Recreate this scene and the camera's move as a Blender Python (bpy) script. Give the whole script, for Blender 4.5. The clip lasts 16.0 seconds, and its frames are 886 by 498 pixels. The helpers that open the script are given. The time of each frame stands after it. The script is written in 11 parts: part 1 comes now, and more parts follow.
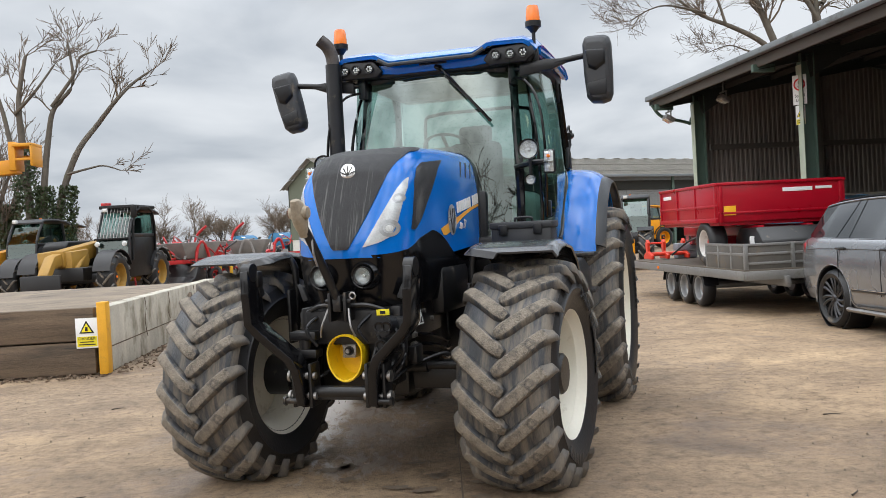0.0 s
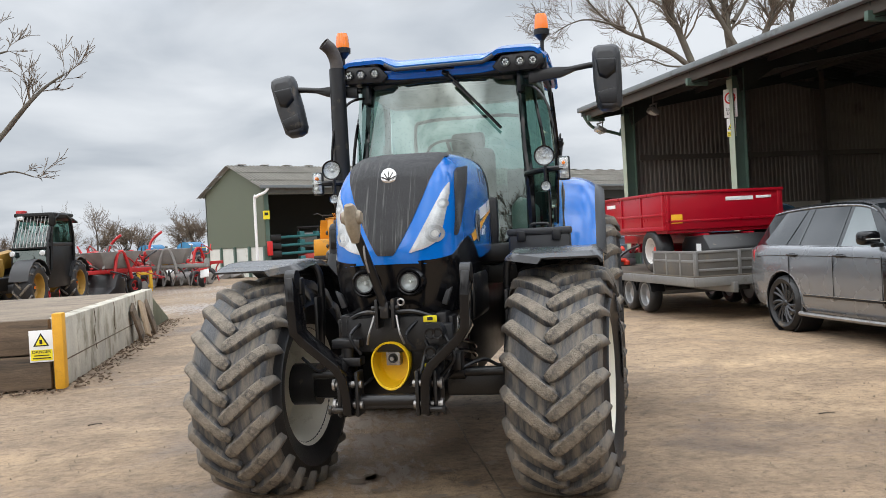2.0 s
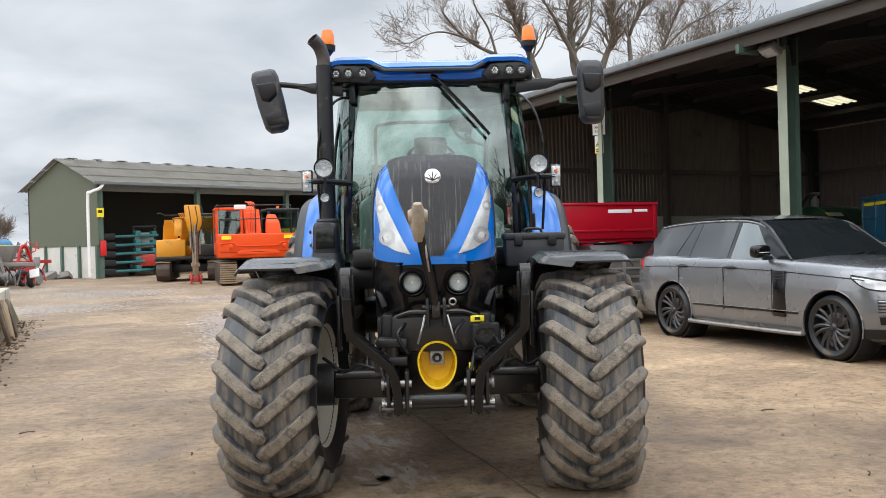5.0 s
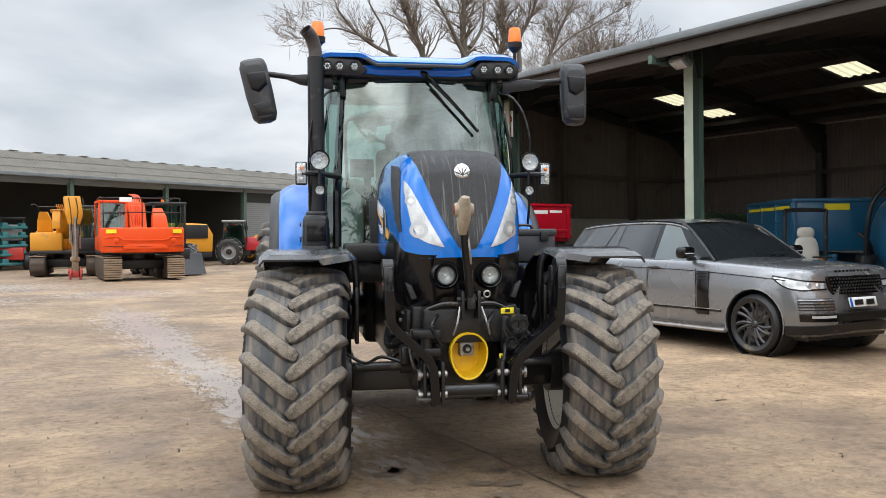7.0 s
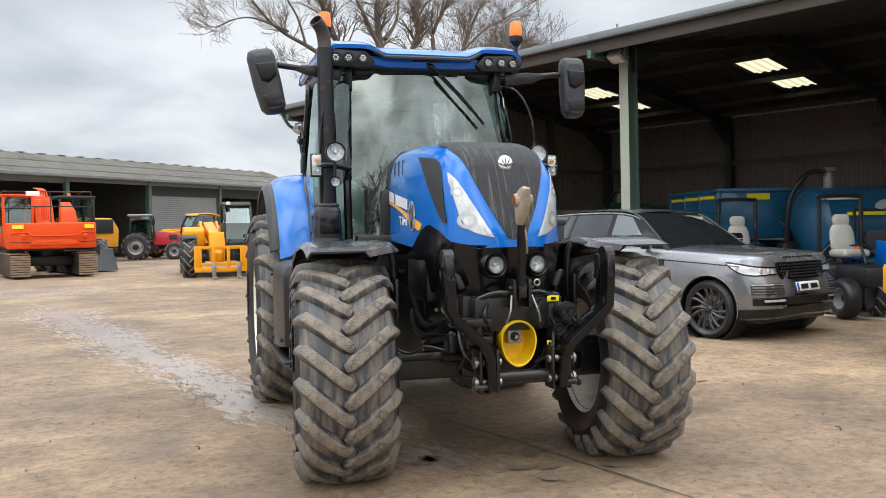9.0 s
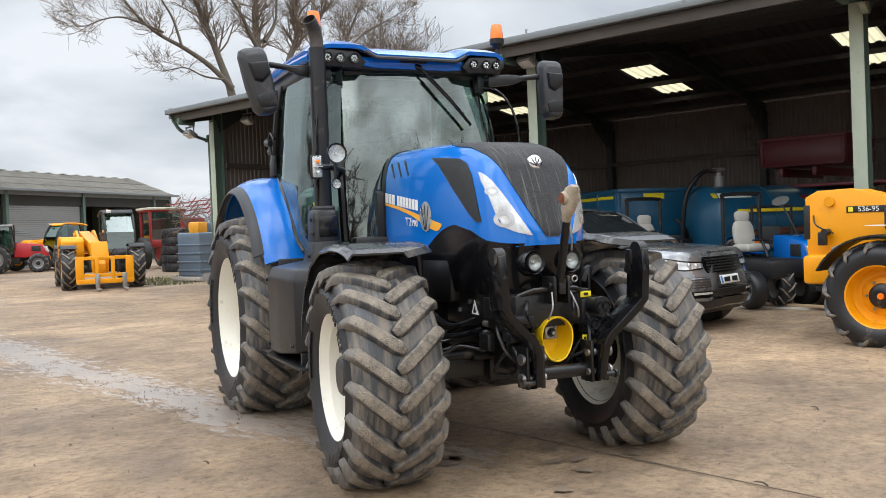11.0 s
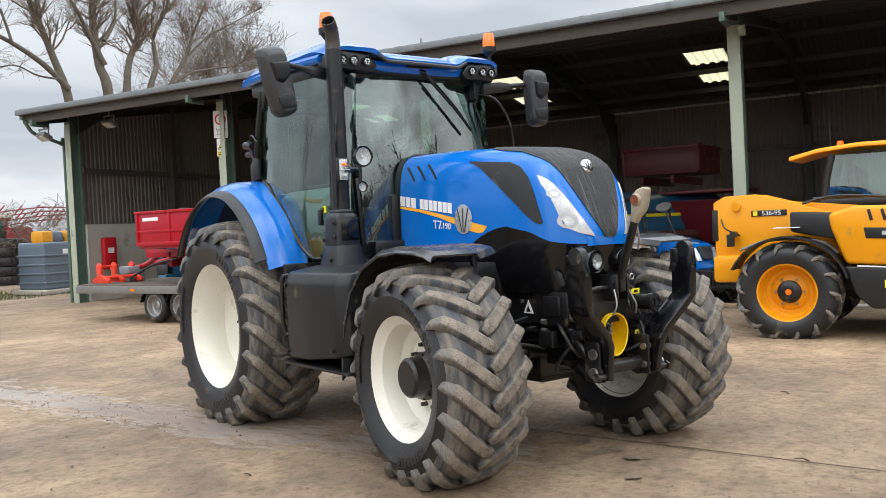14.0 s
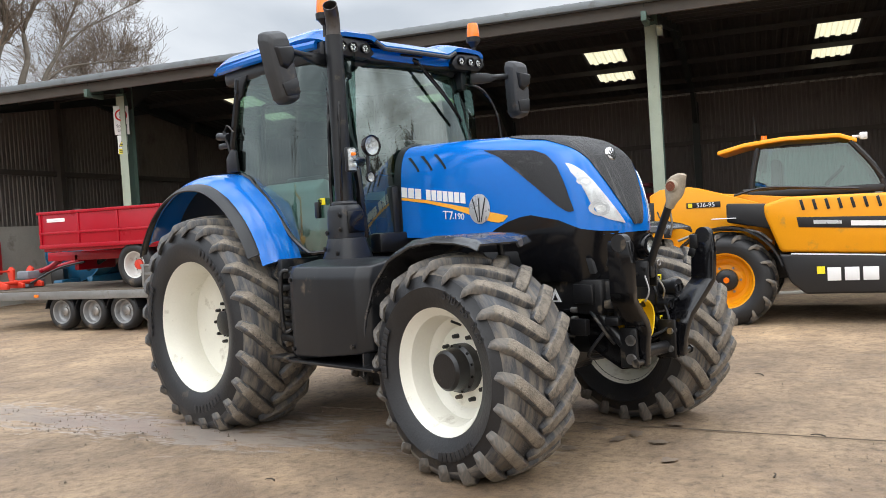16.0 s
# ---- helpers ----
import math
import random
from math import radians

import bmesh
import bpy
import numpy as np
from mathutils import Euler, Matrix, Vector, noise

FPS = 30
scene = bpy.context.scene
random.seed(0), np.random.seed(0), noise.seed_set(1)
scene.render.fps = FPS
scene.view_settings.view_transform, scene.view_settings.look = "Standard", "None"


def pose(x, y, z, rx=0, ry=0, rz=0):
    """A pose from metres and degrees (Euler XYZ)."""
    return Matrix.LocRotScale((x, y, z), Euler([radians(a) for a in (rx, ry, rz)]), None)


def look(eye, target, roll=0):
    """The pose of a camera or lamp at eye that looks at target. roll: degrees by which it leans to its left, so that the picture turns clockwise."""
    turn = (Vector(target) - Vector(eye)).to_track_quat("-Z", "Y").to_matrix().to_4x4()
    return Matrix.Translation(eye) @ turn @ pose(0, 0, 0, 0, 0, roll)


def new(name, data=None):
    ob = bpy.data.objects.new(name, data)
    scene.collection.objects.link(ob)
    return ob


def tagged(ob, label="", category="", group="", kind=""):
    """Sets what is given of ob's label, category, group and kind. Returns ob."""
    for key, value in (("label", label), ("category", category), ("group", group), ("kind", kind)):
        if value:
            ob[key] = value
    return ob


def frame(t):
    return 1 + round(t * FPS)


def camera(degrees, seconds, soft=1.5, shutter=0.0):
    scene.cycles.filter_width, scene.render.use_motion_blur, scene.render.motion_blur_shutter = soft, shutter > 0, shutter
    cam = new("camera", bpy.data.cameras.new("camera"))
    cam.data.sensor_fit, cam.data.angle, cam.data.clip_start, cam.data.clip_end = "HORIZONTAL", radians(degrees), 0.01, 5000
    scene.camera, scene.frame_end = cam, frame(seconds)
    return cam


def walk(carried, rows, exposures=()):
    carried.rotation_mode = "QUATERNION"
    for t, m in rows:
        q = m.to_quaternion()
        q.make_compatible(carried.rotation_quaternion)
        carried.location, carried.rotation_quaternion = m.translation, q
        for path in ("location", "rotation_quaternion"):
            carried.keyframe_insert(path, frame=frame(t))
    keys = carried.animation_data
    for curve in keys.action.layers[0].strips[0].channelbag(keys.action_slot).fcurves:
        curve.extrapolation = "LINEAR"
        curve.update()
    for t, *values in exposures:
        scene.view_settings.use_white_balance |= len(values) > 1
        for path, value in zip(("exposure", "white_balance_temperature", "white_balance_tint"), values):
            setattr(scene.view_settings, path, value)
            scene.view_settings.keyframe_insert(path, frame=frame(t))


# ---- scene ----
cam = camera(53.8, 16.0, soft=0.6)
ROWS = [
    (0.0, -0.0003, 0.0597, 1.4734, 88.946, 2.937, -4.471),
    (0.5, -0.2562, 0.0475, 1.4840, 89.147, 3.231, -6.136),
    (1.0, -0.4304, 0.0774, 1.4741, 89.282, 3.292, -7.693),
    (1.5, -0.5918, 0.1640, 1.4755, 89.333, 3.229, -9.161),
    (2.0, -0.7429, 0.1939, 1.4901, 89.251, 2.988, -10.494),
    (2.5, -0.9922, 0.2019, 1.4983, 89.081, 2.579, -11.921),
    (3.0, -1.1956, 0.2011, 1.4919, 88.938, 2.154, -13.466),
    (3.5, -1.3601, 0.3043, 1.4838, 88.825, 1.990, -15.362),
    (4.0, -1.5282, 0.3690, 1.5009, 88.845, 1.820, -17.409),
    (6.5, -2.5943, 0.7015, 1.5049, 89.433, 0.679, -28.903),
    (7.0, -2.7770, 0.7959, 1.4834, 89.095, 0.388, -30.579),
    (7.5, -2.9193, 0.9290, 1.5056, 88.772, 0.220, -31.982),
    (8.0, -3.0807, 1.0255, 1.4980, 88.588, 0.353, -33.504),
    (10.5, -4.1489, 1.6419, 1.4809, 88.555, 1.847, -43.829),
    (11.0, -4.2707, 1.8553, 1.4819, 88.569, 2.052, -46.151),
    (11.5, -4.4083, 2.0275, 1.4893, 88.696, 2.327, -48.392),
    (12.0, -4.6376, 2.1805, 1.5039, 88.809, 2.472, -50.576),
    (12.5, -4.7728, 2.3391, 1.4829, 88.836, 2.460, -52.500),
    (13.0, -4.8893, 2.5656, 1.4910, 88.786, 2.377, -54.291),
    (13.5, -5.0177, 2.7400, 1.4882, 88.704, 2.367, -55.987),
    (14.0, -5.2227, 2.9254, 1.4988, 88.659, 2.445, -57.787),
    (14.5, -5.2896, 3.1175, 1.4773, 88.591, 2.586, -59.905),
    (15.0, -5.3357, 3.3604, 1.4868, 88.471, 2.727, -62.105),
    (15.5, -5.4174, 3.5603, 1.4701, 88.423, 2.975, -64.191),
    (16.0, -5.5719, 3.8134, 1.4777, 88.284, 3.219, -66.065),
]
walk(cam, [(t, pose(x, y, z, rx, ry, rz)) for t, x, y, z, rx, ry, rz in ROWS], exposures=[(0.0, 0.46), (8.0, 0.63), (12.0, 0.60), (16.0, 0.67)])

# ---- daylight: overcast winter sky ----
world = bpy.data.worlds.new("overcast_sky")
scene.world = world
world.use_nodes = True
wn, wl = world.node_tree.nodes, world.node_tree.links
wn.clear()
w_out = wn.new("ShaderNodeOutputWorld")
w_bg = wn.new("ShaderNodeBackground")
w_sky = wn.new("ShaderNodeTexSky")
w_sky.sky_type = "NISHITA"
w_sky.sun_disc = False
w_sky.sun_elevation = radians(38)
w_sky.sun_rotation = radians(215)
w_sky.dust_density = 4.0
w_bg.inputs["Strength"].default_value = 1.0
# cloud deck: layered noise on the dome, white to grey, mixed over the clear sky
w_tc = wn.new("ShaderNodeTexCoord")
w_sep = wn.new("ShaderNodeSeparateXYZ")
wl.new(w_tc.outputs["Generated"], w_sep.inputs[0])
w_zc = wn.new("ShaderNodeMath")
w_zc.operation = "MAXIMUM"
w_zc.inputs[1].default_value = 0.0
wl.new(w_sep.outputs["Z"], w_zc.inputs[0])
w_za = wn.new("ShaderNodeMath")
w_za.operation = "ADD"
w_za.inputs[1].default_value = 0.22
wl.new(w_zc.outputs[0], w_za.inputs[0])
w_dx = wn.new("ShaderNodeMath")
w_dx.operation = "DIVIDE"
w_dy = wn.new("ShaderNodeMath")
w_dy.operation = "DIVIDE"
wl.new(w_sep.outputs["X"], w_dx.inputs[0])
wl.new(w_sep.outputs["Y"], w_dy.inputs[0])
wl.new(w_za.outputs[0], w_dx.inputs[1])
wl.new(w_za.outputs[0], w_dy.inputs[1])
w_com = wn.new("ShaderNodeCombineXYZ")
wl.new(w_dx.outputs[0], w_com.inputs[0])
wl.new(w_dy.outputs[0], w_com.inputs[1])
w_noise = wn.new("ShaderNodeTexNoise")
w_noise.inputs["Scale"].default_value = 1.5
w_noise.inputs["Detail"].default_value = 6.0
w_noise.inputs["Roughness"].default_value = 0.48
w_noise.inputs["Distortion"].default_value = 0.3
wl.new(w_com.outputs[0], w_noise.inputs["Vector"])
w_ramp = wn.new("ShaderNodeValToRGB")
w_ramp.color_ramp.elements[0].position = 0.36
w_ramp.color_ramp.elements[0].color = (0.385, 0.42, 0.465, 1)
w_ramp.color_ramp.elements[1].position = 0.64
w_ramp.color_ramp.elements[1].color = (0.60, 0.627, 0.66, 1)
wl.new(w_noise.outputs["Fac"], w_ramp.inputs["Fac"])
w_sc = wn.new("ShaderNodeMixRGB")
w_sc.blend_type = "MULTIPLY"
w_sc.inputs["Fac"].default_value = 1.0
w_sc.inputs["Color2"].default_value = (0.08, 0.08, 0.08, 1)
wl.new(w_sky.outputs["Color"], w_sc.inputs["Color1"])
w_mix = wn.new("ShaderNodeMixRGB")
w_mix.inputs["Fac"].default_value = 0.93
wl.new(w_sc.outputs["Color"], w_mix.inputs["Color1"])
wl.new(w_ramp.outputs["Color"], w_mix.inputs["Color2"])
# an overcast dome is about three times as bright overhead as near the horizon
w_lift = wn.new("ShaderNodeMapRange")
w_lift.inputs["From Min"].default_value, w_lift.inputs["From Max"].default_value = 0.28, 1.0
w_lift.inputs["To Min"].default_value, w_lift.inputs["To Max"].default_value = 1.0, 3.7
wl.new(w_sep.outputs["Z"], w_lift.inputs["Value"])
w_gain = wn.new("ShaderNodeVectorMath")
w_gain.operation = "SCALE"
w_big = wn.new("ShaderNodeTexNoise")
w_big.inputs["Scale"].default_value = 2.6
w_big.inputs["Detail"].default_value = 5.0
w_big.inputs["Roughness"].default_value = 0.52
w_big.inputs["Distortion"].default_value = 0.5
wl.new(w_com.outputs[0], w_big.inputs["Vector"])
w_gap = wn.new("ShaderNodeMapRange")
w_gap.inputs["From Min"].default_value, w_gap.inputs["From Max"].default_value = 0.36, 0.64
w_gap.inputs["To Min"].default_value, w_gap.inputs["To Max"].default_value = 0.28, 1.75
wl.new(w_big.outputs["Fac"], w_gap.inputs["Value"])
w_high = wn.new("ShaderNodeMapRange")
w_high.inputs["From Min"].default_value, w_high.inputs["From Max"].default_value = 0.24, 0.42
wl.new(w_sep.outputs["Z"], w_high.inputs["Value"])
w_one = wn.new("ShaderNodeMix")
w_one.inputs["A"].default_value = 1.0
wl.new(w_high.outputs["Result"], w_one.inputs["Factor"])
wl.new(w_gap.outputs["Result"], w_one.inputs["B"])
w_both = wn.new("ShaderNodeMath")
w_both.operation = "MULTIPLY"
wl.new(w_lift.outputs["Result"], w_both.inputs[0])
wl.new(w_one.outputs["Result"], w_both.inputs[1])
wl.new(w_mix.outputs["Color"], w_gain.inputs[0])
wl.new(w_both.outputs[0], w_gain.inputs["Scale"])
wl.new(w_gain.outputs["Vector"], w_bg.inputs["Color"])
wl.new(w_bg.outputs["Background"], w_out.inputs["Surface"])

sun_data = bpy.data.lights.new("sun", "SUN")
sun_data.energy = 1.45
sun_data.angle = radians(150)
sun_data.color = (1.0, 0.96, 0.9)
sun = new("sun", sun_data)
sun.matrix_world = look((0, 0, 20), (12, 12, 9))

# ---- materials ----
def mat(name, color, rough=0.6, metal=0.0, var=0.12, scale=6.0, fine=60.0, bump=0.15, dirt=None, dirt_amt=0.0, dirt_scale=3.0, coat=0.0, spec=0.5, stretch=None):
    """A surface with grain at two scales, fine relief and, where given, patches of dirt."""
    m = bpy.data.materials.new(name)
    m.use_nodes = True
    nt = m.node_tree
    n, l = nt.nodes, nt.links
    b = n["Principled BSDF"]
    b.inputs["Metallic"].default_value = metal
    b.inputs["Coat Weight"].default_value = coat
    b.inputs["Coat Roughness"].default_value = 0.08
    b.inputs["Specular IOR Level"].default_value = spec
    tc = n.new("ShaderNodeTexCoord")
    vec = tc.outputs["Object"]
    if stretch:
        mp = n.new("ShaderNodeMapping")
        mp.inputs["Scale"].default_value = stretch
        l.new(vec, mp.inputs["Vector"])
        vec = mp.outputs["Vector"]
    big, small = n.new("ShaderNodeTexNoise"), n.new("ShaderNodeTexNoise")
    for node, sc, det in ((big, scale, 4.0), (small, fine, 5.0)):
        node.inputs["Scale"].default_value = sc
        node.inputs["Detail"].default_value = det
        l.new(vec, node.inputs["Vector"])
    ramp = n.new("ShaderNodeValToRGB")
    ramp.color_ramp.elements[0].position, ramp.color_ramp.elements[1].position = 0.3, 0.7
    ramp.color_ramp.elements[0].color = (*[c * (1 - var) for c in color], 1)
    ramp.color_ramp.elements[1].color = (*[min(1.0, c * (1 + var)) for c in color], 1)
    mixf = n.new("ShaderNodeMath")
    mixf.operation = "MULTIPLY_ADD"
    mixf.inputs[1].default_value = 0.35
    l.new(small.outputs["Fac"], mixf.inputs[0])
    sc65 = n.new("ShaderNodeMath")
    sc65.operation = "MULTIPLY"
    sc65.inputs[1].default_value = 0.65
    l.new(big.outputs["Fac"], sc65.inputs[0])
    l.new(sc65.outputs[0], mixf.inputs[2])
    l.new(mixf.outputs[0], ramp.inputs["Fac"])
    col = ramp.outputs["Color"]
    rmap = n.new("ShaderNodeMapRange")
    rmap.inputs["To Min"].default_value = max(0.02, rough - 0.12 * min(1, rough * 2))
    rmap.inputs["To Max"].default_value = min(1.0, rough + 0.12 * min(1, rough * 2))
    l.new(big.outputs["Fac"], rmap.inputs["Value"])
    rgh = rmap.outputs["Result"]
    if dirt:
        dn = n.new("ShaderNodeTexNoise")
        dn.inputs["Scale"].default_value = dirt_scale
        dn.inputs["Detail"].default_value = 8.0
        dn.inputs["Roughness"].default_value = 0.65
        l.new(vec, dn.inputs["Vector"])
        dr = n.new("ShaderNodeValToRGB")
        dr.color_ramp.elements[0].position = 0.62 - 0.3 * dirt_amt
        dr.color_ramp.elements[1].position = 0.80 - 0.3 * dirt_amt
        l.new(dn.outputs["Fac"], dr.inputs["Fac"])
        mx = n.new("ShaderNodeMixRGB")
        mx.inputs["Color2"].default_value = (*dirt, 1)
        l.new(dr.outputs["Color"], mx.inputs["Fac"])
        l.new(col, mx.inputs["Color1"])
        col = mx.outputs["Color"]
        mr = n.new("ShaderNodeMixRGB")
        mr.inputs["Color2"].default_value = (0.85, 0.85, 0.85, 1)
        l.new(dr.outputs["Color"], mr.inputs["Fac"])
        l.new(rgh, mr.inputs["Color1"])
        rgh = mr.outputs["Color"]
    l.new(col, b.inputs["Base Color"])
    l.new(rgh, b.inputs["Roughness"])
    if bump:
        bp = n.new("ShaderNodeBump")
        bp.inputs["Strength"].default_value = bump
        bp.inputs["Distance"].default_value = 0.01
        l.new(small.outputs["Fac"], bp.inputs["Height"])
        l.new(bp.outputs["Normal"], b.inputs["Normal"])
    return m


def glass(name, color, alpha=0.25, rough=0.02):
    """A thin tinted pane: mostly clear, mirror-like at grazing angles."""
    m = bpy.data.materials.new(name)
    m.use_nodes = True
    n, l = m.node_tree.nodes, m.node_tree.links
    n.clear()
    out = n.new("ShaderNodeOutputMaterial")
    tr, gl, mix, fr = n.new("ShaderNodeBsdfTransparent"), n.new("ShaderNodeBsdfGlossy"), n.new("ShaderNodeMixShader"), n.new("ShaderNodeLayerWeight")
    tr.inputs["Color"].default_value = (*color, 1)
    gl.inputs["Roughness"].default_value = rough
    gl.inputs["Color"].default_value = (0.84, 0.95, 0.92, 1)
    ad = n.new("ShaderNodeMath")
    pw = n.new("ShaderNodeMath")
    pw.operation = "POWER"
    pw.inputs[1].default_value = 4.0
    l.new(fr.outputs["Facing"], pw.inputs[0])
    ad.operation = "MULTIPLY_ADD"
    ad.use_clamp = True
    ad.inputs[1].default_value = 0.75
    ad.inputs[2].default_value = alpha
    l.new(pw.outputs[0], ad.inputs[0])
    l.new(ad.outputs[0], mix.inputs["Fac"])
    l.new(tr.outputs[0], mix.inputs[1])
    l.new(gl.outputs[0], mix.inputs[2])
    l.new(mix.outputs[0], out.inputs["Surface"])
    return m


DIRT = (0.20, 0.155, 0.105)
BLUE = mat("tractor_blue_paint", (0.0015, 0.143, 0.56), 0.16, 0.0, 0.05, 2.0, 40, 0.006, coat=0.35, spec=0.35)
BLACKP = mat("black_plastic", (0.010, 0.011, 0.0135), 0.36, 0, 0.2, 5, 120, 0.06, DIRT, 0.02, 4, spec=0.42)
GUARDM = mat("weathered_guard_plastic", (0.030, 0.032, 0.036), 0.24, 0, 0.25, 4, 90, 0.05, DIRT, 0.08, 5, coat=0.3)
BLACKG = mat("glossy_black_paint", (0.0045, 0.0045, 0.0055), 0.15, 0, 0.2, 5, 90, 0.015, coat=0.1, spec=0.36)
BLACKM = mat("black_metal", (0.0075, 0.0075, 0.0085), 0.34, 0.0, 0.3, 6, 90, 0.12, DIRT, 0.04, 6)
GREYP = mat("dark_grey_plastic", (0.030, 0.032, 0.036), 0.5, 0, 0.15, 5, 150, 0.08, DIRT, 0.03, 4)
GRILLE = mat("grille_mesh", (0.016, 0.016, 0.018), 0.55, 0, 0.3, 6, 300, 0.5, (0.16, 0.16, 0.155), 0.27, 3, stretch=(22, 1.0, 0.8))
RUBBER = mat("tyre_rubber", (0.014, 0.0145, 0.0165), 0.46, 0, 0.3, 5, 60, 0.2, DIRT, 0.02, 3.0)
MARKM = mat("raised_sidewall_rubber", (0.024, 0.025, 0.028), 0.42, 0, 0.2, 6, 60, 0.1)
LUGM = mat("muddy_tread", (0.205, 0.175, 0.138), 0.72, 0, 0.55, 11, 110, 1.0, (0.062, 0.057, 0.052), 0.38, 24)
TREADM = mat("dusty_tread_rubber", (0.043, 0.046, 0.052), 0.36, 0, 0.5, 6, 60, 0.4, (0.19, 0.165, 0.135), 0.62, 5, stretch=(4.0, 0.6, 0.6))
CREAM = mat("cream_rim_paint", (0.73, 0.71, 0.62), 0.38, 0, 0.05, 4, 60, 0.05, (0.35, 0.30, 0.22), 0.03, 5)
CHROME = mat("chrome", (0.75, 0.75, 0.76), 0.16, 1.0, 0.05, 8, 80, 0.02)
STEEL = mat("bare_steel", (0.33, 0.32, 0.31), 0.42, 0.9, 0.25, 8, 90, 0.15, (0.14, 0.08, 0.05), 0.12, 12)
YELLOWP = mat("yellow_plastic", (0.78, 0.50, 0.008), 0.36, 0, 0.08, 5, 90, 0.05, DIRT, 0.02, 6)
ORANGE = mat("amber_lens", (0.95, 0.20, 0.008), 0.15, 0, 0.1, 8, 60, 0.02, coat=0.6)
LENS = mat("clear_lamp_lens", (0.70, 0.72, 0.72), 0.14, 0.35, 0.25, 14, 90, 0.5, coat=0.8)
COVER = glass("lamp_cover_glass", (0.93, 0.95, 0.95), 0.05)
LAMPIN = mat("lamp_reflector", (0.66, 0.67, 0.68), 0.20, 0.6, 0.35, 60, 160, 0.8)
LENSD = mat("headlight_inner_bowl", (0.45, 0.47, 0.48), 0.15, 0.4, 0.2, 25, 120, 0.2, coat=1.0)
HEADL = mat("frosted_headlight_lens", (0.50, 0.525, 0.535), 0.16, 0.3, 0.30, 13, 120, 0.05, coat=1.0)
GLASS = glass("green_tinted_glass", (0.38, 0.54, 0.50), 0.145)
WHITEP = mat("white_decal", (0.82, 0.82, 0.82), 0.4, 0, 0.03, 8, 60, 0.0)
ORANGED = mat("orange_decal", (0.90, 0.42, 0.04), 0.35, 0, 0.05, 8, 60, 0.0)
SILVERD = mat("silver_decal", (0.55, 0.57, 0.60), 0.28, 0.6, 0.08, 8, 60, 0.0)
YSTICK = mat("yellow_sticker", (0.85, 0.72, 0.02), 0.45, 0, 0.05, 9, 60, 0.0)
BLACKD = mat("black_print", (0.01, 0.01, 0.01), 0.5, 0, 0.05, 9, 60, 0.0)
REDD = mat("red_print", (0.62, 0.02, 0.02), 0.45, 0, 0.05, 9, 60, 0.0)
SEATM = mat("grey_seat_fabric", (0.05, 0.053, 0.056), 0.85, 0, 0.15, 10, 300, 0.3)
SEATL = mat("pale_grey_interior", (0.42, 0.46, 0.45), 0.6, 0, 0.08, 6, 100, 0.05)


# ---- mesh helpers ----
def merge(dst, src):
    vs = [dst.verts.new(v.co) for v in src.verts]
    src.verts.index_update()
    for f in src.faces:
        try:
            dst.faces.new([vs[v.index] for v in f.verts])
        except ValueError:
            pass
    src.free()
    return dst


def joined(*bms):
    out = bms[0]
    for b in bms[1:]:
        merge(out, b)
    return out


def bevelled(bm, w, seg=2):
    if w > 0:
        bmesh.ops.bevel(bm, geom=bm.edges[:], offset=w, segments=seg, affect="EDGES", clamp_overlap=True, profile=0.5)
    return bm


def box(c, s, bev=0.01, rot=None, seg=2):
    bm = bmesh.new()
    bmesh.ops.create_cube(bm, size=1.0)
    for v in bm.verts:
        v.co = Vector((v.co.x * s[0], v.co.y * s[1], v.co.z * s[2]))
    bevelled(bm, min(bev, min(s) * 0.45), seg)
    m = Matrix.Translation(c)
    if rot:
        m = m @ Euler([radians(a) for a in rot]).to_matrix().to_4x4()
    bm.transform(m)
    return bm


def rod(p0, p1, r0, r1=None, seg=16):
    """A straight round bar or cone from p0 to p1."""
    p0, p1 = Vector(p0), Vector(p1)
    r1 = r0 if r1 is None else r1
    bm = bmesh.new()
    bmesh.ops.create_cone(bm, cap_ends=True, cap_tris=False, segments=seg, radius1=r0, radius2=max(r1, 1e-4), depth=(p1 - p0).length)
    q = (p1 - p0).to_track_quat("Z", "Y").to_matrix().to_4x4()
    bm.transform(Matrix.Translation((p0 + p1) / 2) @ q)
    return bm


def smooth_path(pts, n=6):
    """A rounded path through the points."""
    pts = [Vector(p) for p in pts]
    if len(pts) < 3:
        return pts
    out = []
    for i in range(len(pts) - 1):
        a, b, c, d = pts[max(i - 1, 0)], pts[i], pts[i + 1], pts[min(i + 2, len(pts) - 1)]
        for k in range(n):
            t = k / n
            out.append(0.5 * ((2 * b) + (c - a) * t + (2 * a - 5 * b + 4 * c - d) * t * t + (3 * b - a - 3 * c + d) * t ** 3))
    out.append(pts[-1])
    return out


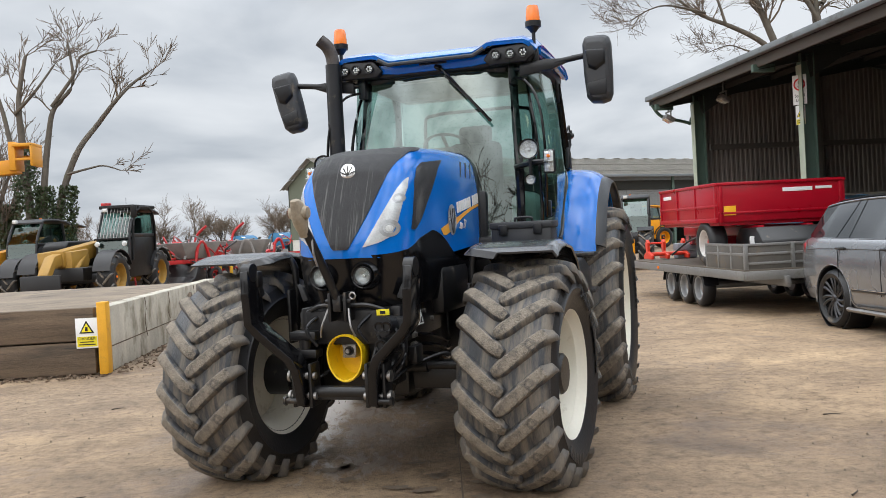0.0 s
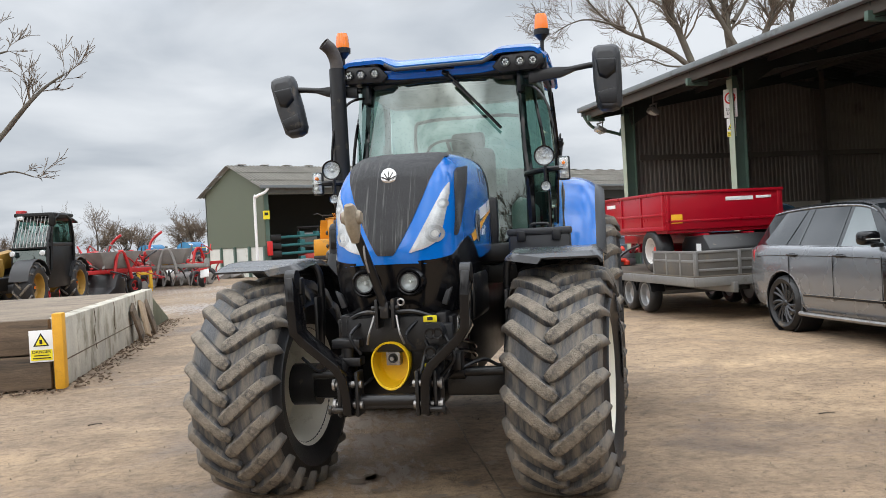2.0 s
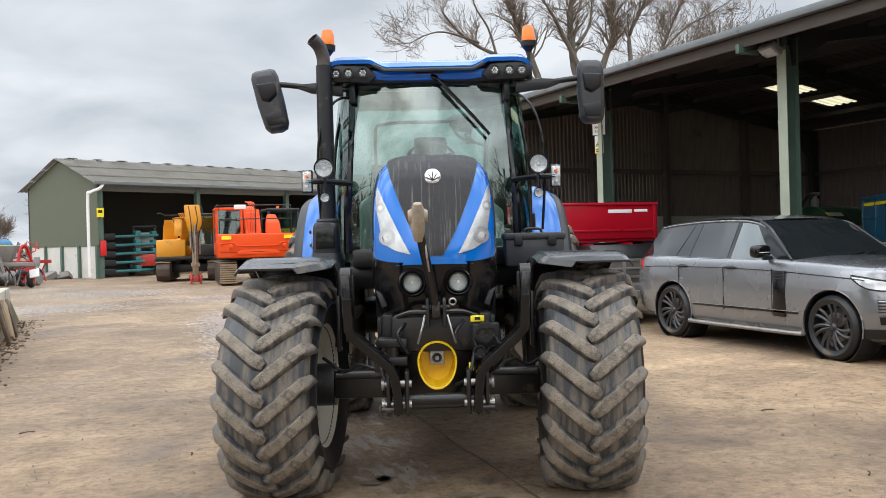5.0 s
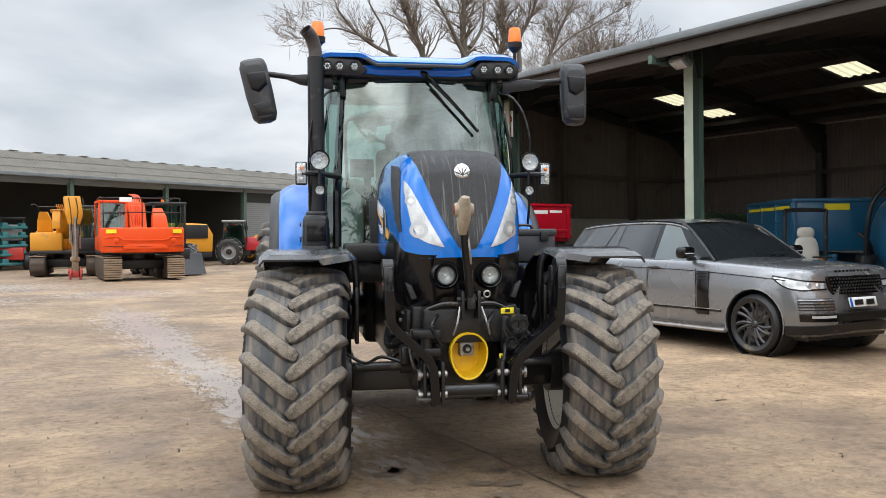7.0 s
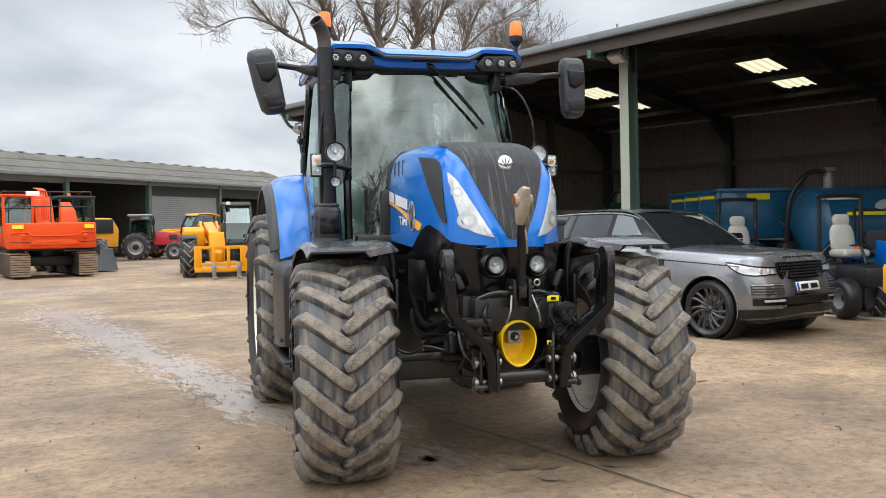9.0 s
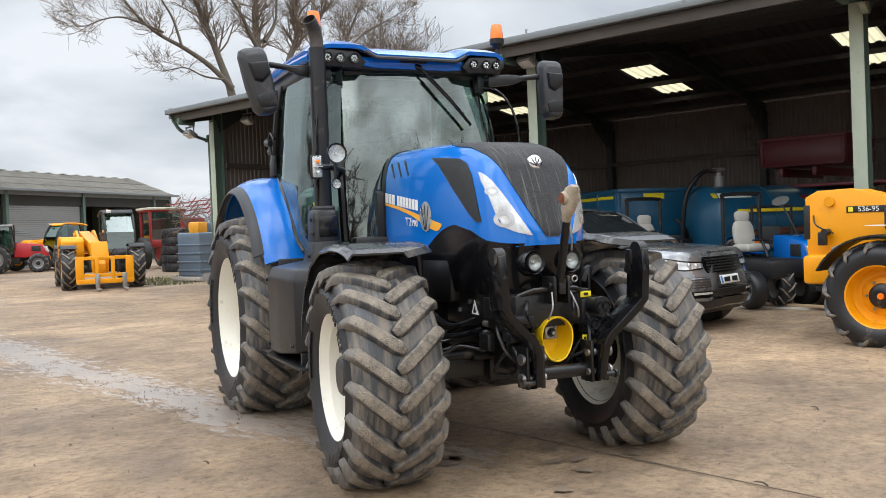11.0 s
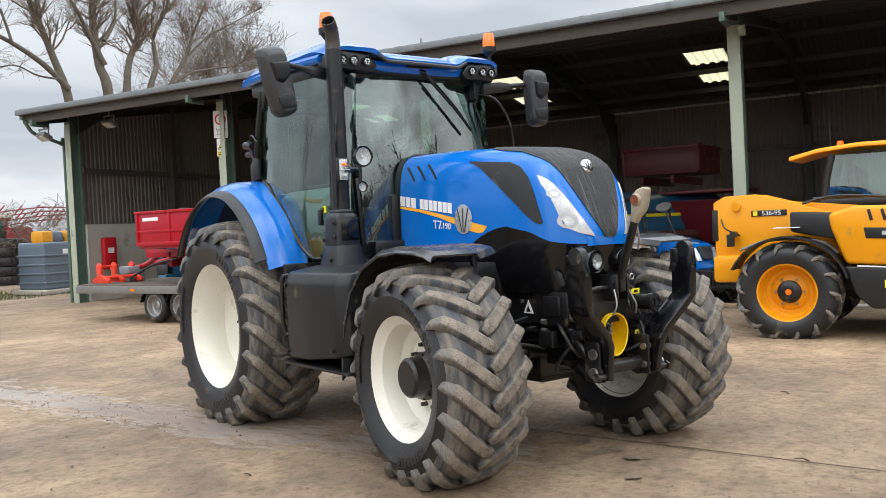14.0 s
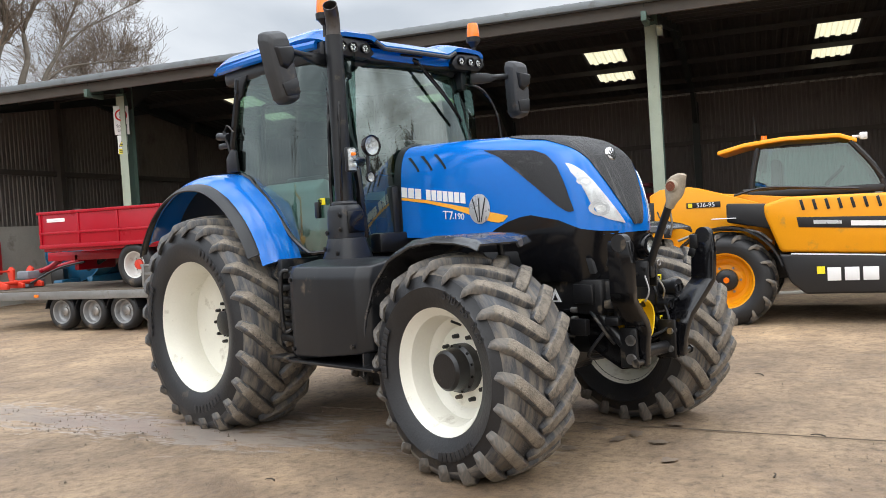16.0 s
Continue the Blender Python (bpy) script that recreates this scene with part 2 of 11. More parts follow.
def tube(pts, r, seg=10, n=6, r_end=None):
    """A bent pipe through the points."""
    path = smooth_path(pts, n)
    bm = bmesh.new()
    rings = []
    up = Vector((0.13, 0.31, 1)).normalized()
    for i, p in enumerate(path):
        t = (path[min(i + 1, len(path) - 1)] - path[max(i - 1, 0)]).normalized()
        side = t.cross(up)
        if side.length < 0.05:
            side = t.cross(Vector((1, 0, 0)))
        side.normalize()
        nrm = side.cross(t).normalized()
        rr = r if r_end is None else r + (r_end - r) * i / (len(path) - 1)
        rings.append([bm.verts.new(p + (side * math.cos(a) + nrm * math.sin(a)) * rr) for a in [2 * math.pi * k / seg for k in range(seg)]])
    for a, b in zip(rings, rings[1:]):
        for k in range(seg):
            bm.faces.new((a[k], a[(k + 1) % seg], b[(k + 1) % seg], b[k]))
    bm.faces.new(rings[0][::-1])
    bm.faces.new(rings[-1])
    return bm


def prism(outline, a, b, axis="x", bev=0.008, seg=2):
    """A plate: an outline in the plane across the axis, from a to b along it. axis x: (y, z); y: (x, z); z: (x, y)."""
    bm = bmesh.new()

    def at(u, v, w):
        return {"x": (w, u, v), "y": (u, w, v), "z": (u, v, w)}[axis]
    lo = [bm.verts.new(at(u, v, a)) for u, v in outline]
    hi = [bm.verts.new(at(u, v, b)) for u, v in outline]
    bm.faces.new(lo)
    bm.faces.new(hi[::-1])
    n = len(outline)
    for i in range(n):
        bm.faces.new((lo[i], hi[i], hi[(i + 1) % n], lo[(i + 1) % n]))
    bmesh.ops.recalc_face_normals(bm, faces=bm.faces[:])
    return bevelled(bm, bev, seg)


def lathe(profile, axis="x", c=(0, 0, 0), seg=48, close=False, caps=True):
    """A turned body. profile: (radius, along) pairs."""
    bm = bmesh.new()
    rings = []
    for r, h in profile:
        ring = []
        for k in range(seg):
            a = 2 * math.pi * k / seg
            u, v = r * math.cos(a), r * math.sin(a)
            p = {"x": (h, u, v), "y": (u, h, v), "z": (u, v, h)}[axis]
            ring.append(bm.verts.new(Vector(c) + Vector(p)))
        rings.append(ring)
    pairs = list(zip(rings, rings[1:]))
    if close:
        pairs.append((rings[-1], rings[0]))
    for a, b in pairs:
        for k in range(seg):
            bm.faces.new((a[k], a[(k + 1) % seg], b[(k + 1) % seg], b[k]))
    if not close and caps:
        if profile[0][0] > 1e-4:
            bm.faces.new(rings[0][::-1])
        if profile[-1][0] > 1e-4:
            bm.faces.new(rings[-1])
    bmesh.ops.remove_doubles(bm, verts=bm.verts[:], dist=1e-5)
    bmesh.ops.recalc_face_normals(bm, faces=bm.faces[:])
    return bm


def loft(sections, closed=True, caps=True):
    bm = bmesh.new()
    rings = [[bm.verts.new(p) for p in s] for s in sections]
    n = len(rings[0])
    for a, b in zip(rings, rings[1:]):
        for k in range(n if closed else n - 1):
            bm.faces.new((a[k], a[(k + 1) % n], b[(k + 1) % n], b[k]))
    if caps and closed:
        bm.faces.new(rings[0][::-1])
        bm.faces.new(rings[-1])
    bmesh.ops.recalc_face_normals(bm, faces=bm.faces[:])
    return bm


def sheet(f, nu, nv, thick=0.0):
    """A grid over f(u, v), u and v from 0 to 1; thick makes it a plate."""
    bm = bmesh.new()
    g = [[bm.verts.new(f(i / nu, j / nv)) for j in range(nv + 1)] for i in range(nu + 1)]
    for i in range(nu):
        for j in range(nv):
            bm.faces.new((g[i][j], g[i + 1][j], g[i + 1][j + 1], g[i][j + 1]))
    bmesh.ops.remove_doubles(bm, verts=bm.verts[:], dist=1e-5)
    bmesh.ops.recalc_face_normals(bm, faces=bm.faces[:])
    if thick:
        bmesh.ops.solidify(bm, geom=bm.faces[:], thickness=thick)
    return bm


def mesh_of(name, bm, material, smooth=40):
    me = bpy.data.meshes.new(name)
    bm.to_mesh(me)
    bm.free()
    me.materials.append(material)
    if smooth:
        me.polygons.foreach_set("use_smooth", [True] * len(me.polygons))
        me.set_sharp_from_angle(angle=radians(smooth))
    return me


def part(name, bm, material, parent, label="", smooth=40):
    ob = new(name, mesh_of(name, bm, material, smooth))
    ob.parent = parent
    if label:
        tagged(ob, label)
    return ob


def piece(name, me, parent, m):
    ob = new(name, me)
    ob.parent = parent
    ob.matrix_local = m
    return ob


def thing(name, m, label, category, group="", kind=""):
    ob = new(name)
    ob.empty_display_size = 0.2
    ob.matrix_world = m
    return tagged(ob, label, category, group, kind)


def solid(name, bm, material, label, category, kind="", m=None, group="", smooth=40):
    ob = new(name, mesh_of(name, bm, material, smooth))
    if m is not None:
        ob.matrix_world = m
    return tagged(ob, label, category, group, kind)


def lettering(body, size, material, parent, m, name="lettering", depth=0.002):
    cu = bpy.data.curves.new(name, "FONT")
    cu.body, cu.size, cu.extrude = body, size, depth
    cu.align_x, cu.align_y = "CENTER", "CENTER"
    tmp = bpy.data.objects.new("tmp", cu)
    scene.collection.objects.link(tmp)
    bpy.context.view_layer.update()
    me = bpy.data.meshes.new_from_object(tmp.evaluated_get(bpy.context.evaluated_depsgraph_get()))
    bpy.data.objects.remove(tmp)
    me.materials.clear()
    me.materials.append(material)
    ob = new(name, me)
    ob.parent = parent
    ob.matrix_local = m
    return ob


def interp(table, x):
    return float(np.interp(x, [a for a, b in table], [b for a, b in table]))


def round_lamp(c, r, parent, label="round clear lamp", name="lamp", shell=BLACKG, deep=0.45, bowl=LAMPIN):
    """A lamp that looks towards -y: dark shell, bright dished reflector, bulb and cover glass."""
    d = r * deep
    o = part(name, lathe([(r * 1.02, -0.010), (r * 1.16, -0.012), (r * 1.18, 0.0), (r * 1.05, d * 1.1), (r * 0.5, d * 1.6), (0.0, d * 1.6), (0.0, d * 1.3), (r * 0.9, d * 1.0), (r * 1.02, 0.0)], "y", c, 28, True), shell, parent, label)
    part("reflector", lathe([(r * 1.0, 0.0), (r * 0.86, d * 0.35), (r * 0.6, d * 0.7), (r * 0.28, d * 0.9), (0.0, d * 0.92)], "y", c, 28, False, False), bowl, o)
    part("bulb", lathe([(0.0, d * 0.25), (r * 0.16, d * 0.35), (r * 0.2, d * 0.9)], "y", c, 12, False, False), LENS, o)
    g = part("cover_glass", lathe([(0.0, -0.16 * r), (r * 0.5, -0.12 * r), (r * 1.0, 0.0)], "y", c, 28, False, False), COVER, o)
    g.visible_shadow = False
    return o

# ---- ground ----
def ground_material():
    m = bpy.data.materials.new("yard_concrete")
    m.use_nodes = True
    n, l = m.node_tree.nodes, m.node_tree.links
    b = n["Principled BSDF"]
    geo = n.new("ShaderNodeNewGeometry")

    def noise_at(scale, detail=6.0, rough=0.6, stretch=(1, 1, 1), dist=0.0, turn=0.0):
        mp = n.new("ShaderNodeMapping")
        mp.inputs["Scale"].default_value = stretch
        mp.inputs["Rotation"].default_value = (0, 0, turn)
        l.new(geo.outputs["Position"], mp.inputs["Vector"])
        t = n.new("ShaderNodeTexNoise")
        t.inputs["Scale"].default_value, t.inputs["Detail"].default_value = scale, detail
        t.inputs["Roughness"].default_value, t.inputs["Distortion"].default_value = rough, dist
        l.new(mp.outputs["Vector"], t.inputs["Vector"])
        return t.outputs["Fac"]

    def ramp(fac, stops):
        r = n.new("ShaderNodeValToRGB")
        while len(r.color_ramp.elements) < len(stops):
            r.color_ramp.elements.new(0.5)
        for e, (p, c) in zip(r.color_ramp.elements, stops):
            e.position, e.color = p, (*c, 1)
        l.new(fac, r.inputs["Fac"])
        return r.outputs["Color"]

    def mixc(fac, a, c, mode="MIX"):
        x = n.new("ShaderNodeMixRGB")
        x.blend_type = mode
        if isinstance(fac, float):
            x.inputs["Fac"].default_value = fac
        else:
            l.new(fac, x.inputs["Fac"])
        for s, v in (("Color1", a), ("Color2", c)):
            if isinstance(v, tuple):
                x.inputs[s].default_value = (*v, 1)
            else:
                l.new(v, x.inputs[s])
        return x.outputs["Color"]
    base = ramp(noise_at(0.35, 8, 0.6), [(0.30, (0.180, 0.134, 0.095)), (0.50, (0.250, 0.183, 0.125)), (0.70, (0.356, 0.264, 0.176))])
    streak = ramp(noise_at(0.9, 8, 0.65, (0.85, 1.15, 1), 1.2, 0.9), [(0.36, (0.70, 0.67, 0.64)), (0.62, (1.12, 1.10, 1.05))])
    col = mixc(0.65, base, streak, "MULTIPLY")
    mid = ramp(noise_at(2.4, 10, 0.72, (1, 1, 1), 0.3), [(0.34, (0.70, 0.68, 0.66)), (0.50, (1, 1, 1)), (0.66, (1.22, 1.20, 1.15))])
    col = mixc(0.85, col, mid, "MULTIPLY")
    fine = ramp(noise_at(12, 10, 0.8), [(0.36, (0.46, 0.44, 0.42)), (0.50, (1, 1, 1)), (0.64, (1.24, 1.24, 1.2))])
    col = mixc(0.85, col, fine, "MULTIPLY")
    speck = ramp(noise_at(42, 5, 0.65), [(0.30, (0.40, 0.37, 0.35)), (0.40, (1, 1, 1)), (0.66, (1, 1, 1)), (0.75, (1.5, 1.45, 1.35))])
    col = mixc(0.8, col, speck, "MULTIPLY")
    grain = ramp(noise_at(110, 4, 0.7), [(0.34, (0.60, 0.58, 0.56)), (0.48, (1, 1, 1)), (0.70, (1.22, 1.2, 1.16))])
    col = mixc(0.7, col, grain, "MULTIPLY")
    wet = ramp(noise_at(0.55, 7, 0.6, (1, 1, 1), 0.8), [(0.55, (0, 0, 0)), (0.66, (1, 1, 1))])
    col = mixc(wet, col, mixc(1.0, col, (0.74, 0.72, 0.72), "MULTIPLY"))

    def maths(op, a, c=None, third=None, clamp=False):
        x = n.new("ShaderNodeMath")
        x.operation, x.use_clamp = op, clamp
        for k, v in enumerate((a, c, third)):
            if v is None:
                continue
            if isinstance(v, (int, float)):
                x.inputs[k].default_value = v
            else:
                l.new(v, x.inputs[k])
        return x.outputs[0]
    # standing wet: a wheel-trodden trail leading away behind the tractor, and drips under it
    sep = n.new("ShaderNodeSeparateXYZ")
    l.new(geo.outputs["Position"], sep.inputs[0])
    px, py = sep.outputs["X"], sep.outputs["Y"]
    rag = noise_at(1.1, 8, 0.68, (1.6, 0.7, 1), 1.0)
    ragf = noise_at(6.0, 7, 0.7, (1.8, 0.6, 1), 0.6)
    off = maths("ABSOLUTE", maths("ADD", px, maths("MULTIPLY_ADD", py, -0.085, 1.05)))
    ends = maths("MAXIMUM", maths("SUBTRACT", 8.0, py), maths("SUBTRACT", py, 18.5))
    wide = maths("MAXIMUM", maths("MULTIPLY_ADD", py, 0.034, 0.06), 0.2)
    reach = maths("SUBTRACT", maths("SUBTRACT", 1.25, maths("DIVIDE", off, wide)), maths("MAXIMUM", maths("MULTIPLY", ends, 0.45), 0.0))
    trail = maths("ADD", reach, maths("MULTIPLY_ADD", rag, 2.4, -1.35))
    trail = maths("ADD", trail, maths("MULTIPLY_ADD", ragf, 4.2, -2.25))

    def blob(cx, cy, r, gain=1.0):
        dx, dy = maths("SUBTRACT", px, cx), maths("SUBTRACT", py, cy)
        d2 = maths("SQRT", maths("ADD", maths("MULTIPLY", dx, dx), maths("MULTIPLY", dy, dy)))
        return maths("ADD", maths("SUBTRACT", gain, maths("DIVIDE", d2, r)), maths("MULTIPLY_ADD", ragf, 3.6, -2.1))
    shine = trail
    for cx, cy, r in ((-0.2, 7.6, 0.75), (-0.1, 6.7, 0.6), (-0.2, 5.75, 0.5), (-3.0, 24.0, 3.0), (-1.5, 30.0, 4.0), (1.5, 25.0, 2.5), (-4.5, 35.0, 4.0)):
        shine = maths("MAXIMUM", shine, blob(cx, cy, r))
    shine = maths("MULTIPLY", shine, 1.6, None, True)
    # wet areas also mixed paler: the sky's reflection put into the base colour
    col = mixc(shine, col, mixc(0.50, col, (0.34, 0.31, 0.295)))
    # dry dust brought in by wheels lies pale over the concrete beside the tractor
    dx, dy = maths("ADD", px, 3.1), maths("SUBTRACT", py, 5.4)
    far = maths("SQRT", maths("ADD", maths("MULTIPLY", dx, dx), maths("MULTIPLY", dy, dy)))
    dust = maths("ADD", maths("MULTIPLY_ADD", far, -0.30, 1.15), maths("MULTIPLY_ADD", noise_at(0.9, 8, 0.62, (1, 1, 1), 0.6), 2.2, -1.15))
    dust = maths("MULTIPLY", dust, 0.75, None, True)
    col = mixc(dust, col, mixc(1.0, col, (1.12, 1.09, 1.02), "MULTIPLY"))
    # and a paler band along the shed front, fading to both sides of x 5.2
    pale_band = maths("ADD", maths("MULTIPLY_ADD", maths("ABSOLUTE", maths("SUBTRACT", px, 5.2)), -0.24, 1.05), maths("MULTIPLY_ADD", noise_at(0.7, 8, 0.6), 1.6, -0.8))
    col = mixc(maths("MULTIPLY", pale_band, 0.8, None, True), col, mixc(1.0, col, (1.36, 1.33, 1.26), "MULTIPLY"))
    l.new(col, b.inputs["Base Color"])
    rg = mixc(wet, (0.80, 0.80, 0.80), (0.50, 0.50, 0.50))
    rg = mixc(shine, rg, (0.30, 0.30, 0.30))
    l.new(rg, b.inputs["Roughness"])
    add = n.new("ShaderNodeMath")
    add.operation = "MULTIPLY_ADD"
    add.inputs[1].default_value = 0.35
    l.new(noise_at(60, 5, 0.7), add.inputs[0])
    l.new(noise_at(5, 8, 0.65), add.inputs[2])
    bp = n.new("ShaderNodeBump")
    bp.inputs["Distance"].default_value = 0.03
    l.new(maths("MULTIPLY_ADD", shine, -0.52, 0.62), bp.inputs["Strength"])
    l.new(add.outputs[0], bp.inputs["Height"])
    l.new(bp.outputs["Normal"], b.inputs["Normal"])
    return m


GROUNDM = ground_material()
xs = sorted(set([-2500, -900, -400, -200, -120, -80, -60] + list(np.linspace(-40, 40, 61)) + [60, 80, 120, 200, 400, 900, 2500]))
ys = sorted(set([-2500, -600, -200, -80, -40] + list(np.linspace(-20, 70, 61)) + [90, 120, 200, 400, 900, 2500]))
gb = bmesh.new()
gv = [[gb.verts.new((x, y, 0.012 * noise.noise((x * 0.25, y * 0.25, 0)) - 0.012 if abs(x) < 40 and -20 < y < 70 else -0.012)) for y in ys] for x in xs]
for i in range(len(xs) - 1):
    for j in range(len(ys) - 1):
        gb.faces.new((gv[i][j], gv[i + 1][j], gv[i + 1][j + 1], gv[i][j + 1]))
solid("ground", gb, GROUNDM, "worn tan concrete yard with mud and damp patches", "ground", "structure")

# ---- open-fronted shed ----
GREENST = mat("green_painted_steel", (0.085, 0.14, 0.115), 0.5, 0.1, 0.12, 4, 60, 0.06, (0.10, 0.09, 0.07), 0.05, 3)
shed_before = set(bpy.data.objects)
CLAD = mat("brown_grey_cladding", (0.150, 0.129, 0.117), 0.55, 0.05, 0.12, 2, 40, 0.05, (0.08, 0.07, 0.06), 0.1, 1.2)
RAILM = mat("brown_sheeting_rail", (0.085, 0.075, 0.065), 0.6, 0.1, 0.2, 3, 50, 0.06)
# inner frame and roof sheets darkened: shade under the roof put into their colour
DARKST = mat("shaded_frame_steel", (0.035, 0.042, 0.040), 0.55, 0.1, 0.2, 3, 50, 0.06)
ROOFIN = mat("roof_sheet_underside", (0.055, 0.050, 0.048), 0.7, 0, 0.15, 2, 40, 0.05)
GUTTER = mat("grey_gutter", (0.17, 0.19, 0.20), 0.45, 0.2, 0.12, 3, 60, 0.05, (0.08, 0.07, 0.06), 0.06, 2)
CONC = mat("pale_concrete", (0.42, 0.40, 0.36), 0.85, 0, 0.15, 2, 50, 0.35, (0.20, 0.18, 0.14), 0.12, 2)
# paler green for the outer flange: the daylight it catches, put into colour
COLM = mat("lit_column_green", (0.37, 0.42, 0.33), 0.55, 0.0, 0.12, 3, 60, 0.06, (0.12, 0.11, 0.09), 0.05, 3)
POST = mat("pale_green_post", (0.36, 0.41, 0.35), 0.6, 0, 0.1, 3, 60, 0.06, (0.16, 0.15, 0.12), 0.06, 3)
SKYL = bpy.data.materials.new("yellowed_skylight")
SKYL.use_nodes = True
sk_n, sk_l = SKYL.node_tree.nodes, SKYL.node_tree.links
sk_n.clear()
sk_out, sk_t = sk_n.new("ShaderNodeOutputMaterial"), sk_n.new("ShaderNodeBsdfTranslucent")
sk_t.inputs["Color"].default_value = (0.50, 0.45, 0.29, 1)
sk_l.new(sk_t.outputs[0], sk_out.inputs["Surface"])

EX, EZ, RX, RZ, BX, BZ = 8.75, 4.95, 16.2, 6.12, 23.0, 5.10   # eave, ridge, back wall
NY, SY = 23.05, -20.0                                         # north wall, south end
COLS = [22.85, 17.76, 12.45, 6.5, 0.8, -4.9, -10.6]


def roof_z(x):
    return EZ + (RZ - EZ) * (x - EX) / (RX - EX) if x < RX else RZ + (BZ - RZ) * (x - RX) / (BX - RX)


def corrugated(x0, x1, y0, y1, step=0.19, depth=0.03, axis="y"):
    """Box-profile sheeting; waves run along y (roof) as ribs across x."""
    pts, y = [], y0
    while y < y1 - 1e-6:
        for d, h in ((0, 0), (step * 0.35, 0), (step * 0.5, depth), (step * 0.85, depth)):
            if y + d <= y1:
                pts.append((y + d, h))
        y += step
    pts.append((y1, 0))
    return pts


shed_roof = bmesh.new()
prof = corrugated(0, 0, SY, NY + 0.15, 0.26, 0.035)
# skylight openings: (x from, x to, y from, y to), two staggered sheets in every bay
SKY = []
for yb in (20.0, 14.3, 8.55, 2.75, -3.0):
    SKY += [(17.92, 19.07, yb - 0.5, yb + 0.5), (19.64, 20.80, yb - 0.5, yb + 0.5)]
xcut = sorted({EX, RX, BX + 0.3, 17.92, 19.07, 19.64, 20.80})
for xa, xb in zip(xcut, xcut[1:]):
    for (ya, ha), (yb, hb) in zip(prof, prof[1:]):
        ym, xm = (ya + yb) / 2, (xa + xb) / 2
        if any(s[0] <= xm <= s[1] and s[2] <= ym <= s[3] for s in SKY):
            continue
        q = [shed_roof.verts.new((x, y, roof_z(x) + h)) for x, y, h in ((xa, ya, ha), (xb, ya, ha), (xb, yb, hb), (xa, yb, hb))]
        shed_roof.faces.new(q)
bmesh.ops.remove_doubles(shed_roof, verts=shed_roof.verts[:], dist=1e-4)
bmesh.ops.solidify(shed_roof, geom=shed_roof.faces[:], thickness=-0.03)
solid("ceiling", shed_roof, ROOFIN, "profiled sheet roof of the open shed, shade in its colour", "roof", "structure", smooth=0)
for i, (xa, xb, ya, yb) in enumerate(SKY):
    bm = bmesh.new()
    pts = [p for p in prof if ya - 0.05 <= p[0] <= yb + 0.05]
    for (pa, ha), (pb, hb) in zip(pts, pts[1:]):
        bm.faces.new([bm.verts.new((x, y, roof_z(x) + h + 0.012)) for x, y, h in ((xa, pa, ha), (xb, pa, ha), (xb, pb, hb), (xa, pb, hb))])
    o = solid("skylight_%d" % (i + 1), bm, SKYL, "yellowed translucent corrugated skylight sheet", "skylight", "structure", smooth=0)
    o.visible_shadow = False


def clad_wall(name, p0, p1, z0, ztop, label, material=CLAD, step=0.14):
    """Upright profiled sheeting from p0 to p1 in plan."""
    p0, p1 = Vector(p0), Vector(p1)
    along = p1 - p0
    L = along.length
    t = along / L
    nrm = Vector((-t.y, t.x))
    bm = bmesh.new()
    pts = corrugated(0, 0, 0, L, step, 0.022)
    for (sa, ha), (sb, hb) in zip(pts, pts[1:]):
        q = []
        for s, h, top in ((sa, ha, 0), (sb, hb, 0), (sb, hb, 1), (sa, ha, 1)):
            p = p0 + t * s + nrm * h
            q.append(bm.verts.new((p.x, p.y, ztop(p.x) if top else z0)))
        bm.faces.new(q)
    bmesh.ops.remove_doubles(bm, verts=bm.verts[:], dist=1e-4)
    bmesh.ops.solidify(bm, geom=bm.faces[:], thickness=0.03)
    return solid(name, bm, material, label, "wall", "structure", smooth=0)


clad_wall("wall_north", (EX + 1.5, NY), (BX, NY), 2.1, lambda x: roof_z(x) - 0.04, "brown-grey profiled sheet end wall of the shed")
clad_wall("wall_east", (BX, NY), (BX, SY), 1.25, lambda x: BZ - 0.02, "brown-grey profiled sheet back wall of the shed")
solid("wall_base", joined(box(((EX + 1.5 + BX) / 2, NY + 0.0, 0.85), (BX - EX - 1.7, 0.16, 2.6), 0.01), box((BX + 0.05, (NY + SY) / 2, 0.4), (0.16, NY - SY, 1.7), 0.01)), CONC, "pale concrete panels at the foot of the shed wall", "wall", "structure")
solid("wall_south", box(((EX + BX) / 2 + 1, SY, 2.4), (BX - EX - 2, 0.2, 4.9), 0.01), CLAD, "brown-grey sheet end wall of the shed", "wall", "structure")

solid("trim", box((EX - 0.02, (NY + SY) / 2 + 0.1, EZ - 0.02), (0.15, NY - SY + 0.3, 0.13), 0.02), GUTTER, "grey gutter along the shed eave", "gutter", "structure")
solid("trim", box((EX + 0.12, (NY + SY) / 2 + 0.1, EZ - 0.18), (0.06, NY - SY + 0.2, 0.20), 0.01), RAILM, "dark eave beam behind the shed gutter", "fascia", "structure")
verge = loft([[(x, y, roof_z(x) + dz) for y, dz in ((NY + 0.12, -0.2), (NY + 0.2, -0.2), (NY + 0.2, 0.08), (NY + 0.12, 0.08))] for x in (EX, RX, BX)])
solid("trim", verge, GUTTER, "grey verge flashing at the shed gable", "flashing", "structure")


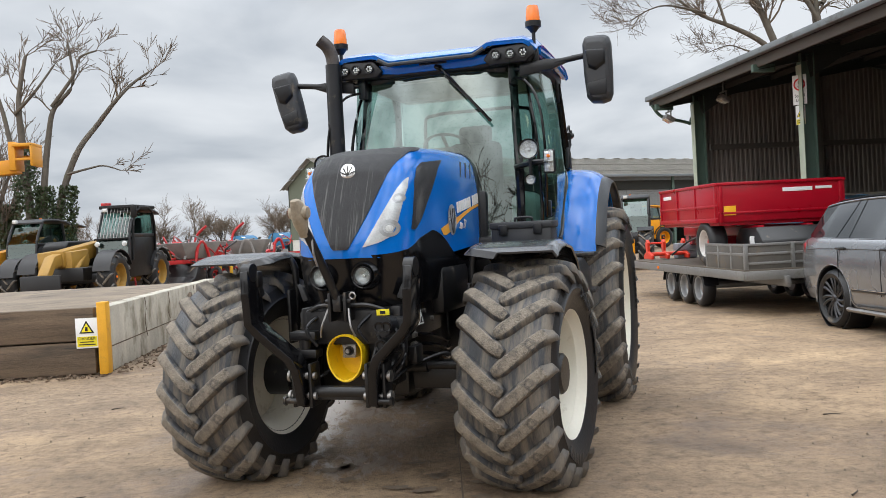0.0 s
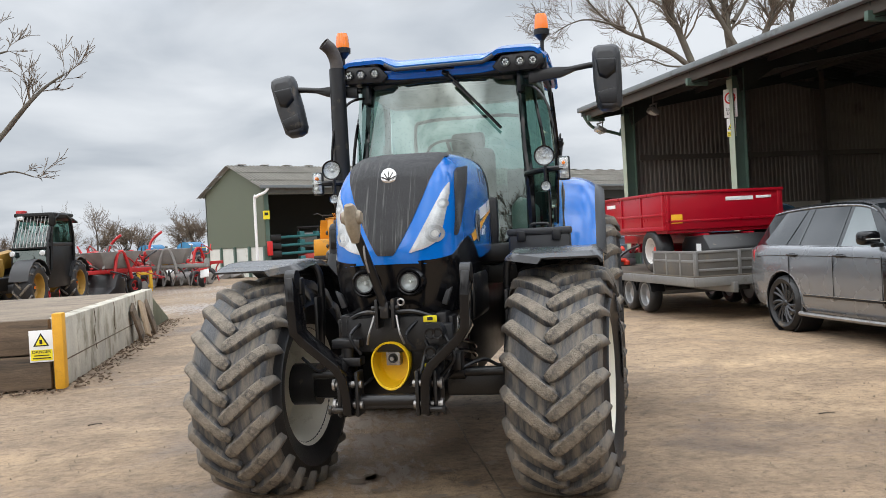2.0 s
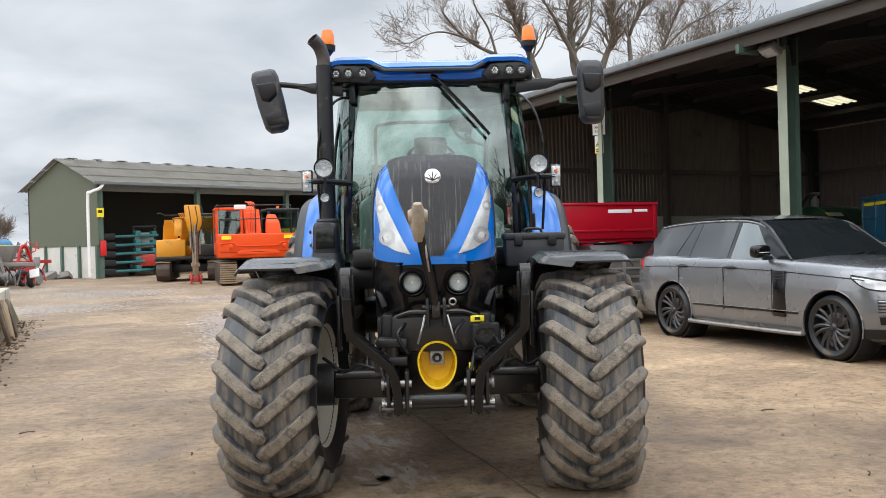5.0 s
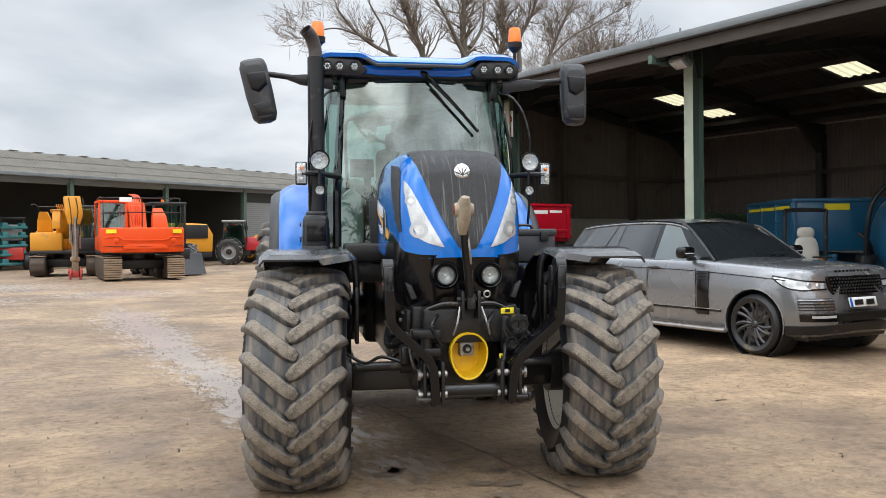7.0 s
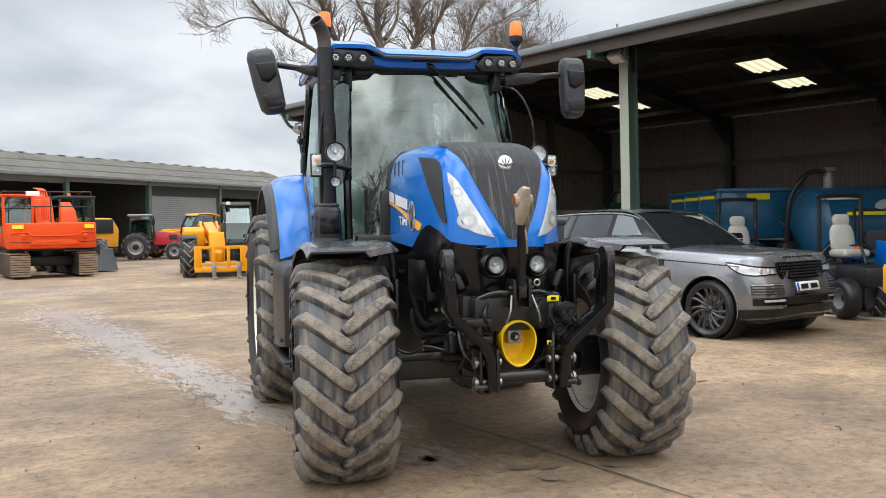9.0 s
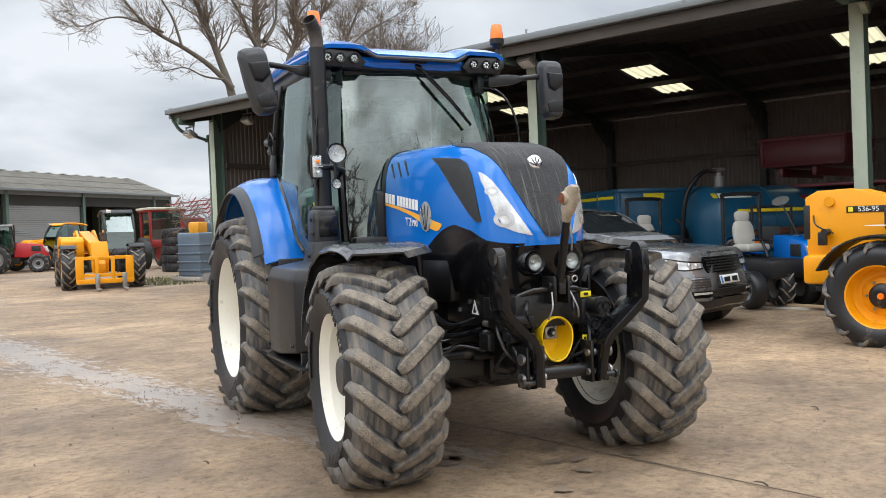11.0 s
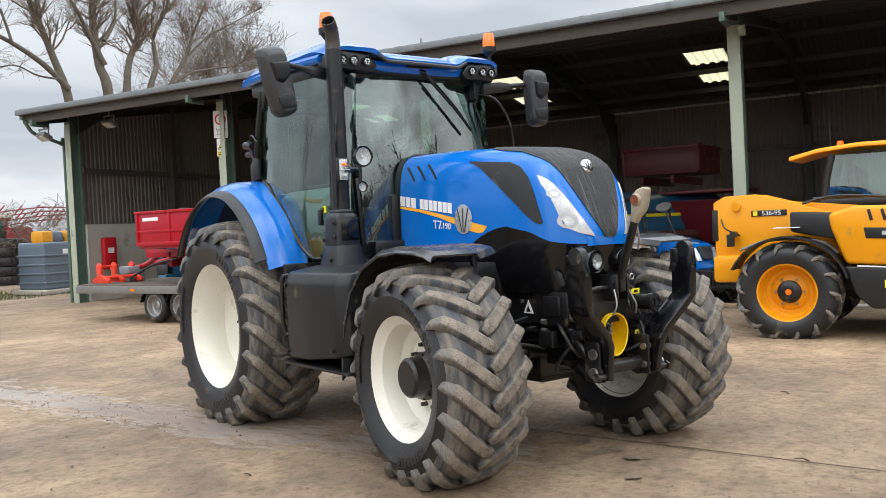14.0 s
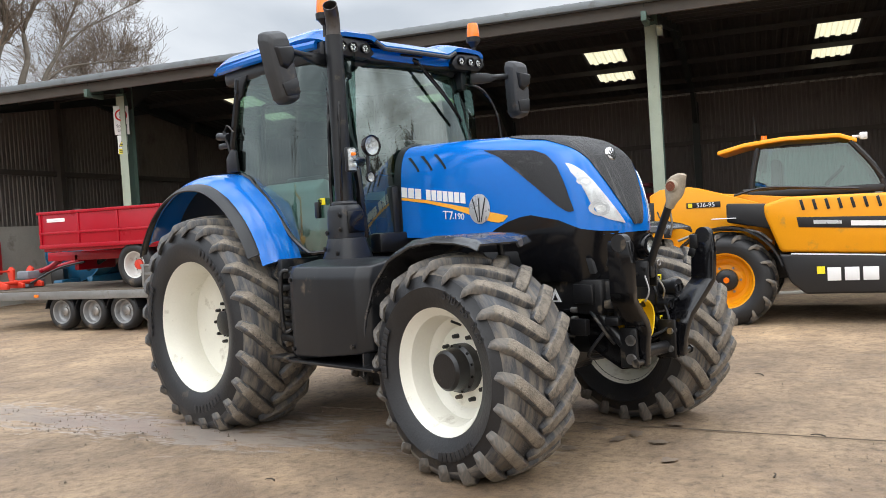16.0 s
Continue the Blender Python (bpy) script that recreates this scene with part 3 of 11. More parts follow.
def i_beam(p0, p1, w, h, up=(0, 0, 1)):
    """A rolled steel joist from p0 to p1."""
    p0, p1 = Vector(p0), Vector(p1)
    d = (p1 - p0)
    L = d.length
    t = 0.018
    o = [(-w / 2, -h / 2), (w / 2, -h / 2), (w / 2, -h / 2 + t), (t / 2, -h / 2 + t), (t / 2, h / 2 - t), (w / 2, h / 2 - t), (w / 2, h / 2), (-w / 2, h / 2), (-w / 2, h / 2 - t), (-t / 2, h / 2 - t), (-t / 2, -h / 2 + t), (-w / 2, -h / 2 + t)]
    bm = prism(o, 0, L, "z", 0)
    z = d.normalized()
    x = Vector(up).cross(z)
    if x.length < 1e-3:
        x = Vector((1, 0, 0))
    x.normalize()
    y = z.cross(x)
    m = Matrix((x, y, z)).transposed().to_4x4()
    m.translation = p0
    bm.transform(m)
    return bm


CX = 9.95
for k, cy in enumerate(COLS):
    bm = i_beam((CX, cy, -0.40), (CX, cy, roof_z(CX) - 0.2), 0.2, 0.3, (1, 0, 0))
    c = solid("column_%d" % (k + 1), bm, GREENST, "green painted steel column of the shed front", "column", "structure")
    part("column_flange", box((CX - 0.156, cy, 2.15), (0.012, 0.205, 5.1), 0.003), COLM, c, "outer flange, its daylight painted on as paler green")
    rf = joined(i_beam((EX + 0.1, cy, roof_z(EX) - 0.20), (RX, cy, RZ - 0.20), 0.14, 0.28), i_beam((RX, cy, RZ - 0.20), (BX, cy, BZ - 0.20), 0.14, 0.28))
    merge(rf, prism([(RX - 1.3, roof_z(RX - 1.3) - 0.3), (RX + 1.3, roof_z(RX + 1.3) - 0.3), (RX, RZ - 0.75)], cy - 0.05, cy + 0.05, "y", 0))
    merge(rf, prism([(BX - 0.2, BZ - 0.3), (BX - 1.5, roof_z(BX - 1.5) - 0.33), (BX - 0.3, BZ - 1.0)], cy - 0.06, cy + 0.06, "y", 0))
    merge(rf, prism([(CX, roof_z(CX) - 0.25), (CX + 1.1, roof_z(CX + 1.1) - 0.28), (CX + 0.1, roof_z(CX) - 0.7)], cy - 0.07, cy + 0.07, "y", 0))
    merge(rf, i_beam((BX - 0.2, cy, 0), (BX - 0.2, cy, BZ - 0.3), 0.2, 0.3, (1, 0, 0)))
    solid("rafter_%d" % (k + 1), rf, DARKST, "steel roof rafter of the shed, shade in its colour", "rafter", "structure")
    hb = box((EX + 0.25, cy, EZ - 0.3), (0.5, 0.09, 0.16), 0.01)
    solid("bracket_%d" % (k + 1), hb, GREENST, "green bracket under the shed eave", "bracket", "structure")
for k, x in enumerate( (9.5, 10.8, 12.1, 13.5, 14.9, 16.1, 17.4, 19.35, 21.1, 22.2)):
    pur = box((x, (NY + SY) / 2, roof_z(x) - 0.11), (0.06, NY - SY, 0.13), 0)
    solid("purlin_%d" % (k + 1), pur, ROOFIN, "steel purlin under the shed roof, shade in its colour", "purlin", "structure", smooth=0)
rails = bmesh.new()
for z in (3.55,):
    merge(rails, box(((EX + 1.5 + BX) / 2, NY - 0.1, z), (BX - EX - 1.6, 0.08, 0.14), 0))
    merge(rails, box((BX - 0.12, (NY + SY) / 2, z), (0.08, NY - SY, 0.14), 0))
for x in (13.4, 16.2, 19.6):  # wall posts
    merge(rails, box((x, NY - 0.16, roof_z(x) / 2), (0.16, 0.24, roof_z(x) - 0.3), 0))
solid("wall_rails", rails, RAILM, "dark steel sheeting rails of the shed", "rail", "structure", smooth=0)
solid("kerb", joined(box((CX - 0.45, (NY + SY) / 2, 0.0), (0.14, NY - SY, 0.05), 0.012)), CONC, "low concrete slab edge along the shed front", "kerb", "structure")
pipe = tube([(EX + 0.05, NY + 0.1, EZ - 0.2), (EX + 0.3, NY + 0.1, EZ - 0.5), (CX - 0.3, NY + 0.12, EZ - 0.65), (CX - 0.10, NY + 0.12, EZ - 0.72), (CX, NY + 0.13, EZ - 0.9), (CX, NY + 0.16, 0.05)], 0.045)
solid("downpipe", pipe, GREENST, "green downpipe beside the shed corner column", "downpipe", "structure")

# the shed stands at a slight angle to the yard and falls gently towards its far end
SHED = Matrix.Translation((10.07, 6.52, 0)) @ Euler((radians(-0.5), 0, radians(4.53))).to_matrix().to_4x4() @ Matrix.Translation((-9.95, -6.5, 0))
for ob in bpy.data.objects:
    if ob not in shed_before and ob.parent is None:
        ob.matrix_world = SHED @ ob.matrix_world

# ---- barn across the yard ----
FIBRE = mat("weathered_fibre_cement", (0.29, 0.275, 0.245), 0.9, 0, 0.2, 1.2, 20, 0.3, (0.16, 0.15, 0.11), 0.16, 0.8)
GREENC = mat("olive_green_cladding", (0.105, 0.125, 0.085), 0.6, 0, 0.1, 2, 40, 0.05)
SHUTTER = mat("grey_roller_shutter", (0.23, 0.24, 0.24), 0.5, 0.3, 0.08, 3, 40, 0.05)
# the inside's shade is put into this near-black; the shutter head is dark itself
BARNIN = mat("shade_dark_barn_sheeting", (0.022, 0.024, 0.021), 0.8, 0, 0.25, 2, 40, 0.1)
BA, BL, BW, BE, BR = 28.5, 33.4, 6.8, 4.5, 5.80
barn = pose(-1.5, 44.0, 0, 0, 0, BA)


def barn_ob(name, bm, material, label, category, kind="structure", smooth=0):
    return solid(name, bm, material, label, category, kind, m=barn, smooth=smooth)


rp = bmesh.new()
pts = corrugated(0, 0, -0.3, BL + 0.4, 0.21, 0.035)
for side in (0, 1):
    for (sa, ha), (sb, hb) in zip(pts, pts[1:]):
        for k in range(3):
            t0, t1 = k / 3, (k + 1) / 3
            ya0, ya1 = (-0.5 + (BW / 2 + 0.5) * t for t in (t0, t1))
            q = []
            for s, h, yy, lift in ((sa, ha, ya0, 0.03), (sb, hb, ya0, 0.03), (sb, hb, ya1, 0), (sa, ha, ya1, 0)):
                z = BE + (BR - BE) * (yy / (BW / 2))
                q.append(rp.verts.new((s, yy if side == 0 else BW - yy, z + h + lift)))
            rp.faces.new(q)
bmesh.ops.solidify(rp, geom=rp.faces[:], thickness=0.03)
barn_ob("roof", rp, FIBRE, "weathered grey corrugated fibre-cement barn roof", "roof")
ridge = bmesh.new()
for k in range(25):
    merge(ridge, box((0.6 + k * (BL - 1) / 24, BW / 2, BR + 0.06), (0.42, 0.34, 0.04), 0.015))
barn_ob("ridge_tiles", ridge, FIBRE, "grey vented ridge caps on the barn roof", "ridge cap")
gable = prism([(0.0, 1.5), (BW, 1.5), (BW, BE), (BW / 2, BR - 0.05), (0.0, BE)], 0.0, 0.12, "x", 0)
barn_ob("wall_gable", gable, GREENC, "olive green sheeted barn gable", "wall")
gb2 = prism([(0, 0), (BW, 0), (BW, BE), (BW / 2, BR - 0.05), (0, BE)], BL - 0.12, BL, "x", 0)
barn_ob("wall_end", gb2, GREENC, "olive green sheeted far end of the barn", "wall")
low = bmesh.new()
for k in range(4):
    merge(low, box((0.08, 0.12 + 0.82 + k * 1.66, 0.72), (0.1, 1.46, 1.55), 0.01))
barn_ob("wall_panels", low, mat("white_wall_panel", (0.62, 0.62, 0.58), 0.8, 0, 0.1, 2, 40, 0.1, (0.3, 0.28, 0.22), 0.1, 2), "white panels under the green gable sheeting", "wall")
stn = bmesh.new()
for k in range(5):
    merge(stn, box((0.02, 0.1 + k * 1.65, 0.75), (0.2, 0.16, 1.6), 0))
for s in (0.15, 5.5, 11.4, 17.4, 23.8, 31.3, 33.3):
    merge(stn, box((s, 0.1, BE / 2), (0.22, 0.24, BE), 0))
barn_ob("posts", stn, GREENST, "green steel posts of the barn", "post")
barn_ob("wall_back", box((BL / 2, BW - 0.08, BE / 2), (BL, 0.12, BE), 0), BARNIN, "back wall of the barn, blackened for the shade inside", "wall")
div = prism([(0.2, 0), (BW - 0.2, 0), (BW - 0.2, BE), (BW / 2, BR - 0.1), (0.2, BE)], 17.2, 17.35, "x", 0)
barn_ob("wall_divider", div, BARNIN, "sheeted partition of the barn, blackened for the shade inside", "wall")
fr = bmesh.new()
merge(fr, box((BL / 2, -0.42, BE - 0.08), (BL + 0.7, 0.14, 0.16), 0.02))
merge(fr, box((BL / 2, 0.1, BE - 0.2), (BL, 0.12, 0.3), 0))
barn_ob("eave_gutter", fr, GUTTER, "grey gutter along the barn eave", "gutter")
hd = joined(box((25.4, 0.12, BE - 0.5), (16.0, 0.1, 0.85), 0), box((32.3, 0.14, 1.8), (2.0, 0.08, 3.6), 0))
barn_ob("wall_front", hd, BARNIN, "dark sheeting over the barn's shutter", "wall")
sh = bmesh.new()
for k in range(30):
    merge(sh, box((20.55, 0.16, 0.08 + k * 0.122), (6.0, 0.05, 0.114), 0.012))
barn_ob("door_shutter", sh, SHUTTER, "closed grey slatted roller shutter door", "door")
dp = tube([(0.1, -0.4, BE - 0.1), (-0.1, -0.4, BE - 0.35), (-0.5, -0.3, BE - 0.55), (-0.55, -0.15, BE - 0.9), (-0.55, -0.15, 0.1)], 0.07)
barn_ob("downpipe", dp, WHITEP, "white downpipe at the barn corner", "downpipe", smooth=40)

# ---- loading ramp block ----
TIMBER = mat("weathered_timber", (0.135, 0.096, 0.064), 0.85, 0, 0.45, 2.5, 60, 0.6, (0.040, 0.034, 0.028), 0.34, 3, stretch=(0.30, 1, 4))
RCONC = mat("stained_concrete", (0.47, 0.44, 0.37), 0.88, 0, 0.32, 3.0, 60, 0.6, (0.17, 0.145, 0.095), 0.42, 2.6, stretch=(1, 0.9, 0.6))
RTOP = mat("dirty_ramp_top", (0.215, 0.170, 0.125), 0.92, 0, 0.4, 1.2, 30, 0.8, (0.075, 0.060, 0.046), 0.34, 1.3)
PALEB = mat("pale_split_board", (0.36, 0.27, 0.18), 0.8, 0, 0.3, 3, 60, 0.3)
RXE, RY0, RY1, RH = -3.28, 10.75, 17.9, 0.80
ramp = thing("loading_ramp", pose(0, 0, 0), "raised concrete loading ramp with timber front and yellow corner post", "ramp", kind="structure")
body = prism([(RY0 + 0.16, 0), (RY1 + 3.2, 0.0), (RY1 + 3.2, 0.02), (RY1, RH - 0.06), (RY0 + 0.16, RH - 0.02)], -16.0, RXE - 0.2, "x", 0)
part("ramp_body", body, RTOP, ramp, "dirty tan top of the ramp")
side = joined(*[box((RXE - 0.1, RY0 + 0.18 + 1.2 + k * 2.38, RH / 2 - 0.01), (0.2, 2.36, RH), 0.015) for k in range(3)])
part("side_wall", side, RCONC, ramp, "stained pale concrete blocks")
wing = prism([(RY1 - 0.05, 0), (RY1 + 2.7, 0), (RY1 - 0.05, RH - 0.08)], RXE - 0.2, RXE - 0.03, "x", 0.01)
part("wing_wall", wing, mat("mossy_concrete", (0.12, 0.125, 0.08), 0.9, 0, 0.3, 3, 50, 0.4), ramp, "mossy sloping end of the ramp")
for k, (z0, z1) in enumerate(((0.01, 0.39), (0.41, 0.80))):
    for j in range(3):
        part("timber_plank", box((RXE - 0.1 - 2.05 - j * 4.1, RY0 + 0.06, (z0 + z1) / 2), (4.08, 0.14, z1 - z0), 0.012), TIMBER, ramp)
part("corner_post", box((RXE - 0.01, RY0 + 0.05, 0.43), (0.11, 0.17, 0.86), 0.01), mat("chipped_yellow_paint", (0.72, 0.36, 0.02), 0.55, 0, 0.12, 5, 60, 0.1, (0.25, 0.18, 0.1), 0.05, 6), ramp, "chipped orange-yellow steel corner post")
for k, (yy, zz, an) in enumerate(((15.5, 0.33, 22), (16.3, 0.34, -16), (17.0, 0.30, 24))):
    part("leaning_board", box((RXE + 0.1, yy, zz), (0.05, 0.34, 0.62), 0.01, (an, -12, 0)), PALEB if k == 1 else TIMBER, ramp)
for yy, q in ((RY0 + 1.9, 0.55), (RY0 + 3.3, 0.42), (RY0 + 5.2, 0.6)):
    part("wall_crack", tube([(RXE + 0.002, yy, 0.78), (RXE + 0.003, yy + 0.05, 0.62), (RXE + 0.003, yy - 0.04, 0.45), (RXE + 0.003, yy + 0.06, 0.78 - q)], 0.006, 5, 2), TIMBER, ramp)
part("ledge_line", box((RXE + 0.002, RY0 + 3.6, 0.30), (0.012, 7.0, 0.014), 0.003), TIMBER, ramp)
sgn = thing("warning_sign", pose(RXE - 0.19, RY0 - 0.02, 0.50, 90, 0, 0), "yellow and white danger sign screwed to the timber", "sign")
part("plate", box((0, 0, 0), (0.26, 0.36, 0.006), 0.002), WHITEP, sgn)
tri = prism([(-0.085, 0.0), (0.085, 0.0), (0.0, 0.15)], 0.008, 0.011, "z", 0)
part("triangle", tri, BLACKD, sgn)
part("triangle_face", prism([(-0.06, 0.014), (0.06, 0.014), (0.0, 0.12)], 0.012, 0.014, "z", 0), YSTICK, sgn)
part("pictogram", box((0, 0.05, 0.015), (0.03, 0.05, 0.002), 0), BLACKD, sgn)
part("text_panel", box((0, -0.10, 0.005), (0.23, 0.12, 0.004), 0), YSTICK, sgn)
lettering("DANGER", 0.05, BLACKD, sgn, pose(0, -0.065, 0.009))
part("text_line", box((0, -0.105, 0.009), (0.16, 0.012, 0.002), 0), BLACKD, sgn)
part("text_line", box((0, -0.135, 0.009), (0.19, 0.012, 0.002), 0), BLACKD, sgn)

# ---- oil stains and slab joints ----
OILM = mat("old_oil_stain", (0.185, 0.142, 0.104), 0.6, 0, 0.3, 6, 60, 0.2)
JOINT = mat("dark_slab_joint", (0.135, 0.105, 0.078), 0.9, 0, 0.3, 6, 60, 0.3)
prng = random.Random(41)


def puddle(cx, cy, rx, ry, turn, material, label, name="puddle", z=0.005):
    bm = bmesh.new()
    n = 44
    ph = prng.uniform(0, 100)
    c = bm.verts.new((0, 0, 0))
    ring = []
    for k in range(n):
        a = 2 * math.pi * k / n
        q = 0.62 + 0.55 * noise.noise((math.cos(a) * 1.6 + ph, math.sin(a) * 1.6, 0)) + 0.25 * noise.noise((math.cos(a) * 5 + ph, math.sin(a) * 5, 3))
        q = max(0.15, q)
        ring.append(bm.verts.new((rx * q * math.cos(a), ry * q * math.sin(a), 0)))
    for k in range(n):
        bm.faces.new((c, ring[k], ring[(k + 1) % n]))
    return solid(name, bm, material, label, "puddle", "structure", pose(cx, cy, z, 0, 0, turn))


for k in range(14):
    puddle(0.1 + prng.uniform(-0.5, 0.6), 4.6 + prng.uniform(0, 1.2), prng.uniform(0.05, 0.13), prng.uniform(0.04, 0.09), prng.uniform(-30, 30), OILM, "dark oil spot on the concrete", "oil_spot")
jb = bmesh.new()
ya = -6.0
while ya < 7.4:
    yb = ya + prng.uniform(0.35, 0.9)
    w = prng.uniform(0.004, 0.013) if prng.random() > 0.12 else 0.002
    x = 0.31 + 0.07 * ((ya + yb) / 2 - 3.47) + prng.uniform(-0.010, 0.010)
    merge(jb, box((x, (ya + yb) / 2, 0.001), (w, yb - ya + 0.02, 0.006), 0, (0, 0, -4)))
    ya = yb
solid("slab_joints", jb, JOINT, "dark joints between the concrete slabs", "joint", "structure", smooth=0)
peb, clod = bmesh.new(), bmesh.new()


def crumb(bm, x, y, size, flat=0.55):
    """One uneven crumb: a squashed, skewed six-cornered stone."""
    a0 = prng.uniform(0, 6.28)
    top = bm.verts.new((x + prng.uniform(-0.2, 0.2) * size, y + prng.uniform(-0.2, 0.2) * size, size * flat))
    ring = [bm.verts.new((x + size * prng.uniform(0.55, 1.0) * math.cos(a0 + k * 1.257), y + size * prng.uniform(0.4, 0.85) * math.sin(a0 + k * 1.257), -0.010)) for k in range(5)]
    for k in range(5):
        bm.faces.new((ring[k], ring[(k + 1) % 5], top))


for k in range(2600):
    x, y = prng.uniform(-6.5, 6.5), 1.2 + 15 * prng.random() ** 1.3
    crumb(peb, x, y, prng.choice((0.004, 0.004, 0.005, 0.006, 0.007, 0.009, 0.012)) * prng.uniform(0.7, 1.2))
for k in range(420):
    y = 8.4 + 9.6 * prng.random() ** 1.15
    x = -1.05 + 0.085 * y + prng.choice((-0.24, -0.18, 0.16)) * (0.4 + 0.06 * y) + prng.gauss(0, 0.07)
    crumb(clod, x, y, prng.uniform(0.004, 0.012), 0.35)
stick = bmesh.new()
for x, y, L, a in ((-1.95, 5.35, 0.16, 20), (-2.9, 6.3, 0.10, -35), (0.35, 3.9, 0.09, 60), (-2.5, 8.3, 0.12, 10), (-0.6, 4.15, 0.08, -10), (2.4, 4.4, 0.10, 35), (3.2, 6.2, 0.12, -20), (-1.3, 6.9, 0.07, 70)):
    c, q = math.cos(radians(a)), math.sin(radians(a))
    merge(stick, tube([(x, y, 0.004), (x + L * 0.5 * c, y + L * 0.5 * q, 0.010), (x + L * c - 0.02 * q, y + L * q + 0.02 * c, 0.004)], 0.006, 5, 3, 0.003))
solid("twig_litter", stick, mat("dark_wet_twig", (0.05, 0.038, 0.028), 0.8, 0, 0.3, 9, 60, 0.1), "dark twigs and scraps lying on the concrete", "twig", "stuff")
solid("mud_clods", clod, mat("wet_mud", (0.17, 0.135, 0.105), 0.55, 0, 0.4, 9, 60, 0.2), "crumbs of wet mud pressed along the wheel trail", "mud", "stuff", smooth=0)
solid("grit", peb, mat("grit_stones", (0.19, 0.152, 0.118), 0.9, 0, 0.5, 9, 60, 0.1), "loose grit and crumbs of mud on the concrete", "grit", "stuff", smooth=0)

# ---- the blue tractor ----
TRACTOR = thing("tractor", pose(-0.128, 5.065, 0, 0, 0, -21.25), "blue farm tractor with black bonnet stripe and cream wheel rims", "tractor")

# bonnet shape: half width, top and bottom by distance from the nose
BN_W = [(-0.178, 0.10), (-0.165, 0.165), (-0.14, 0.205), (-0.10, 0.25), (-0.05, 0.300), (0.0, 0.332), (0.06, 0.350), (0.2, 0.360), (0.6, 0.363), (1.0, 0.366), (1.35, 0.357), (1.62, 0.340)]
BN_T = [(-0.178, 1.43), (-0.165, 1.475), (-0.14, 1.545), (-0.10, 1.645), (-0.05, 1.752), (0.0, 1.846), (0.06, 1.905), (0.14, 1.948), (0.3, 1.992), (0.6, 2.022), (1.0, 2.045), (1.45, 2.058), (1.62, 2.060)]
BN_B = [(-0.178, 1.36), (0.0, 1.34), (0.4, 1.33), (1.45, 1.38), (1.62, 1.39)]


def nn(y):
    """The nose is round in section, the flanks further back are squarer."""
    return 3.9 + 1.2 * min(1.0, max(0.0, y / 0.35))


def smooth_tab(table, x, d=0.05):
    return (interp(table, x - d) + 2 * interp(table, x) + interp(table, x + d)) / 4


def bw(y):
    return interp(BN_W, y) if y < 0.03 else smooth_tab(BN_W, y, 0.03)


def bt(y):
    return interp(BN_T, y) if y < 0.03 else smooth_tab(BN_T, y, 0.03)


def side_x(y, z, grow=0.0):
    """Half width of the bonnet at height z."""
    zb, zt = interp(BN_B, y), bt(y)
    q = min(1.0, max(0.0, (z - zb) / (zt - zb)))
    return (bw(y) + grow) * (1 - q ** nn(y)) ** (1 / nn(y))


def nose_y(x, z):
    """Where the nose surface lies in front of (x, z)."""
    def inside(y):
        zb, zt = interp(BN_B, y), bt(y)
        q = max(0.0, (z - zb) / (zt - zb))
        return q < 1 and (abs(x) / bw(y)) ** nn(y) + q ** nn(y) <= 1
    lo, hi = -0.178, 0.9
    if inside(lo):
        return lo
    for _ in range(40):
        mid = (lo + hi) / 2
        if inside(mid):
            hi = mid
        else:
            lo = mid
    return hi


def bonnet_section(y, n=20):
    zb, zt, w = interp(BN_B, y), bt(y), bw(y)
    half = []
    for k in range(n + 1):
        a = (math.pi / 2) * k / n
        half.append((w * math.sin(a) ** (2 / nn(y)), zb + (zt - zb) * math.cos(a) ** (2 / nn(y))))
    return [(-x, y, z) for x, z in half[::-1]] + [(x, y, z) for x, z in half[1:]]


ysec = [-0.178, -0.172, -0.165, -0.153, -0.14, -0.12, -0.10, -0.075, -0.05, -0.025, 0.0, 0.03, 0.06, 0.1, 0.14, 0.2, 0.3, 0.45, 0.6, 0.8, 1.0, 1.2, 1.40, 1.585]
bonnet = part("bonnet", loft([bonnet_section(y) for y in ysec]), BLUE, TRACTOR, "glossy blue bonnet", smooth=50)

STR = [(1.40, 0.035), (1.412, 0.050), (1.50, 0.098), (1.60, 0.147), (1.72, 0.196), (1.84, 0.238), (1.93, 0.264)]


def stripe_pt(u, v):
    if u < 0.62:
        z = 1.405 + (1.925 - 1.405) * u / 0.62
        x = interp(STR, z) * (2 * v - 1)
        return Vector((x, nose_y(x, z) - 0.007, z + 0.002))
    y0 = nose_y(0.264 * (2 * v - 1), 1.925)
    s = (u - 0.62) / 0.38
    y = y0 + (0.62 - y0) * s
    hw = 0.264 * (1 - 0.55 * max(0.0, s - 0.5) ** 2)
    x = hw * (2 * v - 1)
    zb, zt = interp(BN_B, y), bt(y)
    z = zb + (zt - zb) * max(0.0, 1 - (abs(x) / bw(y)) ** nn(y)) ** (1 / nn(y))
    return Vector((x, y - 0.006 * (1 - s), z + 0.006))


part("grille_stripe", sheet(stripe_pt, 60, 24, 0.004), GRILLE, bonnet, "dust-streaked black mesh stripe")


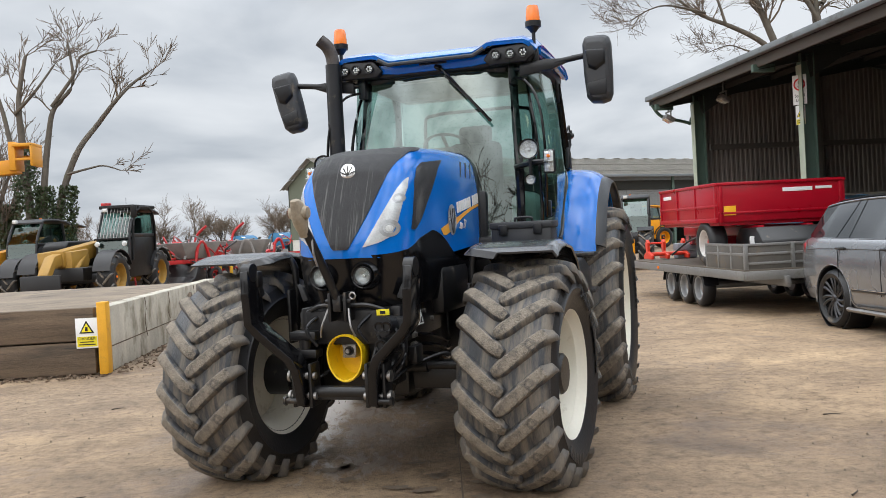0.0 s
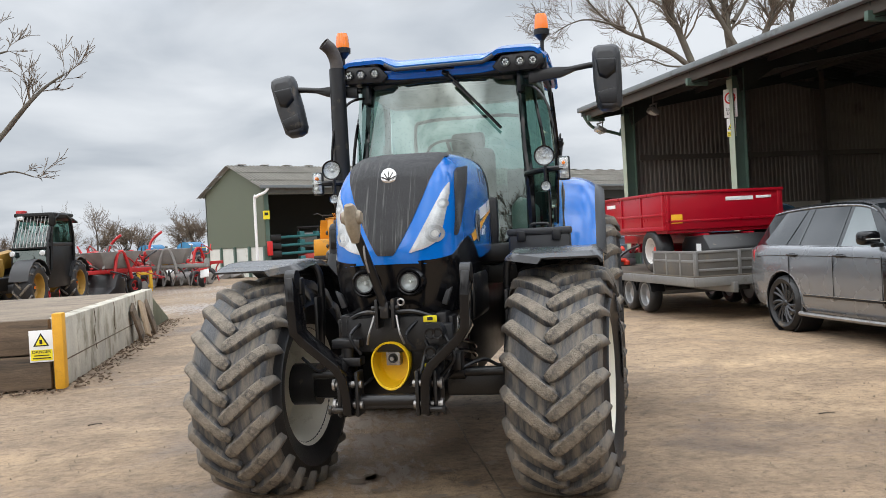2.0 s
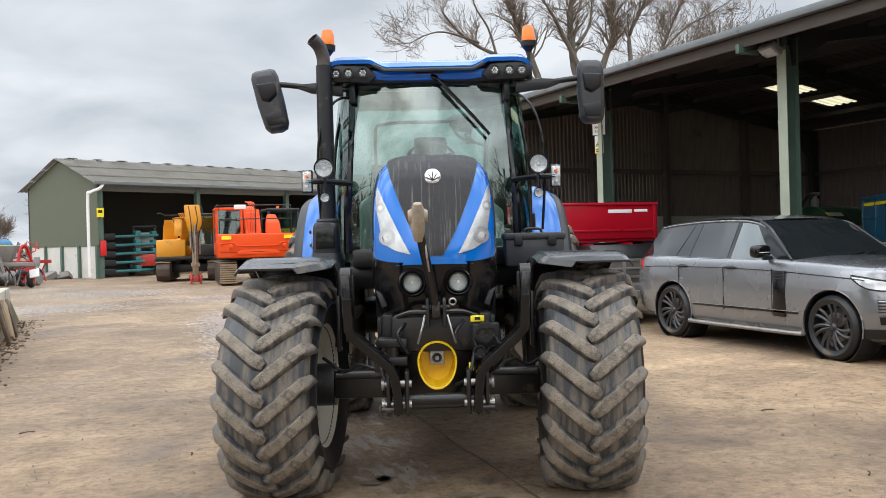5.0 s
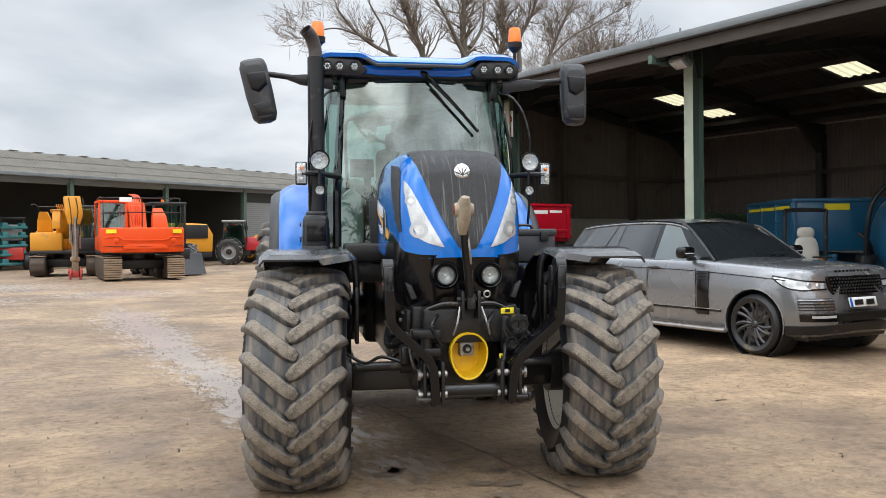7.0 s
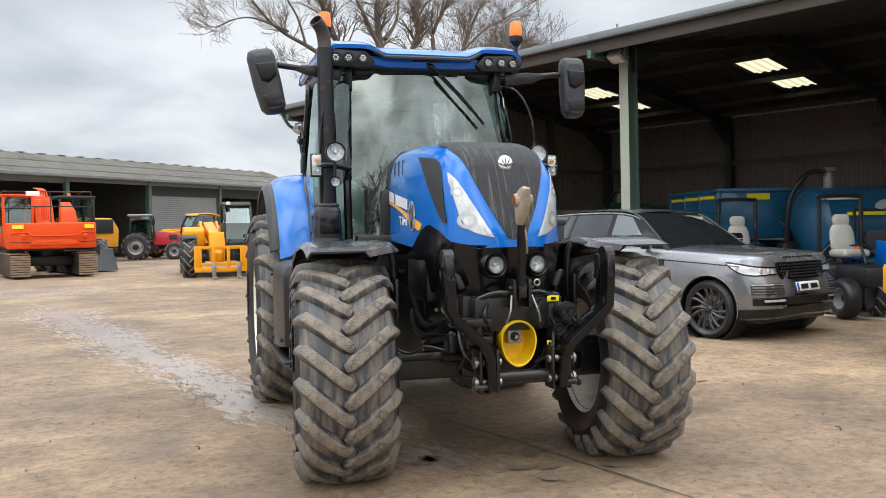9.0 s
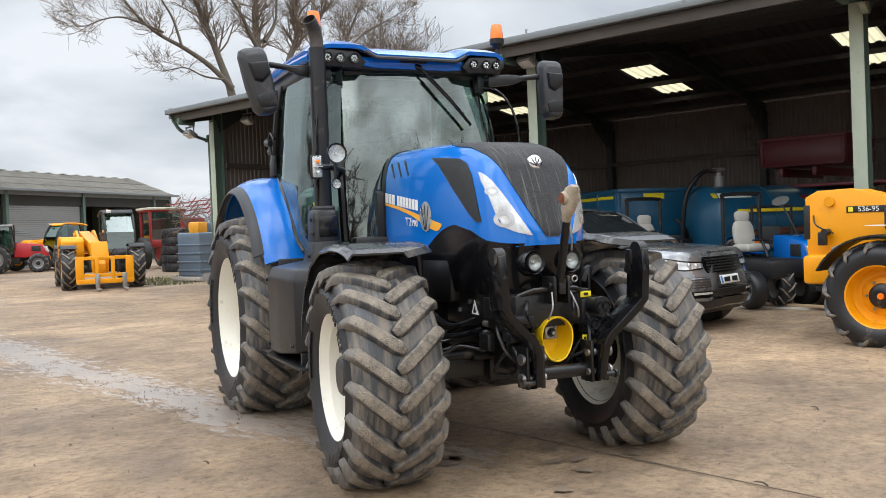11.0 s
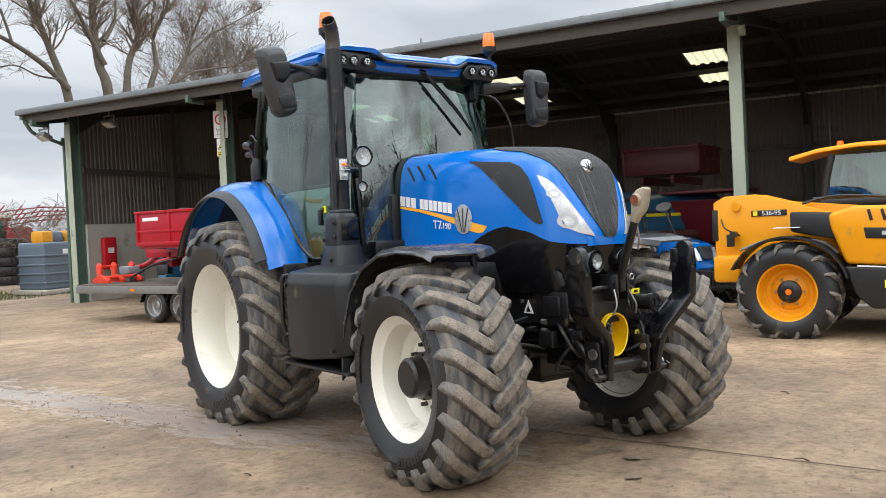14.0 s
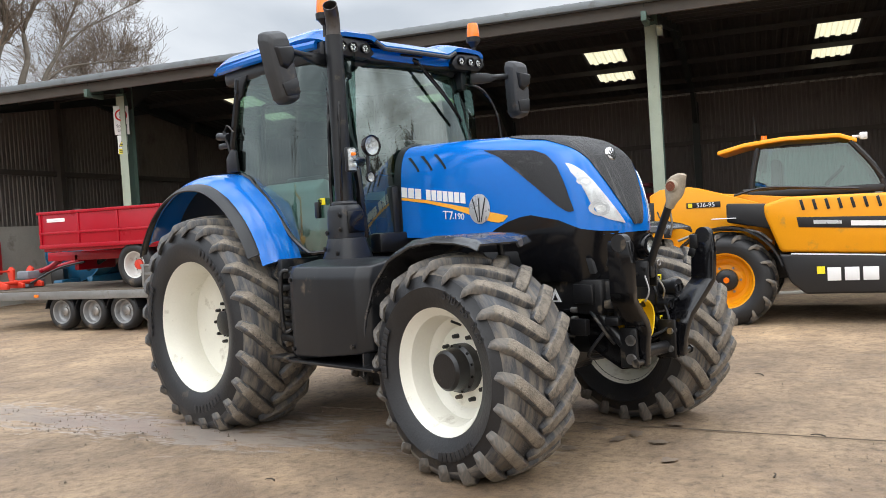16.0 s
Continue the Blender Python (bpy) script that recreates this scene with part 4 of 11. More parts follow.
def headlight(sx):
    def f(u, v):
        z = 1.418 + (1.80 - 1.418) * u
        inner = 0.130 + (0.318 - 0.130) * u ** 0.92
        outer = interp([(1.418, 0.145), (1.44, 0.22), (1.47, 0.268), (1.55, 0.300), (1.65, 0.318), (1.74, 0.328), (1.80, 0.322)], z)
        x = inner + (max(outer, inner + 0.002) - inner) * v
        return Vector((sx * x, nose_y(x, z) - 0.009, z))
    return sheet(f, 44, 14, 0.006)


for sx in (-1, 1):
    hl = part("headlight", headlight(sx), HEADL, TRACTOR, "clear wedge-shaped headlight", smooth=60)
    for x, z, r in ((0.262, 1.515, 0.052), (0.300, 1.68, 0.030)):
        for q0, q1, mt in ((0.0, 0.34, LENS), (0.55, 0.92, LENSD)):
            def ring(u, v, sx=sx, x=x, z=z, r=r, q0=q0, q1=q1):
                a, rr = 2 * math.pi * u, r * (q0 + (q1 - q0) * v)
                xx, zz = min(0.33, x + rr * math.cos(a)), z + rr * math.sin(a)
                return Vector((sx * xx, nose_y(xx, zz) - 0.0105, zz))
            part("reflector", sheet(ring, 28, 2, 0.002), mt, hl)

badge_m = Matrix.Translation((0, nose_y(0, 1.846) - 0.012, 1.848)) @ Euler((radians(90 - 12), 0, 0)).to_matrix().to_4x4()
bm = lathe([(0.0, 0.012), (0.034, 0.010), (0.045, 0.004), (0.048, -0.01), (0.0, -0.01)], "z", (0, 0, 0), 32)
bm.transform(badge_m)
badge = part("badge", bm, CHROME, TRACTOR, "round silver badge")
for a in (0, 30, -30, 62, -62):
    bm = prism([(-0.0018, -0.03), (0.0018, -0.03), (0.003, 0.012), (0.0, 0.032), (-0.003, 0.012)], 0.011, 0.0135, "z", 0)
    bm.transform(badge_m @ Matrix.Translation((0, -0.026, 0)) @ Matrix.Rotation(radians(a), 4, "Z") @ Matrix.Translation((0, 0.028, 0)))
    part("leaf_mark", bm, BLACKD, badge)


def side_patch(top, bot, y0, y1, sx, off, nu=24, nv=8, thick=0.004):
    def f(u, v):
        y = y0 + (y1 - y0) * u
        za, zb = interp(bot, y), interp(top, y)
        z = za + (zb - za) * v
        return Vector((sx * (side_x(y, z) + off), y, z))
    return sheet(f, nu, nv, thick)


for sx in (-1, 1):
    part("side_grille", side_patch([(0.04, 1.515), (0.10, 1.68), (0.16, 1.79), (0.24, 1.865), (0.34, 1.90), (0.76, 1.942)],
                                   [(0.04, 1.505), (0.08, 1.50), (0.16, 1.55), (0.30, 1.66), (0.48, 1.79), (0.62, 1.885), (0.76, 1.94)], 0.04, 0.76, sx, 0.006), GRILLE, TRACTOR, "black mesh side grille")
    for k in range(3):
        yv = 1.125 + k * 0.138
        def slot(u, v, sx=sx, yv=yv):
            z = 1.848 + 0.112 * v
            y = yv - 0.03 + 0.115 * v ** 1.3 + 0.034 * u * (0.55 + 0.45 * v)
            return Vector((sx * (side_x(y, z) + 0.004), y, z))
        part("bonnet_vent", sheet(slot, 3, 10, 0.004), BLACKP, TRACTOR)
    stripe = part("orange_stripe", side_patch([(0.55, 1.502), (0.69, 1.530), (1.05, 1.600), (1.30, 1.644), (1.575, 1.676)], [(0.55, 1.496), (0.60, 1.455), (0.69, 1.466), (1.05, 1.572), (1.30, 1.622), (1.575, 1.658)], 0.55, 1.575, sx, 0.004, 26, 2, 0.002), ORANGED, TRACTOR, "orange swoosh decal")
    blocks = [(1.572 - 0.077 * k, 1.572 - 0.077 * k - 0.064) for k in range(3)] + [(1.300 - 0.0565 * k, 1.300 - 0.0565 * k - 0.046) for k in range(7)]
    for yb, ya in blocks:
        part("name_block", side_patch([(ya, 1.752 - 0.125 * (1.57 - ya)), (yb, 1.752 - 0.125 * (1.57 - yb))], [(ya, 1.680 - 0.125 * (1.57 - ya)), (yb, 1.680 - 0.125 * (1.57 - yb))], ya, yb, sx, 0.0045, 6, 2, 0.002), WHITEP, TRACTOR)
    leaf = lathe([(0.0, 0.006), (0.9, 0.004), (1.0, 0.0), (0.0, -0.002)], "x", (0, 0, 0), 32)
    for v in leaf.verts:
        yy, zz = 0.790 + v.co.y * 0.094, 1.556 + v.co.z * 0.100
        v.co = Vector((sx * (side_x(yy, zz) + 0.006 + v.co.x * 0.4), yy, zz))
    lf = part("leaf_emblem", leaf, SILVERD, TRACTOR, "silver oval emblem")
    for a in (-1, 0, 1):
        o = [(0.790 + a * 0.012 + dy, z) for dy, z in ((-0.003, 1.468), (0.003, 1.468), (a * 0.045 + 0.004, 1.628), (a * 0.045 - 0.004, 1.628))]
        part("emblem_line", prism(o, sx * (side_x(0.790, 1.55) + 0.0085), sx * (side_x(0.790, 1.55) + 0.011), "x", 0), BLACKD, lf)
    rot = Euler((radians(90), 0, radians(-90 if sx < 0 else 90))).to_matrix().to_4x4()
    lean = Matrix.Shear("XZ", 4, (0.0, 0.0))
    lean[0][1] = 0.22
    for txt, size, yy, zz in (("T7", 0.082, 1.085, 1.524), (".190", 0.060, 0.985, 1.514)):
        lettering(txt, size, WHITEP, TRACTOR, Matrix.Translation((sx * (side_x(yy, zz) + 0.006), yy, zz)) @ rot @ lean, name="model_mark")

# black lower nose under the blue edge
LOW_T = [(-0.178, 1.372), (-0.10, 1.375), (0.0, 1.395), (0.15, 1.455), (0.36, 1.495), (0.5, 1.48), (0.65, 1.42), (0.78, 1.35), (0.9, 1.30), (1.3, 1.28)]
ylow = [-0.170, -0.16, -0.145, -0.12, -0.09, -0.05, 0.0, 0.06, 0.15, 0.25, 0.36, 0.45, 0.55, 0.65, 0.72, 0.78, 0.85, 0.95, 1.1, 1.3]


def low_section(y):
    zt = interp(LOW_T, y)
    w = bw(y) + 0.006
    rows = []
    for k in range(9):
        t = k / 8
        z = zt + (1.075 - zt) * t
        ww = (side_x(y, max(z, interp(BN_B, y)), 0.006)) if z > interp(BN_B, y) else w * (1 - 0.12 * ((interp(BN_B, y) - z) / 0.3) ** 2)
        rows.append((ww, z))
    back = [0.075 * min(1.0, max(0.0, (1.37 - z) / 0.29)) * max(0.0, 1 - (y + 0.17) / 0.7) for x, z in rows]
    return [(-x, y + b, z) for (x, z), b in zip(rows[::-1], back[::-1])] + [(x, y + b, z) for (x, z), b in zip(rows, back)]


lower = loft([[(x * (1 if k else 0.82), y + 0.0, z) for x, y, z in low_section(yv)] for k, yv in enumerate(ylow)])
part("lower_nose", lower, BLACKG, TRACTOR, "glossy black lower nose cowl", smooth=50)
for sx in (-1, 1):
    yl = -0.168
    fog = round_lamp((sx * 0.125, yl - 0.012, 1.262), 0.045, TRACTOR, "round fog light", "fog_light", BLACKP, 0.7, LENSD)
    part("bezel", lathe([(0.056, -0.002), (0.068, -0.008), (0.080, 0.012), (0.084, 0.06), (0.056, 0.06)], "y", (sx * 0.125, yl - 0.006, 1.262), 28, True), BLACKG, fog)
    slot = part("cowl_slot", prism([(0.27, 1.13), (0.30, 1.12), (0.335, 1.22), (0.30, 1.20)], -0.06, -0.02, "y", 0.004), GREYP, TRACTOR)
    if sx < 0:
        for v in slot.data.vertices:
            v.co.x = -v.co.x

# frame, axle and engine block
part("front_frame", joined(box((0, 0.05, 0.98), (0.50, 0.42, 0.20), 0.02), box((-0.27, 0.28, 0.98), (0.06, 0.75, 0.21), 0.01), box((0.27, 0.28, 0.98), (0.06, 0.75, 0.21), 0.01), prism([(-0.2, 0.9), (-0.14, 1.07), (0.14, 1.07), (0.2, 0.9), (0.22, 0.62), (-0.22, 0.62)], -0.04, 0.2, "y", 0.02)), BLACKM, TRACTOR, "black front support frame")
part("front_axle", joined(box((0, 0.43, 0.62), (1.25, 0.2, 0.15), 0.02), box((0, 0.43, 0.66), (0.42, 0.34, 0.3), 0.04), rod((-0.62, 0.43, 0.62), (-0.78, 0.43, 0.62), 0.13), rod((0.62, 0.43, 0.62), (0.78, 0.43, 0.62), 0.13)), BLACKM, TRACTOR, "black front axle beam")
part("steering_cylinder", joined(rod((-0.6, 0.26, 0.70), (0.6, 0.26, 0.70), 0.025), rod((-0.33, 0.26, 0.70), (0.33, 0.26, 0.70), 0.042)), BLACKM, TRACTOR)
part("engine_block", joined(box((0, 0.85, 1.0), (0.46, 1.3, 0.62), 0.04), box((0, 0.9, 0.62), (0.34, 1.2, 0.3), 0.05), box((0.3, 0.8, 1.12), (0.16, 0.6, 0.3), 0.04), box((-0.3, 0.7, 1.15), (0.14, 0.5, 0.3), 0.04)), BLACKM, TRACTOR, "dark engine block and sump")
part("transmission", joined(box((0, 2.2, 0.82), (0.52, 2.4, 0.62), 0.06), rod((-0.78, 3.23, 0.80), (0.78, 3.23, 0.80), 0.17), box((0, 3.45, 0.9), (0.7, 0.8, 0.8), 0.06)), BLACKM, TRACTOR, "dark gearbox and rear axle")
for k, (pts, r) in enumerate([
        ([(-0.28, 0.25, 0.92), (-0.36, 0.45, 0.86), (-0.34, 0.75, 0.90), (-0.3, 1.05, 0.98)], 0.018),
        ([(-0.27, 0.2, 0.86), (-0.38, 0.42, 0.80), (-0.36, 0.8, 0.82), (-0.3, 1.1, 0.9)], 0.018),
        ([(-0.24, -0.1, 0.80), (-0.30, 0.02, 0.62), (-0.1, -0.02, 0.60), (0.1, -0.06, 0.62), (0.22, -0.12, 0.8)], 0.011),
        ([(0.20, -0.2, 0.95), (0.26, -0.22, 0.8), (0.2, -0.12, 0.66), (0.3, 0.1, 0.74)], 0.010),
        ([(0.32, 0.1, 0.74), (0.45, 0.2, 0.78), (0.55, 0.24, 0.74), (0.68, 0.3, 0.82)], 0.010),
        ([(-0.32, 0.1, 0.74), (-0.45, 0.18, 0.77), (-0.55, 0.22, 0.73), (-0.68, 0.3, 0.80)], 0.010)]):
    part("hose", tube(pts, r, 8, 8), BLACKP, TRACTOR)

# front linkage
for sx in (-1, 1):
    path = [(-0.37, 1.32, 0.47), (-0.375, 1.20, 0.462), (-0.37, 1.03, 0.455), (-0.35, 0.98, 0.42), (-0.32, 0.83, 0.255), (-0.31, 0.77, 0.225), (-0.29, 0.68, 0.215), (-0.28, 0.575, 0.21)]
    secs = []
    for i, (y, z, x) in enumerate(path):
        d = Vector((path[min(i + 1, 7)][2] - path[max(i - 1, 0)][2], path[min(i + 1, 7)][1] - path[max(i - 1, 0)][1]))
        d.normalize()
        nx, nz = -d.y, d.x
        w = 0.024
        h = 0.062 if i else 0.05
        secs.append([(sx * (x + nx * w), y - h, z + nz * w), (sx * (x - nx * w), y - h, z - nz * w), (sx * (x - nx * w), y + h + 0.03, z - nz * w), (sx * (x + nx * w), y + h + 0.03, z + nz * w)])
    arm = part("lift_arm", bevelled(loft(secs), 0.006), BLACKG, TRACTOR, "black cranked front linkage arm")
    part("hook_end", joined(rod((sx * 0.44, -0.365, 1.31), (sx * 0.495, -0.365, 1.31), 0.05, None, 20), box((sx * 0.455, -0.305, 1.27), (0.05, 0.06, 0.09), 0.01), box((sx * 0.455, -0.29, 1.20), (0.045, 0.05, 0.06), 0.008, (20, 0, 0))), BLACKM, arm)
    for zz in (0.62, 0.73):
        part("pin", joined(rod((sx * 0.14, -0.28, zz), (sx * 0.30, -0.28, zz), 0.02), rod((sx * 0.285, -0.28, zz), (sx * 0.30, -0.28, zz), 0.032)), STEEL, arm)
    part("clevis_plate", joined(box((sx * 0.165, -0.25, 0.68), (0.022, 0.12, 0.24), 0.008), box((sx * 0.262, -0.25, 0.68), (0.022, 0.12, 0.24), 0.008)), BLACKM, arm)
    part("lift_ram", joined(rod((sx * 0.24, -0.2, 0.70), (sx * 0.25, 0.05, 0.98), 0.035), rod((sx * 0.235, -0.24, 0.66), (sx * 0.24, -0.1, 0.82), 0.02)), BLACKM, TRACTOR)
part("cross_tube", joined(rod((-0.2, -0.24, 0.635), (0.2, -0.24, 0.635), 0.035), box((0, -0.24, 0.61), (0.36, 0.05, 0.03), 0.006)), BLACKM, TRACTOR)

pto = part("pto_guard", lathe([(0.098, -0.20), (0.106, -0.203), (0.109, -0.195), (0.104, -0.12), (0.088, -0.05), (0.083, -0.05), (0.097, -0.12), (0.099, -0.195)], "y", (0, 0, 0.835), 48, True), YELLOWP, TRACTOR, "yellow plastic shaft guard")
for v in pto.data.vertices:
    if v.co.z < 0.835:
        v.co.z = 0.835 + (v.co.z - 0.835) * 1.45
gbk = part("guard_back", lathe([(0.0, -0.064), (0.091, -0.064), (0.088, -0.046), (0.0, -0.046)], "y", (0, 0, 0.835), 32), YELLOWP, pto)
for v in gbk.data.vertices:
    if v.co.z < 0.835:
        v.co.z = 0.835 + (v.co.z - 0.835) * 1.45
part("shaft_plate", box((0.0, -0.10, 0.845), (0.08, 0.06, 0.08), 0.006), STEEL, pto)
part("shaft_seal", lathe([(0.0, -0.142), (0.012, -0.142), (0.015, -0.136), (0.026, -0.138), (0.028, -0.125), (0.0, -0.12)], "y", (0, 0, 0.845), 24), BLACKM, pto)
part("drive_shaft", rod((0, -0.16, 0.845), (0, -0.09, 0.845), 0.011), STEEL, pto)
for a in (45, 135, 225, 315):
    part("bolt", rod((0.042 * math.cos(radians(a)), -0.138, 0.845 + 0.042 * math.sin(radians(a))), (0.042 * math.cos(radians(a)), -0.105, 0.845 + 0.042 * math.sin(radians(a))), 0.008, None, 8), STEEL, pto)

# top link stowed upright against the bonnet
tl = part("top_link", joined(tube([(0.0, -0.24, 1.12), (-0.03, -0.33, 1.30), (-0.08, -0.47, 1.555)], 0.024, 12), box((0.0, -0.24, 1.12), (0.05, 0.07, 0.09), 0.01)), BLACKM, TRACTOR, "black front top link stowed upright")
hook_secs = []
for y, z, w, h in ((-0.452, 1.490, 0.022, 0.022), (-0.466, 1.525, 0.030, 0.030), (-0.482, 1.560, 0.036, 0.048), (-0.492, 1.595, 0.038, 0.058), (-0.503, 1.630, 0.036, 0.056), (-0.522, 1.660, 0.030, 0.044), (-0.545, 1.678, 0.022, 0.026), (-0.556, 1.682, 0.008, 0.008)):
    hook_secs.append([(-0.082 + w * math.cos(2 * math.pi * k / 16), y + h * math.sin(2 * math.pi * k / 16), z + 0.35 * h * math.sin(2 * math.pi * k / 16)) for k in range(16)])
hook = loft(hook_secs)
part("ball_end", joined(hook, lathe([(0.0, -0.05), (0.03, -0.05), (0.038, -0.035), (0.038, 0.035), (0.03, 0.05), (0.0, 0.05)], "x", (-0.082, -0.495, 1.615), 20)), mat("rusty_casting", (0.34, 0.29, 0.22), 0.7, 0.2, 0.3, 8, 60, 0.3, (0.16, 0.07, 0.03), 0.12, 9), tl, "muddy worn hook end")
part("hook_bush", lathe([(0.0, -0.056), (0.014, -0.056), (0.016, -0.052), (0.028, -0.054), (0.030, -0.045)], "x", (-0.082, -0.495, 1.615), 20), mat("rust_brown", (0.16, 0.05, 0.025), 0.8, 0.1, 0.3, 20, 90, 0.3), tl, "rusty brown bush")
part("chain", tube([(-0.05, -0.43, 1.50), (-0.04, -0.44, 1.40), (-0.03, -0.42, 1.33)], 0.006, 6), STEEL, tl)
part("top_bracket", joined(box((-0.045, -0.2, 1.10), (0.02, 0.14, 0.16), 0.008), box((0.045, -0.2, 1.10), (0.02, 0.14, 0.16), 0.008), rod((-0.075, -0.24, 1.13), (0.075, -0.24, 1.13), 0.014), tube([(-0.24, -0.13, 1.06), (-0.14, -0.18, 1.10), (-0.05, -0.19, 1.10)], 0.014, 8), tube([(0.24, -0.13, 1.06), (0.14, -0.18, 1.10), (0.05, -0.19, 1.10)], 0.014, 8)), BLACKM, TRACTOR)
part("linch_pin", lathe([(0.016, -0.004), (0.022, 0.0), (0.016, 0.004), (0.012, 0.0)], "y", (0.09, -0.26, 1.16), 16, True), STEEL, TRACTOR)
part("trailer_socket", joined(rod((0.265, -0.26, 0.99), (0.265, -0.14, 0.99), 0.048), rod((0.265, -0.285, 0.995), (0.265, -0.25, 0.995), 0.052), rod((0.232, -0.24, 0.885), (0.232, -0.12, 0.885), 0.036), rod((0.305, -0.24, 0.885), (0.305, -0.12, 0.885), 0.036), box((0.27, -0.14, 0.93), (0.15, 0.05, 0.2), 0.01)), BLACKP, TRACTOR, "black hydraulic couplers and socket")
part("left_block", joined(box((-0.24, -0.17, 0.94), (0.16, 0.10, 0.05), 0.01), box((-0.24, -0.17, 0.84), (0.16, 0.10, 0.05), 0.01), rod((-0.24, -0.18, 0.83), (-0.24, -0.18, 0.95), 0.035)), BLACKM, TRACTOR)
for c, s in (((0.225, -0.165, 1.058), (0.075, 0.004, 0.034)), ((0.185, -0.20, 0.80), (0.03, 0.004, 0.045))):
    st = part("sticker", box(c, s, 0.001), YSTICK, TRACTOR, "yellow warning sticker")
    part("print", box((c[0], c[1] - 0.004, c[2]), (s[0] * 0.4, 0.003, s[2] * 0.5), 0), BLACKD, st)
for sx in (-1, 1):
    st = part("triangle_sticker", prism([(0.20, 0.945), (0.29, 0.945), (0.245, 1.03)], sx * 0.302, sx * 0.306, "x", 0), WHITEP, TRACTOR, "white triangular sticker")
    part("print", prism([(0.225, 0.955), (0.265, 0.955), (0.245, 0.995)], sx * 0.306, sx * 0.308, "x", 0), BLACKD, st)


# wheels: local frame with the axle along x, outer side towards +x
def lug_mesh(name, R, half, thick, high, sweep, crown, hand):
    """One curved tread bar on one half of the tyre; hand +1 or -1 is the side of the centre line."""
    n = 8
    secs = []
    for i in range(n + 1):
        t = i / n
        u = -0.028 + (half + 0.012 + 0.028) * t
        s = sweep * (t ** 1.12)
        d = Vector((half, sweep * 1.12 * max(t, 0.05) ** 0.12)).normalized()
        wide = thick * (1.05 - 0.25 * (t > 0.95) - 0.35 * (t < 0.1)) / 2
        base_r = R - high - crown * (abs(u) / half) ** 2.4 - (0.05 if t > 0.99 else 0)
        h = high * (1.0 if 0 < i < n else 0.75)
        ring = []
        for k, (across, up) in enumerate(((-1.25, -0.02), (-0.85, h), (0.85, h), (1.25, -0.02))):
            uu, ss = u - d.y * wide * across * 0.75, s + d.x * wide * across
            r = base_r + up
            a = ss / R
            ring.append((hand * uu, -r * math.cos(a), r * math.sin(a)))
        secs.append(ring)
    bm = loft(secs)
    bevelled(bm, 0.011, 2)
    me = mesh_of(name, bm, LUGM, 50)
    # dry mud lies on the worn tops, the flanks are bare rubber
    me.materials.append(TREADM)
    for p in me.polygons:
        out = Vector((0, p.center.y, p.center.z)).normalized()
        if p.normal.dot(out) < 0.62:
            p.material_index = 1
    return me


